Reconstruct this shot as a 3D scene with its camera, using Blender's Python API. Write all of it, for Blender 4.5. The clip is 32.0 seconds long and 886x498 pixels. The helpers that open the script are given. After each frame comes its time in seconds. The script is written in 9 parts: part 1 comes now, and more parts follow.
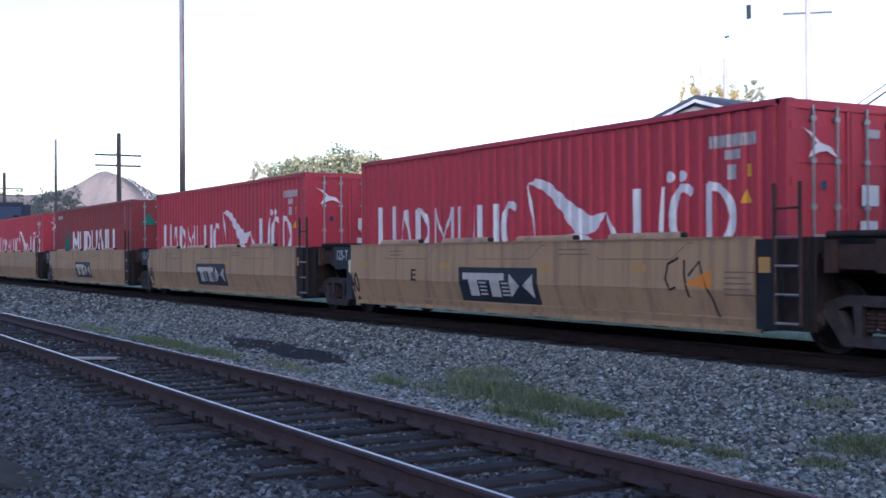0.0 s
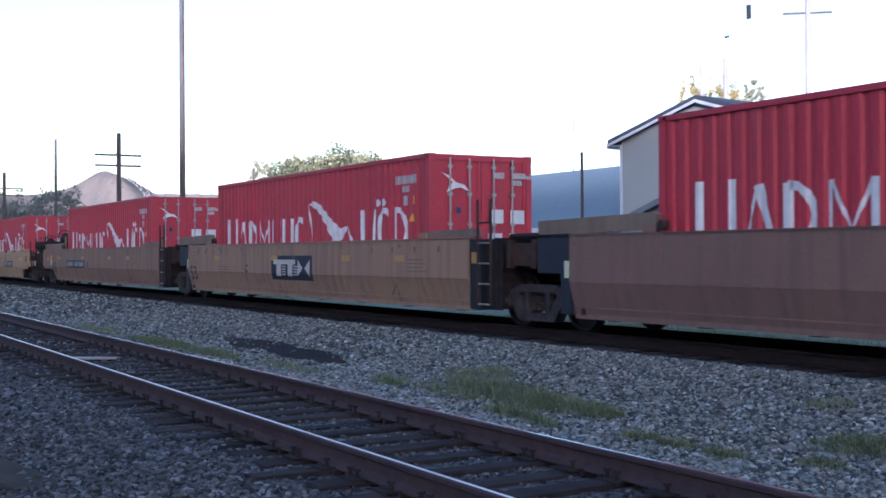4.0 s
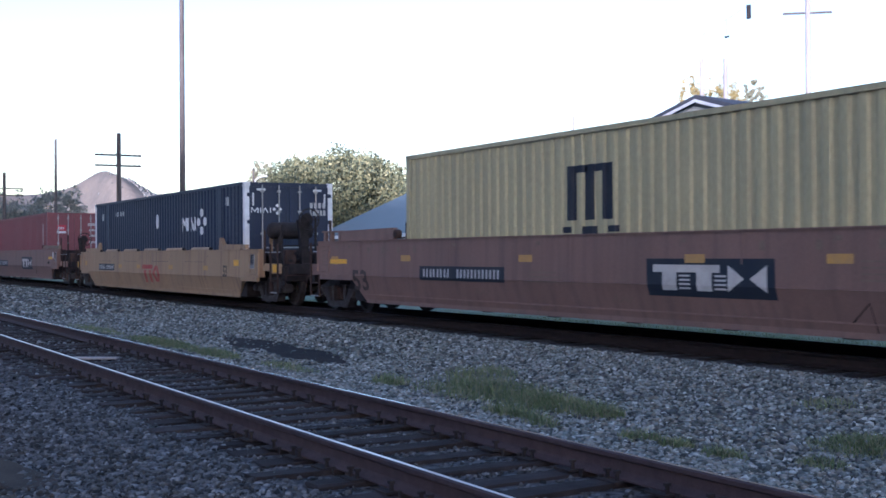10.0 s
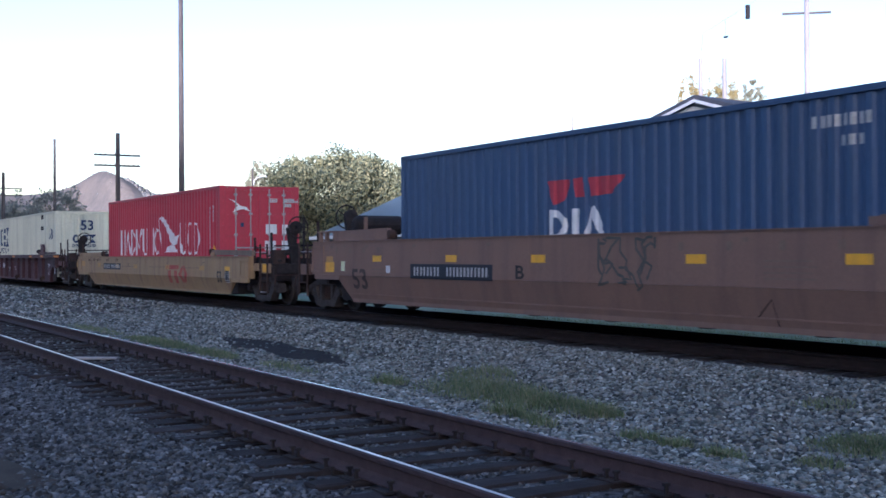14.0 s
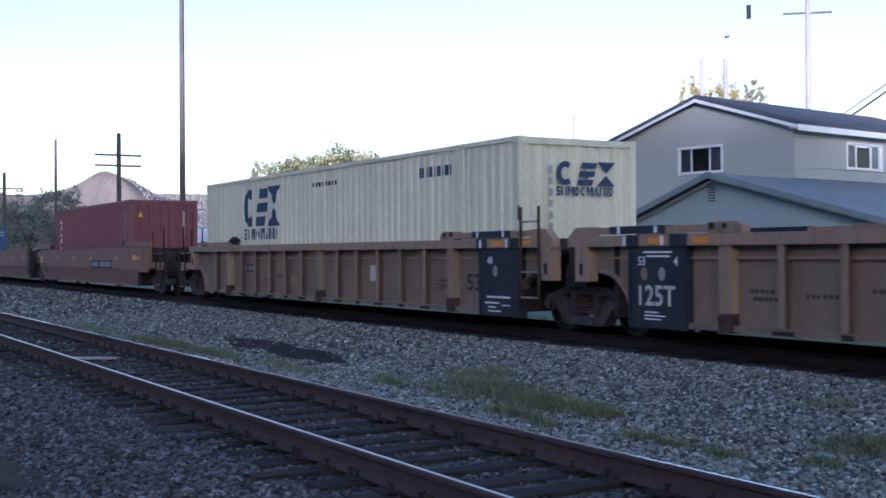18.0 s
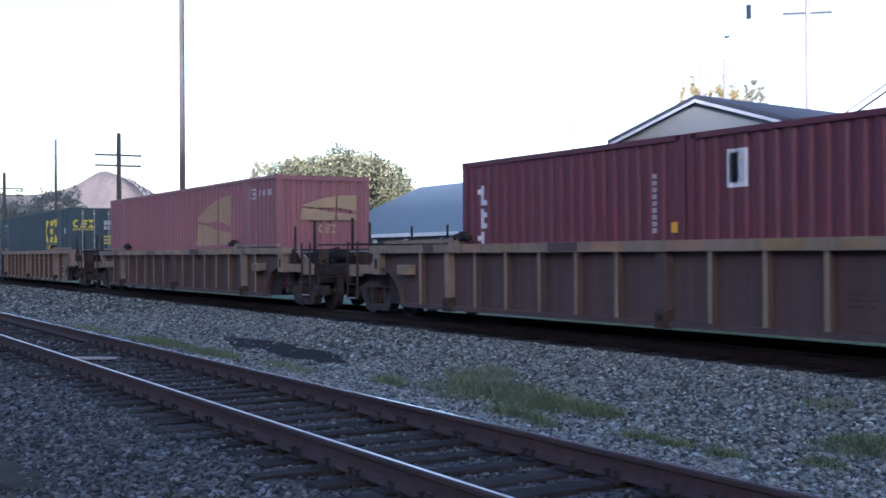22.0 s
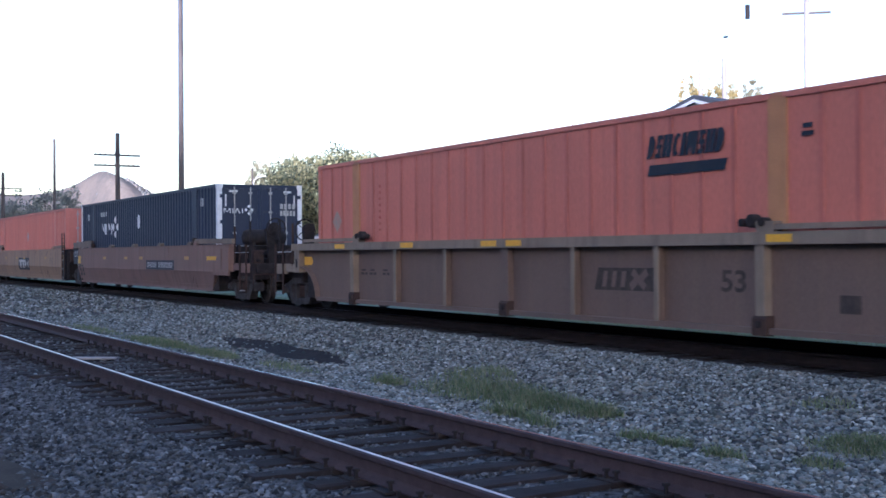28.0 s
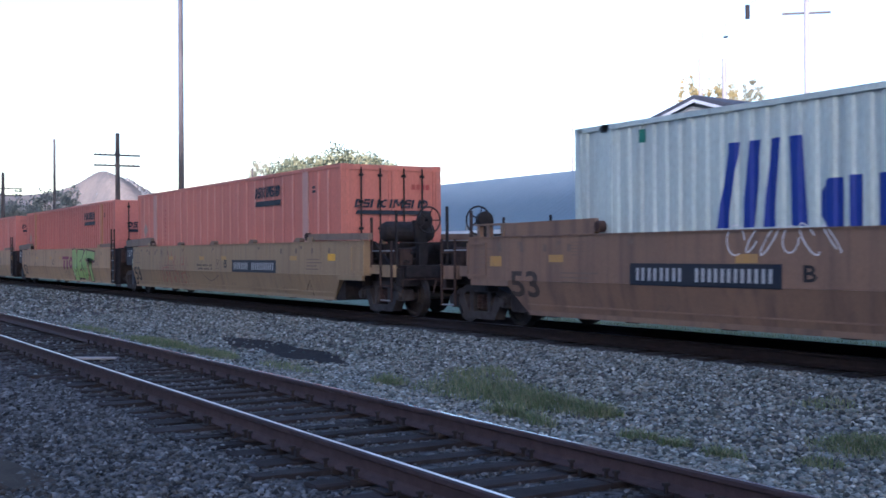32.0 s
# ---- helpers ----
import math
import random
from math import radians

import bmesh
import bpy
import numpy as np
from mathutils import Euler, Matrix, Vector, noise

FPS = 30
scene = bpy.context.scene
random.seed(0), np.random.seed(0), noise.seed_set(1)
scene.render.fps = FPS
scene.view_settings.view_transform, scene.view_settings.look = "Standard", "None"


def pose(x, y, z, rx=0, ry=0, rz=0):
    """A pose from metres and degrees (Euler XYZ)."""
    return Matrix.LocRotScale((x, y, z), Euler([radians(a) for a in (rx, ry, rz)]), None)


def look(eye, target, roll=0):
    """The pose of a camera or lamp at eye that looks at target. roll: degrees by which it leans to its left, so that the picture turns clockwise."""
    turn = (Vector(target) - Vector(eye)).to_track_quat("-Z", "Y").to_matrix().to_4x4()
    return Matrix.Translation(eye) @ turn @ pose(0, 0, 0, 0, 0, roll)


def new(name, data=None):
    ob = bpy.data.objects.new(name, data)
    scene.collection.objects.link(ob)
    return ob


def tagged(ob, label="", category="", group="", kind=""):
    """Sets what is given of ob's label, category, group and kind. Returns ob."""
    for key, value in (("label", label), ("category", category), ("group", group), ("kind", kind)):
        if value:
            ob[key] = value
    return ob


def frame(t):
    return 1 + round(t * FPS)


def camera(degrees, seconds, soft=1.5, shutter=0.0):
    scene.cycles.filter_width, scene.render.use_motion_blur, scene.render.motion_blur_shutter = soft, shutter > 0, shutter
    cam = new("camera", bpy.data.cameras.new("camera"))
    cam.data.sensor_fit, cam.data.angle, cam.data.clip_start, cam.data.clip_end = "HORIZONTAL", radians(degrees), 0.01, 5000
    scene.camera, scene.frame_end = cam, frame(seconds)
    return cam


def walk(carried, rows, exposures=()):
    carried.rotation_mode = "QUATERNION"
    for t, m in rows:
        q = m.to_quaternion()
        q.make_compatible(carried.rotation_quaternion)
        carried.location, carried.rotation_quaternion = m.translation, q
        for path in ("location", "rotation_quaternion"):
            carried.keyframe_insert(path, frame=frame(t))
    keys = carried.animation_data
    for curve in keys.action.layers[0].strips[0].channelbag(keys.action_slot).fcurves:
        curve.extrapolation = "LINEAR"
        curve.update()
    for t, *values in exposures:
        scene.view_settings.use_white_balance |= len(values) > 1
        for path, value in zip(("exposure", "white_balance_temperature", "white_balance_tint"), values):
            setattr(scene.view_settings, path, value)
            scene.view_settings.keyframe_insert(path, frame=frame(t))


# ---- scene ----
EXPO = 1.26
# ---------------------------------------------------------------- camera
EYE = (0.0, 0.0, 1.6)


def view(turn):
    a = -1.04174 + radians(turn)
    return look(EYE, (EYE[0] + 10 * math.sin(a), EYE[1] + 10 * math.cos(a), EYE[2] + 0.0385), -0.345)


cam = camera(41.5, 32.0, soft=1.6, shutter=0.08)
walk(cam, [(0, view(0)), (6, view(0)), (12.5, view(0)), (12.9, view(0.045)), (17.3, view(0.045)), (17.8, view(0)),
           (25.0, view(0)), (25.5, view(0.045)), (28, view(0.055)), (32, view(0.055))],
     [(t, EXPO + e, 4800, 24) for t, e in ((0, 0.05), (4, 0.05), (6, -0.06), (8, 0.04), (9, 0.12), (10, 0.02), (12, -0.1), (14, -0.08), (17, -0.03), (18, -0.2), (19, -0.32), (20, 0.05), (22, 0.08), (24, 0.15), (28, 0.17), (29, 0.06), (32, 0.1))])

# ---------------------------------------------------------------- light
SUN_ELEVATION, SUN_AZIMUTH = radians(9.0), radians(128.0)   # azimuth from +y towards +x
world = bpy.data.worlds.new("sky")
scene.world = world
world.use_nodes = True
wn = world.node_tree.nodes
sky = wn.new("ShaderNodeTexSky")
sky.sky_type, sky.sun_disc = "NISHITA", False
sky.sun_elevation, sky.sun_rotation = SUN_ELEVATION, SUN_AZIMUTH
sky.air_density, sky.dust_density, sky.ozone_density = 1.0, 1.2, 0.35
wn["Background"].inputs["Strength"].default_value = 0.15
world.node_tree.links.new(sky.outputs["Color"], wn["Background"].inputs["Color"])
sun = new("sun", bpy.data.lights.new("sun", "SUN"))
sun.data.energy, sun.data.angle, sun.data.color = 4.6, radians(0.6), (1.0, 0.87, 0.72)
to_sun = Vector((math.sin(SUN_AZIMUTH) * math.cos(SUN_ELEVATION), math.cos(SUN_AZIMUTH) * math.cos(SUN_ELEVATION), math.sin(SUN_ELEVATION)))
sun.matrix_world = look((0, 0, 60), Vector((0, 0, 60)) - to_sun)

# ---------------------------------------------------------------- materials


def mat(name, color, rough=0.7, metal=0.0, second=None, scale=3.0, amount=0.5, grain=60.0, bump=0.15, streak=1.0, vary=0.0, spec=0.35, runs=None, dents=0.0):
    """A two-scale procedural surface: blotches of a second colour, fine grain and relief. streak > 1 stretches the blotches downwards.
    runs: (colour, amount) of narrow dirt runs down the sheet; dents: depth of shallow dents."""
    m = bpy.data.materials.new(name)
    m.use_nodes = True
    nt = m.node_tree
    n, link = nt.nodes, nt.links.new
    b = n["Principled BSDF"]
    b.inputs["Roughness"].default_value, b.inputs["Metallic"].default_value = rough, metal
    b.inputs["Specular IOR Level"].default_value = spec if rough < 0.8 or metal else 0.12
    second = second or tuple(c * 0.6 for c in color)
    tc = n.new("ShaderNodeTexCoord")
    mp = n.new("ShaderNodeMapping")
    mp.inputs["Scale"].default_value = (1, 1, 1 / streak)
    link(tc.outputs["Object"], mp.inputs["Vector"])
    oi = n.new("ShaderNodeObjectInfo")
    add = n.new("ShaderNodeVectorMath")
    add.operation = "MULTIPLY_ADD"
    comb = n.new("ShaderNodeCombineXYZ")
    for k in range(3):
        link(oi.outputs["Random"], comb.inputs[k])
    link(comb.outputs[0], add.inputs[0])
    add.inputs[1].default_value = (37, 19, 23)
    link(mp.outputs[0], add.inputs[2])
    big = n.new("ShaderNodeTexNoise")
    big.inputs["Scale"].default_value, big.inputs["Detail"].default_value = scale, 6
    link(add.outputs[0], big.inputs["Vector"])
    ramp = n.new("ShaderNodeMapRange")
    ramp.inputs["From Min"].default_value, ramp.inputs["From Max"].default_value = 0.38, 0.68
    ramp.inputs["To Max"].default_value = amount
    link(big.outputs["Fac"], ramp.inputs["Value"])
    mix = n.new("ShaderNodeMix")
    mix.data_type = "RGBA"
    mix.inputs["A"].default_value, mix.inputs["B"].default_value = (*color, 1), (*second, 1)
    link(ramp.outputs[0], mix.inputs["Factor"])
    if runs:
        mp2 = n.new("ShaderNodeMapping")
        mp2.inputs["Scale"].default_value = (5.0, 5.0, 0.5)
        link(add.outputs[0], mp2.inputs["Vector"])
        run = n.new("ShaderNodeTexNoise")
        run.inputs["Scale"].default_value, run.inputs["Detail"].default_value = 1.0, 7
        link(mp2.outputs[0], run.inputs["Vector"])
        rr = n.new("ShaderNodeMapRange")
        rr.inputs["From Min"].default_value, rr.inputs["From Max"].default_value, rr.inputs["To Max"].default_value = 0.48, 0.72, runs[1]
        link(run.outputs["Fac"], rr.inputs["Value"])
        mix2 = n.new("ShaderNodeMix")
        mix2.data_type = "RGBA"
        mix2.inputs["B"].default_value = (*runs[0], 1)
        link(mix.outputs["Result"], mix2.inputs["A"])
        link(rr.outputs[0], mix2.inputs["Factor"])
        mix = mix2
    fine = n.new("ShaderNodeTexNoise")
    fine.inputs["Scale"].default_value, fine.inputs["Detail"].default_value = grain, 4
    link(add.outputs[0], fine.inputs["Vector"])
    val = n.new("ShaderNodeMapRange")
    val.inputs["To Min"].default_value, val.inputs["To Max"].default_value = 0.75, 1.25
    link(fine.outputs["Fac"], val.inputs["Value"])
    hsv = n.new("ShaderNodeHueSaturation")
    link(mix.outputs["Result"], hsv.inputs["Color"])
    if vary:
        rnd = n.new("ShaderNodeMapRange")
        rnd.inputs["To Min"].default_value, rnd.inputs["To Max"].default_value = 1 - vary, 1 + vary
        link(oi.outputs["Random"], rnd.inputs["Value"])
        mul = n.new("ShaderNodeMath")
        mul.operation = "MULTIPLY"
        link(rnd.outputs[0], mul.inputs[0])
        link(val.outputs[0], mul.inputs[1])
        link(mul.outputs[0], hsv.inputs["Value"])
    else:
        link(val.outputs[0], hsv.inputs["Value"])
    link(hsv.outputs[0], b.inputs["Base Color"])
    if bump:
        bp = n.new("ShaderNodeBump")
        bp.inputs["Strength"].default_value, bp.inputs["Distance"].default_value = bump, 0.01
        link(fine.outputs["Fac"], bp.inputs["Height"])
        link(bp.outputs[0], b.inputs["Normal"])
        if dents:
            dn = n.new("ShaderNodeTexNoise")
            dn.inputs["Scale"].default_value, dn.inputs["Detail"].default_value = 0.9, 2
            link(add.outputs[0], dn.inputs["Vector"])
            db = n.new("ShaderNodeBump")
            db.inputs["Strength"].default_value, db.inputs["Distance"].default_value = 1.0, dents
            link(dn.outputs["Fac"], db.inputs["Height"])
            link(db.outputs[0], bp.inputs["Normal"])
    return m


def island_mat(name, colors, rough=0.9, grain=40.0, bump=0.3, through_light=0.0):
    """Colour by piece of a joined mesh, between the given colours, with grain."""
    m = bpy.data.materials.new(name)
    m.use_nodes = True
    n, link = m.node_tree.nodes, m.node_tree.links.new
    b = n["Principled BSDF"]
    b.inputs["Roughness"].default_value = rough
    b.inputs["Specular IOR Level"].default_value = 0.15
    geo = n.new("ShaderNodeNewGeometry")
    ramp = n.new("ShaderNodeValToRGB")
    el = ramp.color_ramp.elements
    el[0].color, el[1].color = (*colors[0], 1), (*colors[-1], 1)
    for i, c in enumerate(colors[1:-1]):
        el.new((i + 1) / (len(colors) - 1)).color = (*c, 1)
    link(geo.outputs["Random Per Island"], ramp.inputs["Fac"])
    fine = n.new("ShaderNodeTexNoise")
    fine.inputs["Scale"].default_value = grain
    tc = n.new("ShaderNodeTexCoord")
    link(tc.outputs["Object"], fine.inputs["Vector"])
    val = n.new("ShaderNodeMapRange")
    val.inputs["To Min"].default_value, val.inputs["To Max"].default_value = 0.7, 1.3
    link(fine.outputs["Fac"], val.inputs["Value"])
    hsv = n.new("ShaderNodeHueSaturation")
    link(ramp.outputs["Color"], hsv.inputs["Color"])
    link(val.outputs[0], hsv.inputs["Value"])
    link(hsv.outputs[0], b.inputs["Base Color"])
    if through_light:
        b.inputs["Subsurface Weight"].default_value = 0.0
        tr = n.new("ShaderNodeBsdfTranslucent")
        link(hsv.outputs[0], tr.inputs["Color"])
        ms = n.new("ShaderNodeMixShader")
        ms.inputs["Fac"].default_value = through_light
        link(b.outputs[0], ms.inputs[1])
        link(tr.outputs[0], ms.inputs[2])
        link(ms.outputs[0], n["Material Output"].inputs["Surface"])
    elif bump:
        bp = n.new("ShaderNodeBump")
        bp.inputs["Strength"].default_value, bp.inputs["Distance"].default_value = bump, 0.01
        link(fine.outputs["Fac"], bp.inputs["Height"])
        link(bp.outputs[0], b.inputs["Normal"])
    return m


# train paints
OLIVETAN = mat("olive_tan_paint", (0.31, 0.215, 0.118), 0.6, second=(0.225, 0.157, 0.094), scale=0.9, amount=0.45, streak=2.5, runs=((0.17, 0.12, 0.085), 0.5), dents=0.05)
TAN = mat("tan_paint", (0.4, 0.264, 0.142), 0.6, second=(0.28, 0.186, 0.108), scale=0.9, amount=0.45, streak=2.5, runs=((0.17, 0.115, 0.09), 0.7), dents=0.05)
YELLOW = mat("yellow_paint", (0.345, 0.228, 0.128), 0.6, second=(0.24, 0.163, 0.1), scale=0.9, amount=0.4, streak=2.5, runs=((0.2, 0.125, 0.085), 0.75), dents=0.05)
WARMBROWN = mat("dirty_warm_brown_paint", (0.24, 0.148, 0.096), 0.65, second=(0.15, 0.1, 0.075), scale=0.8, amount=0.6, streak=2.5, runs=((0.12, 0.08, 0.065), 0.8), dents=0.05)
YELLOWER = mat("yellow_tan_paint", (0.33, 0.222, 0.112), 0.6, second=(0.235, 0.165, 0.1), scale=0.9, amount=0.4, streak=2.5, runs=((0.2, 0.125, 0.085), 0.75), dents=0.05)
BROWN = mat("brown_paint", (0.205, 0.125, 0.101), 0.65, second=(0.16, 0.098, 0.08), scale=0.9, amount=0.5, streak=2.5, runs=((0.13, 0.085, 0.07), 0.7), dents=0.05)
# Body paint of dark cars; also the painted shade on tan cars' rib webs.
GREYBROWN = mat("weathered_and_rib_shade_brown", (0.083, 0.056, 0.054), 0.7, second=(0.05, 0.037, 0.038), scale=0.9, amount=0.5, streak=3, runs=((0.12, 0.08, 0.06), 0.6), dents=0.05)
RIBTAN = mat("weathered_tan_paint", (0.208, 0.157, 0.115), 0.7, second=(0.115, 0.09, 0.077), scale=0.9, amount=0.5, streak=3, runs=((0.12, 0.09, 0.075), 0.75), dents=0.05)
# Lighter copy of the tan panel paint, so that rib fronts look lit.
RIBMID = mat("lit_tan_rib_paint", (0.255, 0.189, 0.136), 0.7, second=(0.15, 0.114, 0.09), scale=1.2, amount=0.5, streak=2, runs=((0.13, 0.095, 0.078), 0.6))
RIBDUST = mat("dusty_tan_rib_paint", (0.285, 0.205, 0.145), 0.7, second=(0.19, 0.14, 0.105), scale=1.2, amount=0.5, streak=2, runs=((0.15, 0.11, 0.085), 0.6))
TANBROWN = mat("brownish_tan_paint", (0.31, 0.195, 0.12), 0.6, second=(0.22, 0.14, 0.105), scale=0.9, amount=0.45, streak=2.5, runs=((0.15, 0.1, 0.08), 0.7), dents=0.05)
DULLTAN = mat("dull_brown_tan_paint", (0.26, 0.162, 0.104), 0.65, second=(0.165, 0.11, 0.084), scale=0.9, amount=0.5, streak=2.5, runs=((0.13, 0.09, 0.075), 0.7), dents=0.05)
# Paler orange: the ribs' bright highlights, put into their paint.
PALE_ORANGE = mat("rib_highlight_orange", (0.6, 0.285, 0.225), 0.6, second=(0.5, 0.165, 0.115), scale=3, amount=0.6, streak=3)
PALE_POST = mat("pale_pink_post_paint", (0.5, 0.3, 0.25), 0.6, second=(0.4, 0.24, 0.2), scale=3, amount=0.5, streak=3)
DUSTY = mat("dusty_pale_tan_paint", (0.24, 0.19, 0.14), 0.75, second=(0.16, 0.125, 0.095), scale=1.5, amount=0.6, streak=0.6, runs=((0.15, 0.11, 0.085), 0.7))
WORN = mat("worn_grey_brown_paint", (0.155, 0.106, 0.084), 0.7, second=(0.105, 0.073, 0.062), scale=0.9, amount=0.5, streak=3, runs=((0.16, 0.11, 0.08), 0.6), dents=0.05)
# Darker copy of the orange that paints shadow lines onto container ribs.
DARK_ORANGE = mat("rib_shadow_orange", (0.44, 0.14, 0.103), 0.6, second=(0.3, 0.095, 0.07), scale=3, amount=0.6, streak=3)
REDBROWN = mat("faded_red_brown_paint", (0.21, 0.129, 0.096), 0.65, second=(0.155, 0.1, 0.08), scale=0.9, amount=0.5, streak=2.5, runs=((0.14, 0.09, 0.075), 0.6), dents=0.05)
FADED = mat("faded_dark_marking", (0.15, 0.11, 0.085), 0.7, second=(0.22, 0.155, 0.115), scale=9, amount=0.6, bump=0.02)
MAROON = mat("maroon_paint", (0.07, 0.032, 0.04), 0.6, second=(0.042, 0.026, 0.031), scale=1.0, amount=0.5, streak=2, runs=((0.05, 0.035, 0.035), 0.6), dents=0.05)
RUST = mat("rusty_steel", (0.065, 0.042, 0.036), 0.85, second=(0.03, 0.024, 0.022), scale=6, amount=0.7, grain=90, bump=0.3)
TRUCK_STEEL = mat("dusty_cast_steel", (0.062, 0.056, 0.057), 0.8, second=(0.03, 0.026, 0.027), scale=6, amount=0.7, grain=90, bump=0.3)
GRIME = mat("grimy_dark_steel", (0.024, 0.021, 0.022), 0.8, second=(0.044, 0.036, 0.034), scale=7, amount=0.6, grain=90, bump=0.3)
WHEEL = mat("wheel_steel", (0.03, 0.026, 0.025), 0.6, 0.3, second=(0.06, 0.047, 0.04), scale=8, amount=0.6)
# Darker navy for the end panel beside the joint ladder.
PANEL_BLACK = mat("near_black_navy_paint", (0.009, 0.011, 0.017), 0.65, second=(0.02, 0.02, 0.022), scale=3, amount=0.5)
NAVY = mat("navy_paint", (0.012, 0.017, 0.03), 0.6, second=(0.03, 0.03, 0.034), scale=3, amount=0.5)
WHITE = mat("white_paint", (0.72, 0.72, 0.74), 0.6, second=(0.5, 0.49, 0.47), scale=4, amount=0.5, bump=0.03)
GOLD = mat("yellow_reflective_sheet", (0.75, 0.40, 0.02), 0.5, second=(0.5, 0.28, 0.05), scale=8, amount=0.5, bump=0.02)
ORANGE_MARK = mat("orange_mark", (0.65, 0.22, 0.02), 0.55, second=(0.45, 0.2, 0.06), scale=8, amount=0.5, bump=0.02)
FADED_GOLD = mat("faded_yellow_mark", (0.45, 0.26, 0.07), 0.6, second=(0.36, 0.22, 0.1), scale=8, amount=0.6, bump=0.02)
FADED_WHITE = mat("faded_white_lettering", (0.52, 0.49, 0.46), 0.65, second=(0.36, 0.31, 0.28), scale=5, amount=0.5, bump=0.02)
BLACK = mat("black_lettering", (0.012, 0.012, 0.014), 0.6, second=(0.05, 0.04, 0.035), scale=9, amount=0.5, bump=0.02)
FADED_BLACK = mat("faded_black_lettering", (0.04, 0.03, 0.027), 0.65, second=(0.09, 0.062, 0.05), scale=9, amount=0.6, bump=0.02)
LOGOPLUM = mat("plum_lettering", (0.2, 0.028, 0.075), 0.6, second=(0.17, 0.04, 0.07), scale=6, amount=0.4, bump=0.02)
SPRAY_RIM = mat("maroon_spray_paint", (0.06, 0.014, 0.018), 0.6, second=(0.1, 0.02, 0.025), scale=6, amount=0.5, bump=0.02)
FAINT_RED = mat("washed_out_red_lettering", (0.2, 0.085, 0.07), 0.7, second=(0.19, 0.13, 0.098), scale=5, amount=0.7, bump=0.02)
LOGORED = mat("faded_red_lettering", (0.33, 0.045, 0.045), 0.65, second=(0.36, 0.17, 0.09), scale=6, amount=0.5, bump=0.02)
GREEN_SPRAY = mat("green_spray_paint", (0.3, 0.42, 0.12), 0.5, second=(0.2, 0.34, 0.1), scale=1.6, amount=0.6, bump=0.02)
CHROME = mat("galvanised_bars", (0.34, 0.35, 0.36), 0.45, 0.6, second=(0.25, 0.22, 0.2), scale=9, amount=0.5, bump=0.05)
RUNG = mat("worn_steel_rung", (0.26, 0.25, 0.25), 0.55, 0.4, second=(0.13, 0.11, 0.1), scale=9, amount=0.6, bump=0.05)
BRAKE_RED = mat("red_oxide", (0.26, 0.045, 0.032), 0.6, second=(0.15, 0.038, 0.03), scale=8, amount=0.5)


def box_paint(name, c, **k):
    return mat(name, c, 0.5, second=tuple(v * 0.72 + 0.018 for v in c), scale=0.8, amount=0.55, streak=3, grain=30, bump=0.08, runs=(tuple(v * 0.55 + 0.03 for v in c), 0.45), **k)


C_RED = box_paint("bright_red_container_paint", (0.43, 0.036, 0.06))
C_MAROON = box_paint("maroon_container_paint", (0.22, 0.03, 0.035))
C_OXIDE = box_paint("oxide_red_container_paint", (0.178, 0.057, 0.066))
C_DEEP = box_paint("deep_red_container_paint", (0.13, 0.034, 0.05))
C_FADED = box_paint("faded_red_container_paint", (0.255, 0.107, 0.12))
C_NAVY = box_paint("navy_container_paint", (0.018, 0.027, 0.058))
C_BLUE = box_paint("blue_container_paint", (0.042, 0.082, 0.175))
C_ROYAL = box_paint("royal_blue_container_paint", (0.042, 0.062, 0.125))
C_WHITE = box_paint("off_white_container_paint", (0.66, 0.65, 0.5))
C_MINT = box_paint("pale_grey_container_paint", (0.56, 0.64, 0.61))
C_BEIGE = box_paint("beige_container_paint", (0.42, 0.375, 0.215))
C_GREEN = box_paint("dark_green_container_paint", (0.042, 0.07, 0.09))
C_ORANGE = box_paint("orange_container_paint", (0.53, 0.18, 0.138))
C_ORANGE2 = box_paint("faded_orange_container_paint", (0.54, 0.173, 0.12))
POST_TAN = mat("tan_post_paint", (0.43, 0.21, 0.095), 0.6, second=(0.33, 0.15, 0.07), scale=4)
LOGOBLUE = mat("blue_lettering", (0.016, 0.035, 0.095), 0.55, second=(0.05, 0.08, 0.14), scale=7, amount=0.4, bump=0.02)
STRONGBLUE = mat("strong_blue_lettering", (0.012, 0.035, 0.27), 0.5, second=(0.03, 0.06, 0.25), scale=7, amount=0.4, bump=0.02)
LOGOYELLOW = mat("yellow_lettering", (0.62, 0.52, 0.05), 0.55, second=(0.5, 0.42, 0.1), scale=7, amount=0.4, bump=0.02)
SWOOSH = mat("pale_yellow_marking", (0.34, 0.255, 0.15), 0.6, second=(0.27, 0.17, 0.125), scale=4, amount=0.5, bump=0.02)
GREENMARK = mat("green_marking", (0.02, 0.16, 0.12), 0.6, bump=0.02)
NUMBERS = mat("worn_white_figures", (0.45, 0.45, 0.45), 0.6, second=(0.31, 0.3, 0.29), scale=14, amount=0.7, bump=0.0)
LABEL = mat("white_label", (0.62, 0.63, 0.64), 0.5, second=(0.5, 0.5, 0.5), scale=9, amount=0.4, bump=0.0)

# place
RAIL = mat("rail_side_rust", (0.062, 0.044, 0.047), 0.8, second=(0.036, 0.028, 0.031), scale=8, amount=0.6, grain=80, bump=0.25)
# Darker rail sides for the main track.
RAIL_DARK = mat("dark_rail_side", (0.026, 0.021, 0.022), 0.85, second=(0.04, 0.03, 0.028), scale=8, amount=0.6, grain=80, bump=0.25)
RAILTOP = mat("polished_rail_head", (0.95, 0.92, 0.91), 0.2, 1.0, second=(0.5, 0.46, 0.49), scale=5, amount=0.5, bump=0.02)
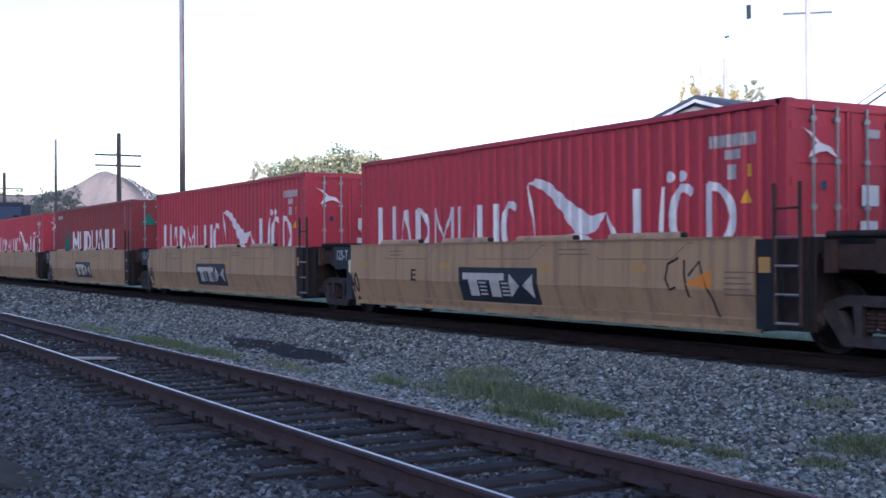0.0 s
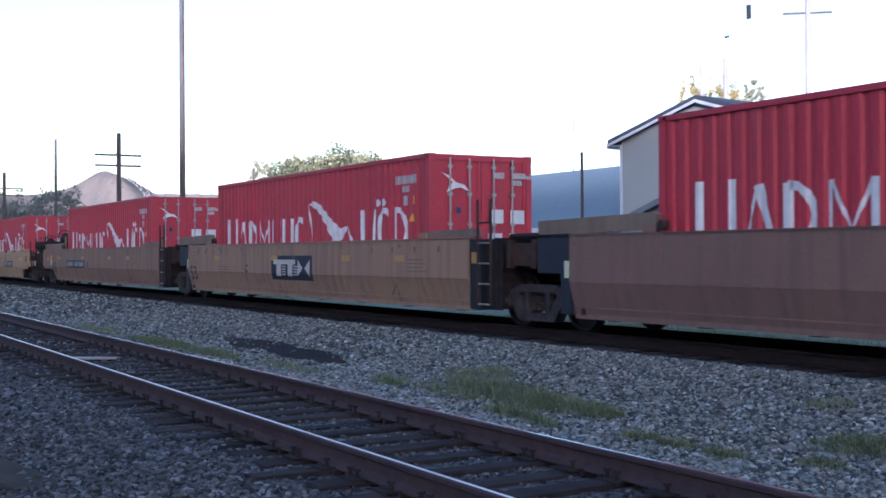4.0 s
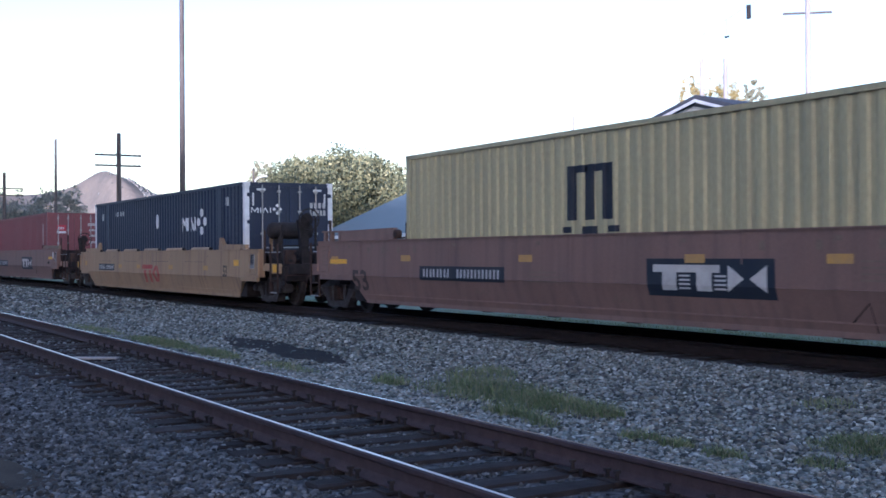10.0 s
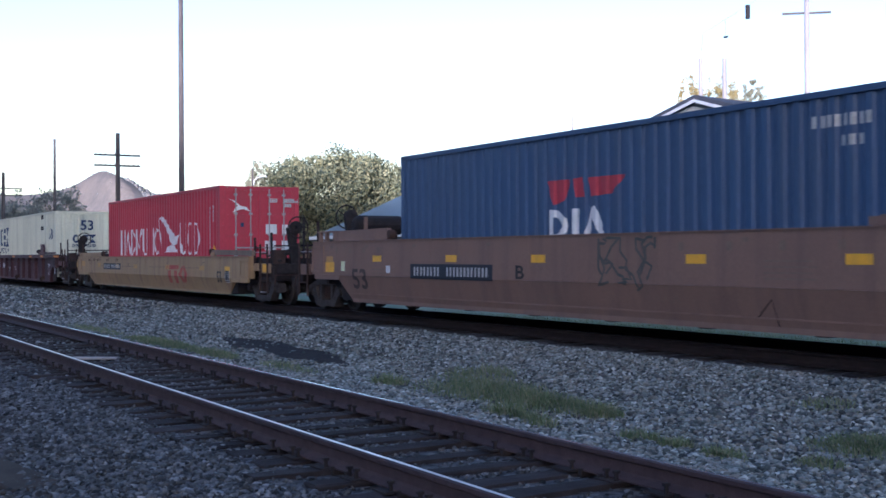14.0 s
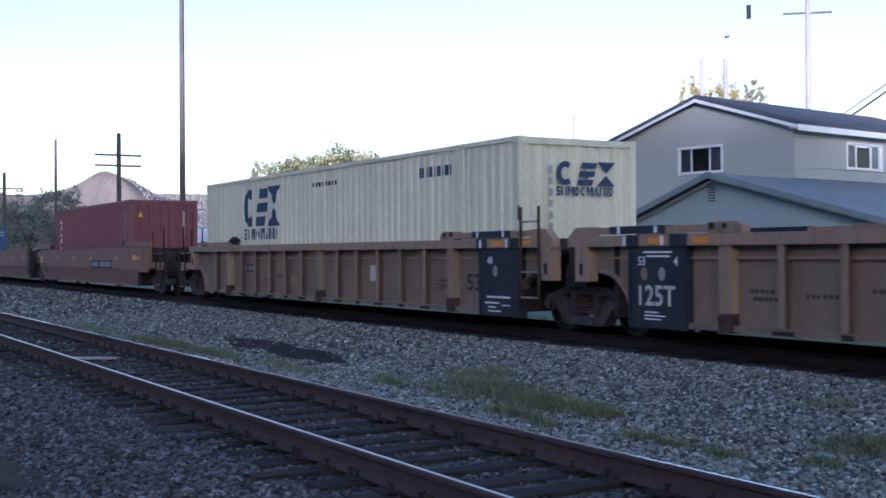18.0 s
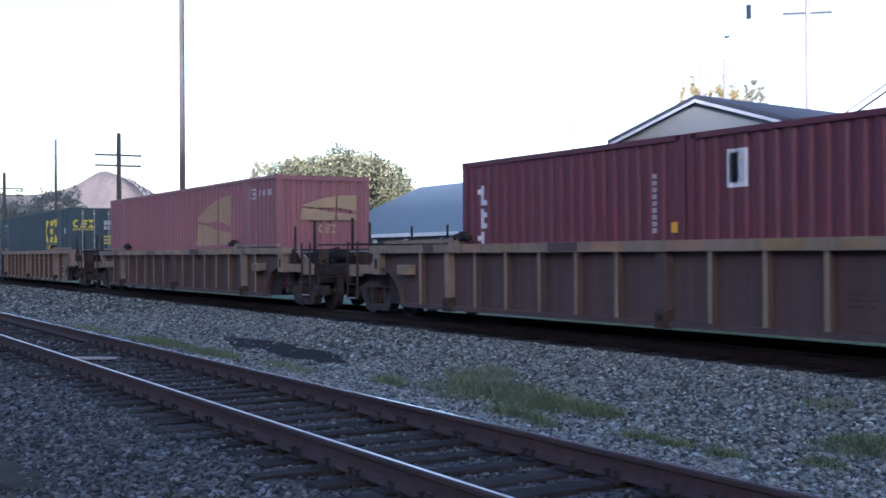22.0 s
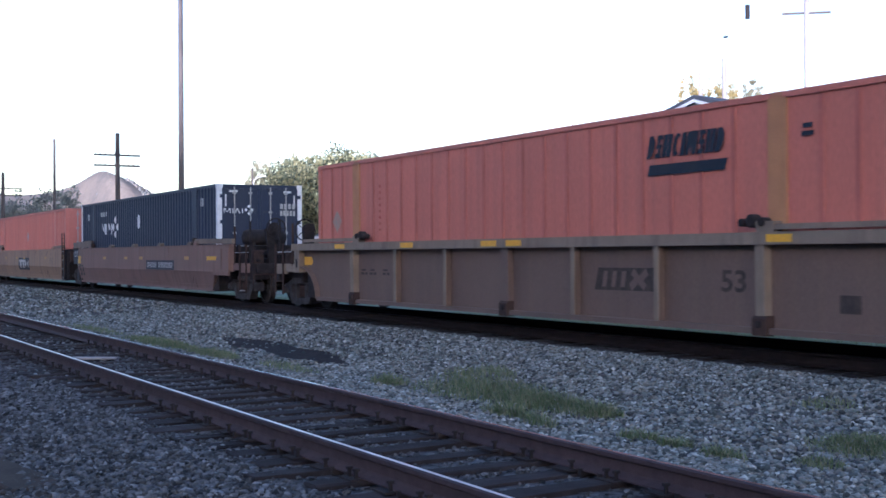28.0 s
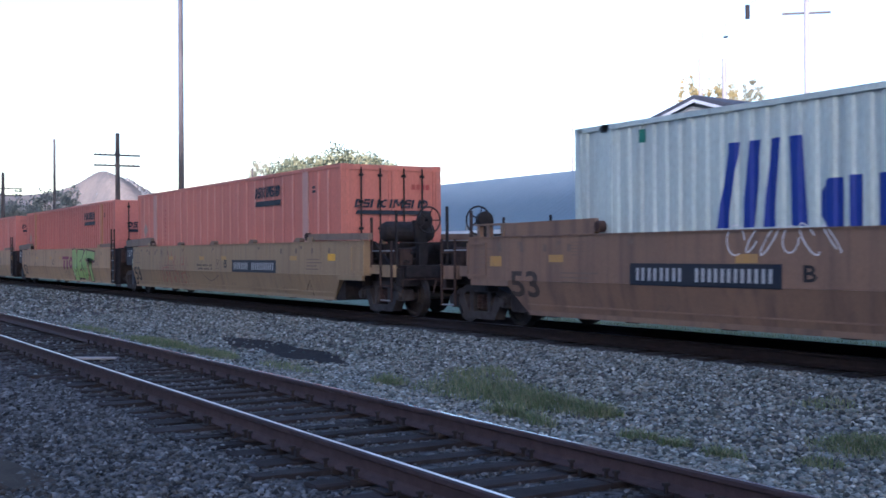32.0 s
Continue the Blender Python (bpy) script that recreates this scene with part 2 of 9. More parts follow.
RAILTOP_PINK = mat("half_rusted_rail_head", (0.56, 0.46, 0.44), 0.3, 0.95, second=(0.28, 0.2, 0.18), scale=2, amount=0.7, bump=0.02)
RAILTOP_DULL = mat("dull_rail_head", (0.22, 0.2, 0.2), 0.42, 0.8, second=(0.12, 0.09, 0.08), scale=3, amount=0.6, bump=0.02)
TIE = mat("creosoted_wood", (0.024, 0.02, 0.021), 0.95, second=(0.05, 0.043, 0.043), scale=4, amount=0.6, grain=70, bump=0.5, vary=0.35)
STONE = island_mat("crushed_granite", [(0.036, 0.041, 0.041), (0.096, 0.11, 0.107), (0.226, 0.249, 0.243), (0.192, 0.181, 0.162), (0.068, 0.075, 0.068), (0.4, 0.428, 0.42)])
STONE_DARK = island_mat("dirty_crushed_stone", [(0.016, 0.017, 0.018), (0.05, 0.051, 0.054), (0.11, 0.113, 0.119), (0.035, 0.033, 0.031), (0.19, 0.196, 0.21)])
GRASS = island_mat("grass_blades", [(0.105, 0.143, 0.06), (0.147, 0.182, 0.083), (0.195, 0.215, 0.118), (0.27, 0.255, 0.16)], 0.7, through_light=0.35)
SIDING = mat("grey_vinyl_siding", (0.42, 0.435, 0.425), 0.6, second=(0.36, 0.38, 0.375), scale=0.7, amount=0.5, bump=0.05)
SIDING2 = mat("blue_grey_board", (0.29, 0.355, 0.39), 0.65, second=(0.24, 0.295, 0.325), scale=0.7, amount=0.5, bump=0.08)
TRIM = mat("white_trim", (0.74, 0.75, 0.77), 0.5, second=(0.6, 0.6, 0.62), scale=2, amount=0.4, bump=0.03)
SHINGLE = mat("dark_shingle", (0.075, 0.08, 0.1), 0.85, second=(0.11, 0.11, 0.13), scale=3, amount=0.6, grain=25, bump=0.5)
METALROOF = mat("blue_grey_metal_roof", (0.165, 0.205, 0.228), 0.55, second=(0.195, 0.232, 0.256), scale=0.35, amount=0.6, grain=12, bump=0.03, streak=1)
PALE_ROOF = mat("pale_grey_metal_roof", (0.5, 0.52, 0.53), 0.6, second=(0.4, 0.41, 0.42), scale=1.0, amount=0.5, bump=0.03)
CREAM_ROOF = mat("cream_metal_roof", (0.62, 0.57, 0.44), 0.6, second=(0.52, 0.47, 0.37), scale=1.0, amount=0.5, bump=0.03)
RAKE = mat("slate_blue_trim", (0.19, 0.226, 0.25), 0.7, second=(0.15, 0.18, 0.2), scale=1.5, amount=0.5, bump=0.05)
ANNEX_ROOF = mat("dull_slate_metal_roof", (0.185, 0.215, 0.24), 0.6, second=(0.155, 0.182, 0.205), scale=0.5, amount=0.6, grain=12, bump=0.03)
GLASSDARK = mat("dark_interior", (0.02, 0.022, 0.026), 0.8, bump=0)
CURTAIN = mat("grey_curtain", (0.13, 0.14, 0.165), 0.9, scale=3, bump=0.1)
POLE = mat("weathered_pole_wood", (0.09, 0.075, 0.07), 0.9, second=(0.15, 0.13, 0.12), scale=3, amount=0.6, grain=50, bump=0.3, streak=4)
POLE_PALE = mat("pale_pole_wood", (0.32, 0.29, 0.28), 0.9, second=(0.22, 0.2, 0.19), scale=3, amount=0.6, grain=50, bump=0.3, streak=4)
BARK = mat("bark", (0.1, 0.08, 0.065), 0.9, second=(0.06, 0.05, 0.042), scale=5, grain=40, bump=0.5, streak=3)
LEAF_DARK = island_mat("autumn_leaves_olive", [(0.055, 0.07, 0.052), (0.11, 0.122, 0.08), (0.255, 0.258, 0.135), (0.385, 0.345, 0.18), (0.17, 0.18, 0.1)], 0.75, through_light=0.15)
LEAF_GOLD = island_mat("autumn_leaves_gold", [(0.42, 0.32, 0.12), (0.48, 0.38, 0.17), (0.36, 0.3, 0.13), (0.5, 0.36, 0.14)], 0.75, through_light=0.35)
LEAF_PALE = island_mat("pale_leaves", [(0.26, 0.25, 0.15), (0.34, 0.32, 0.2), (0.3, 0.27, 0.18), (0.38, 0.34, 0.22)], 0.75, through_light=0.35)
# Leaf colours lightened to stand in for haze over the far shrubs.
LEAF_GREY = island_mat("haze_grey_green_leaves", [(0.17, 0.19, 0.165), (0.23, 0.245, 0.205), (0.3, 0.285, 0.235), (0.21, 0.215, 0.195)], 0.8, through_light=0.25)
HILL = mat("autumn_woods", (0.2, 0.165, 0.14), 0.95, second=(0.13, 0.118, 0.108), scale=0.045, amount=0.9, grain=0.35, bump=0)
LEAF_SUN = island_mat("yellow_green_leaves", [(0.36, 0.36, 0.15), (0.46, 0.43, 0.19), (0.52, 0.46, 0.2), (0.42, 0.39, 0.17)], 0.75, through_light=0.3)
# Crown tones are lifted and evened out to paint in distance haze.
WOODS = island_mat("hazy_far_crowns", [(0.165, 0.165, 0.16), (0.185, 0.178, 0.168), (0.215, 0.193, 0.175), (0.2, 0.182, 0.17), (0.175, 0.176, 0.167)], 0.95, grain=0.6, bump=0)
SOIL = mat("dark_damp_soil", (0.016, 0.014, 0.016), 0.9, second=(0.036, 0.031, 0.03), scale=5, amount=0.7, grain=50, bump=0.6)
glass = bpy.data.materials.new("window_glass")
glass.use_nodes = True
glass.node_tree.nodes["Principled BSDF"].inputs["Transmission Weight"].default_value = 1.0
glass.node_tree.nodes["Principled BSDF"].inputs["Roughness"].default_value = 0.02
glass.node_tree.nodes["Principled BSDF"].inputs["IOR"].default_value = 1.25
glass.node_tree.nodes["Principled BSDF"].inputs["Base Color"].default_value = (0.9, 0.93, 0.95, 1)


def ground_material():
    """Crushed stone along the tracks, rough grass beyond them, in one sheet."""
    m = bpy.data.materials.new("track_bed_and_grass")
    m.use_nodes = True
    n, link = m.node_tree.nodes, m.node_tree.links.new
    b = n["Principled BSDF"]
    b.inputs["Roughness"].default_value = 0.95
    b.inputs["Specular IOR Level"].default_value = 0.12
    tc = n.new("ShaderNodeTexCoord")
    sep = n.new("ShaderNodeSeparateXYZ")
    link(tc.outputs["Object"], sep.inputs[0])
    wob = n.new("ShaderNodeTexNoise")
    wob.inputs["Scale"].default_value, wob.inputs["Detail"].default_value = 0.5, 5
    link(tc.outputs["Object"], wob.inputs["Vector"])
    addm = n.new("ShaderNodeMath")
    addm.operation = "MULTIPLY_ADD"
    addm.inputs[1].default_value = 3.0
    link(wob.outputs["Fac"], addm.inputs[0])
    link(sep.outputs["Y"], addm.inputs[2])
    edge = n.new("ShaderNodeMapRange")
    edge.inputs["From Min"].default_value, edge.inputs["From Max"].default_value = 17.6, 18.6
    link(addm.outputs[0], edge.inputs["Value"])
    cells = n.new("ShaderNodeTexVoronoi")
    cells.inputs["Scale"].default_value = 17
    link(tc.outputs["Object"], cells.inputs["Vector"])
    ramp = n.new("ShaderNodeValToRGB")
    ramp.color_ramp.elements[0].color, ramp.color_ramp.elements[1].color = (0.022, 0.022, 0.024, 1), (0.115, 0.115, 0.122, 1)
    hs = n.new("ShaderNodeSeparateColor")
    link(cells.outputs["Color"], hs.inputs[0])
    link(hs.outputs[0], ramp.inputs["Fac"])
    gn = n.new("ShaderNodeTexNoise")
    gn.inputs["Scale"].default_value, gn.inputs["Detail"].default_value = 1.2, 8
    link(tc.outputs["Object"], gn.inputs["Vector"])
    gr = n.new("ShaderNodeValToRGB")
    gr.color_ramp.elements[0].color, gr.color_ramp.elements[1].color = (0.11, 0.15, 0.105, 1), (0.23, 0.275, 0.205, 1)
    link(gn.outputs["Fac"], gr.inputs["Fac"])
    mix = n.new("ShaderNodeMix")
    mix.data_type = "RGBA"
    link(edge.outputs[0], mix.inputs["Factor"])
    link(ramp.outputs["Color"], mix.inputs["A"])
    link(gr.outputs["Color"], mix.inputs["B"])
    link(mix.outputs["Result"], b.inputs["Base Color"])
    bp = n.new("ShaderNodeBump")
    bp.inputs["Strength"].default_value, bp.inputs["Distance"].default_value = 0.8, 0.04
    link(cells.outputs["Distance"], bp.inputs["Height"])
    link(bp.outputs[0], b.inputs["Normal"])
    return m


BED = ground_material()

# ---------------------------------------------------------------- mesh helpers


def mesh_of(bm, name, *materials):
    bmesh.ops.recalc_face_normals(bm, faces=bm.faces)
    me = bpy.data.meshes.new(name)
    bm.to_mesh(me)
    bm.free()
    for m in materials:
        me.materials.append(m)
    return me


def part(name, bm, material, parent, label="", m=None):
    """Links a bmesh (or a ready mesh) as one mesh object under a thing or a part."""
    me = bm if isinstance(bm, bpy.types.Mesh) else mesh_of(bm, name, material)
    ob = new(name, me)
    ob.parent = parent
    if m is not None:
        ob.matrix_basis = m
    if label:
        tagged(ob, label)
    if name in ("small_print", "small_writing"):
        tagged(ob, kind="stuff")
    return ob


def thing(name, label, category, m=None, group="", kind="", data=None):
    ob = new(name, data)
    if m is not None:
        ob.matrix_basis = m
    return tagged(ob, label, category, group, kind)


def box(bm, x0, x1, y0, y1, z0, z1):
    v = [bm.verts.new(p) for p in ((x0, y0, z0), (x1, y0, z0), (x1, y1, z0), (x0, y1, z0), (x0, y0, z1), (x1, y0, z1), (x1, y1, z1), (x0, y1, z1))]
    for f in ((3, 2, 1, 0), (4, 5, 6, 7), (0, 1, 5, 4), (1, 2, 6, 5), (2, 3, 7, 6), (3, 0, 4, 7)):
        bm.faces.new([v[i] for i in f])
    return bm


def boxes(*b):
    bm = bmesh.new()
    for q in b:
        box(bm, *q)
    return bm


def soft_box(x0, x1, y0, y1, z0, z1, r=0.02, seg=2):
    bm = box(bmesh.new(), x0, x1, y0, y1, z0, z1)
    bmesh.ops.bevel(bm, geom=bm.edges[:], offset=r, segments=seg, affect="EDGES", profile=0.5)
    return bm


def tube(bm, a, b, r, seg=8, r2=None):
    """A closed round bar from a to b."""
    a, b = Vector(a), Vector(b)
    q = (b - a).to_track_quat("Z", "Y").to_matrix()
    r2 = r if r2 is None else r2
    rings = []
    for p, rr in ((a, r), (b, r2)):
        rings.append([bm.verts.new(p + q @ Vector((rr * math.cos(2 * math.pi * i / seg), rr * math.sin(2 * math.pi * i / seg), 0))) for i in range(seg)])
    for i in range(seg):
        j = (i + 1) % seg
        bm.faces.new((rings[0][i], rings[0][j], rings[1][j], rings[1][i]))
    bm.faces.new(rings[0][::-1])
    bm.faces.new(rings[1])
    return bm


def slab(bm, points, y0, y1):
    """A plate of an outline in x and z, from y0 to y1."""
    a = [bm.verts.new((x, y0, z)) for x, z in points]
    b = [bm.verts.new((x, y1, z)) for x, z in points]
    n = len(points)
    bm.faces.new(a)
    bm.faces.new(b[::-1])
    for i in range(n):
        j = (i + 1) % n
        bm.faces.new((a[i], b[i], b[j], a[j]))
    return bm


def slab_x(bm, points, x0, x1):
    """A plate of an outline in y and z, from x0 to x1."""
    a = [bm.verts.new((x0, y, z)) for y, z in points]
    b = [bm.verts.new((x1, y, z)) for y, z in points]
    n = len(points)
    bm.faces.new(a)
    bm.faces.new(b[::-1])
    for i in range(n):
        j = (i + 1) % n
        bm.faces.new((a[i], b[i], b[j], a[j]))
    return bm


def ring(bm, centre, axis, radius, r, seg=20, sides=6):
    """A torus round centre, its axis along 'x' or 'y'."""
    vs = []
    for i in range(seg):
        a = 2 * math.pi * i / seg
        row = []
        for k in range(sides):
            b = 2 * math.pi * k / sides
            d, w = radius + r * math.cos(b), r * math.sin(b)
            p = (w, d * math.cos(a), d * math.sin(a)) if axis == "x" else (d * math.cos(a), w, d * math.sin(a))
            row.append(bm.verts.new(Vector(centre) + Vector(p)))
        vs.append(row)
    for i in range(seg):
        for k in range(sides):
            bm.faces.new((vs[i][k], vs[(i + 1) % seg][k], vs[(i + 1) % seg][(k + 1) % sides], vs[i][(k + 1) % sides]))
    return bm


def lathe_y(bm, profile, seg=24):
    """Turns (y, radius) round the y axis."""
    rows = [[bm.verts.new((r * math.cos(2 * math.pi * i / seg), y, r * math.sin(2 * math.pi * i / seg))) for i in range(seg)] for y, r in profile]
    for a, b in zip(rows, rows[1:]):
        for i in range(seg):
            j = (i + 1) % seg
            bm.faces.new((a[i], a[j], b[j], b[i]))
    bm.faces.new(rows[0][::-1])
    bm.faces.new(rows[-1])
    return bm


def soup(name, verts, faces, material):
    me = bpy.data.meshes.new(name)
    k = len(faces[0])
    me.vertices.add(len(verts))
    me.vertices.foreach_set("co", np.asarray(verts, np.float32).ravel())
    me.loops.add(len(faces) * k)
    me.polygons.add(len(faces))
    me.loops.foreach_set("vertex_index", np.asarray(faces, np.int32).ravel())
    me.polygons.foreach_set("loop_start", np.arange(0, len(faces) * k, k, dtype=np.int32))
    me.polygons.foreach_set("loop_total", np.full(len(faces), k, np.int32))
    me.update(calc_edges=True)
    me.materials.append(material)
    return me


FONT_CACHE = {}


def lettering(text, height, fat=0.02):
    """Flat outlines of numbers and letters as a bmesh in x and z, its lower left corner at 0, and its width."""
    if (text, fat) not in FONT_CACHE:
        cu = bpy.data.curves.new("lettering", "FONT")
        cu.body, cu.resolution_u, cu.offset = text, 3, fat
        ob = bpy.data.objects.new("lettering", cu)
        scene.collection.objects.link(ob)
        bpy.context.view_layer.update()
        me = bpy.data.meshes.new_from_object(ob.evaluated_get(bpy.context.evaluated_depsgraph_get()))
        bpy.data.objects.remove(ob)
        bpy.data.curves.remove(cu)
        FONT_CACHE[text, fat] = me
    bm = bmesh.new()
    bm.from_mesh(FONT_CACHE[text, fat])
    xs, ys = [v.co.x for v in bm.verts], [v.co.y for v in bm.verts]
    x0, y0, s = min(xs), min(ys), height / (max(ys) - min(ys))
    for v in bm.verts:
        v.co = ((v.co.x - x0) * s, 0, (v.co.y - y0) * s)
    return bm, (max(xs) - x0) * s


# ---------------------------------------------------------------- ground
BED_PROFILE = [(-3000, -0.6), (-60, -0.6), (-6, -0.32), (1.2, -0.2), (2.5, -0.075), (3.1, -0.045), (5.9, -0.045), (6.5, -0.12), (7.4, -0.17),
               (8.3, -0.13), (10.1, 0.05), (10.9, 0.09), (14.1, 0.09), (15.0, -0.1), (17, -0.3), (24, -0.36), (120, -0.5), (3000, -1.5)]


def bed_height(y):
    return float(np.interp(y, [p[0] for p in BED_PROFILE], [p[1] for p in BED_PROFILE]))


def build_ground():
    ys = sorted({p[0] for p in BED_PROFILE} | {round(0.5 + 0.25 * i, 2) for i in range(60)})
    xs = [-3000, -800, -300, -150] + [-100 + 2 * i for i in range(52)] + [20, 60, 300, 3000]
    verts = [(x, y, bed_height(y)) for x in xs for y in ys]
    k = len(ys)
    faces = [(i * k + j, (i + 1) * k + j, (i + 1) * k + j + 1, i * k + j + 1) for i in range(len(xs) - 1) for j in range(k - 1)]
    thing("ground", "crushed stone track bed with pale worn grass beyond", "ground", kind="structure", data=soup("ground", verts, faces, BED))


build_ground()

ICO = bmesh.new()
bmesh.ops.create_icosphere(ICO, subdivisions=1, radius=1.0)
ICO_V = np.array([v.co[:] for v in ICO.verts])
ICO_F = np.array([[v.index for v in f.verts] for f in ICO.faces])
ICO.free()


def stones(name, label, count, xr, yr, size, material, seed, skip=None):
    rng = np.random.default_rng(seed)
    x, y = rng.uniform(*xr, count), rng.uniform(*yr, count)
    if skip is not None:
        keep = ~skip(x, y)
        x, y = x[keep], y[keep]
    n = len(x)
    z = np.interp(y, [p[0] for p in BED_PROFILE], [p[1] for p in BED_PROFILE])
    r = size * rng.uniform(0.55, 1.25, n)
    shape = rng.uniform(0.5, 1.25, (n, 12, 1)) * ICO_V[None]
    shape *= rng.uniform((0.75, 0.6, 0.4), (1.45, 1.1, 0.85), (n, 3))[:, None, :]
    a, b = rng.uniform(0, 6.28, n), rng.uniform(-0.55, 0.55, n)
    ca, sa, cb, sb = np.cos(a), np.sin(a), np.cos(b), np.sin(b)
    o, i = np.zeros(n), np.ones(n)
    turn = np.stack([np.stack([ca, -sa * cb, sa * sb], -1), np.stack([sa, ca * cb, -ca * sb], -1), np.stack([o, sb, cb], -1)], 1)
    v = np.einsum("nij,nkj->nki", turn, shape) * r[:, None, None] + np.stack([x, y, z + r * rng.uniform(0.0, 0.55, n)], -1)[:, None, :]
    f = ICO_F[None] + (np.arange(n) * 12)[:, None, None]
    thing(name, label, "stones", kind="stuff", data=soup(name, v.reshape(-1, 3), f.reshape(-1, 3), material))


NEAR_GAUGE = (3.758, 5.263)
TIE_STEP = 0.52


def on_near_ties(x, y):
    """Keep most of the wooden sleepers and the rails of the near track free of stones."""
    u = np.mod(x, TIE_STEP)
    tie = (np.abs(u - TIE_STEP / 2) < 0.075) & (y > 3.25) & (y < 5.75) & (np.sin(x * 41.3 + y * 17.7) < 0.3)
    rail = (np.abs(y - NEAR_GAUGE[0]) < 0.12) | (np.abs(y - NEAR_GAUGE[1]) < 0.12)
    return tie | rail


def dark_strip(x, y):
    return (((x + 20.0) / 3.3) ** 2 + ((y - 8.16 + 0.05 * (x + 20.0)) / (0.4 + 0.09 * np.sin(x * 2.3))) ** 2 < 1) & (np.sin(x * 53.1 + y * 29.3) < 0.985)


stones("ballast", "dark grey crushed stone beside the near track", 26000, (-15, -2.5), (0.9, 3.3), 0.03, STONE_DARK, 1)
stones("ballast", "dark grey crushed stone between the near rails", 9000, (-18, -2.5), (3.2, 5.9), 0.024, STONE_DARK, 2, on_near_ties)
stones("ballast", "pale grey crushed stone between the tracks", 48000, (-17, -2.5), (5.6, 11.1), 0.0305, STONE, 3, lambda x, y: on_near_ties(x, y) | dark_strip(x, y))
stones("ballast", "pale grey crushed stone between the tracks", 20000, (-34, -17), (5.6, 11.1), 0.038, STONE, 4, dark_strip)
stones("ballast", "dark grey crushed stone beside the near track", 9000, (-34, -15), (1.4, 5.8), 0.038, STONE_DARK, 5, on_near_ties)
stones("ballast", "grey crushed stone round the camera", 4500, (-2.5, 9), (-3, 11.1), 0.07, STONE_DARK, 7, on_near_ties)
stones("ballast", "grey crushed stone round the camera", 3000, (-15, -2.5), (-3, 0.9), 0.06, STONE_DARK, 8)
stones("ballast", "pale grey crushed stone along the far rails", 12000, (-80, -34), (3.0, 11.1), 0.065, STONE, 6)


def build_rail(name, y, top, x0, x1, head, side, parent):
    """A flat-bottomed rail: foot, web, and a head with a worn running surface."""
    bm = bmesh.new()
    prof = [(-0.076, 0), (0.076, 0), (0.076, 0.012), (0.02, 0.035), (0.009, 0.05), (0.009, 0.125), (0.036, 0.138), (0.036, 0.166), (0.026, 0.174), (0.016, 0.176),
            (-0.016, 0.176), (-0.026, 0.174), (-0.036, 0.166), (-0.036, 0.138), (-0.009, 0.125), (-0.009, 0.05), (-0.02, 0.035), (-0.076, 0.012)]
    slab_x(bm, [(y + a, top - 0.176 + b) for a, b in prof], x0, x1)
    ob = part(name, bm, side, parent)
    ob.data.materials.append(head)
    for f in ob.data.polygons:
        if f.normal.z > 0.99 and f.center.z > top - 0.004:
            f.material_index = 1
    return ob


def build_track(name, label, centre, top, x0, x1, tie_x0, head, plates_x0):
    track = thing(name, label, "railway track", kind="structure")
    for y in (centre - 0.7525, centre + 0.7525):
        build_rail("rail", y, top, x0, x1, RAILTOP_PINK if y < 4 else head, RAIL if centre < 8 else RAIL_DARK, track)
    rng = random.Random(5)
    shapes = []
    for k in range(4):
        bm = soft_box(-0.115, 0.115, -1.3, 1.3, -0.16, 0.0, 0.012, 1)
        for v in bm.verts:
            v.co.x += rng.uniform(-0.01, 0.01)
            v.co.z += rng.uniform(-0.012, 0.008)
        shapes.append(mesh_of(bm, "tie", TIE))
    bm = boxes((-0.1, 0.1, -0.16, 0.16, 0.0, 0.014))
    for sx, sy in ((-0.06, 0.1), (0.06, -0.1), (0.05, 0.1)):
        box(bm, sx - 0.009, sx + 0.009, sy - 0.012, sy + 0.012, 0.0, 0.075)
        box(bm, sx - 0.016, sx + 0.016, sy - 0.022, sy + 0.022, 0.065, 0.085)
    box(bm, 0.125, 0.165, -0.09, 0.09, -0.03, 0.03)
    plate = mesh_of(bm, "tie_plate", GRIME)
    n0 = math.floor(tie_x0 / TIE_STEP)
    for k in range(n0, 22):
        x = (k + 0.5) * TIE_STEP
        part("tie", shapes[k % 4], None, track, m=pose(x + rng.uniform(-0.03, 0.03), centre + rng.uniform(-0.14, 0.14), top - 0.184 - rng.uniform(0, 0.022), rng.uniform(-0.6, 0.6), 0, rng.uniform(-2.2, 2.2)))
        if x > plates_x0:
            for y in (centre - 0.7525, centre + 0.7525):
                part("tie_plate", plate, None, track, m=pose(x, y, top - 0.19, 0, 0, 180 * (k % 2)))
    return track


build_track("near_track", "empty track of rusty rails on old wooden sleepers", 4.51, 0.183, -400, 12, -62, RAILTOP, -22)
build_track("main_track", "track under the passing freight train", 12.53, 0.29, -500, 30, -30, RAILTOP_DULL, -9)

# small things on the bed
board = soft_box(-0.33, 0.33, -0.1, 0.1, 0, 0.03, 0.006, 1)
thing("loose_board", "pale weathered board lying across the sleepers", "board", pose(-18.34, 4.48, 0.0, 0, 1, 65), data=mesh_of(board, "loose_board", POLE_PALE))

flat = soft_box(-0.7, 0.7, -0.2, 0.2, -0.05, 0.05, 0.03, 2)
for v in flat.verts:
    v.co += Vector((0.05 * math.sin(9 * v.co.y), 0.04 * math.sin(4 * v.co.x), 0.012 * math.sin(7 * v.co.x + 5 * v.co.y)))
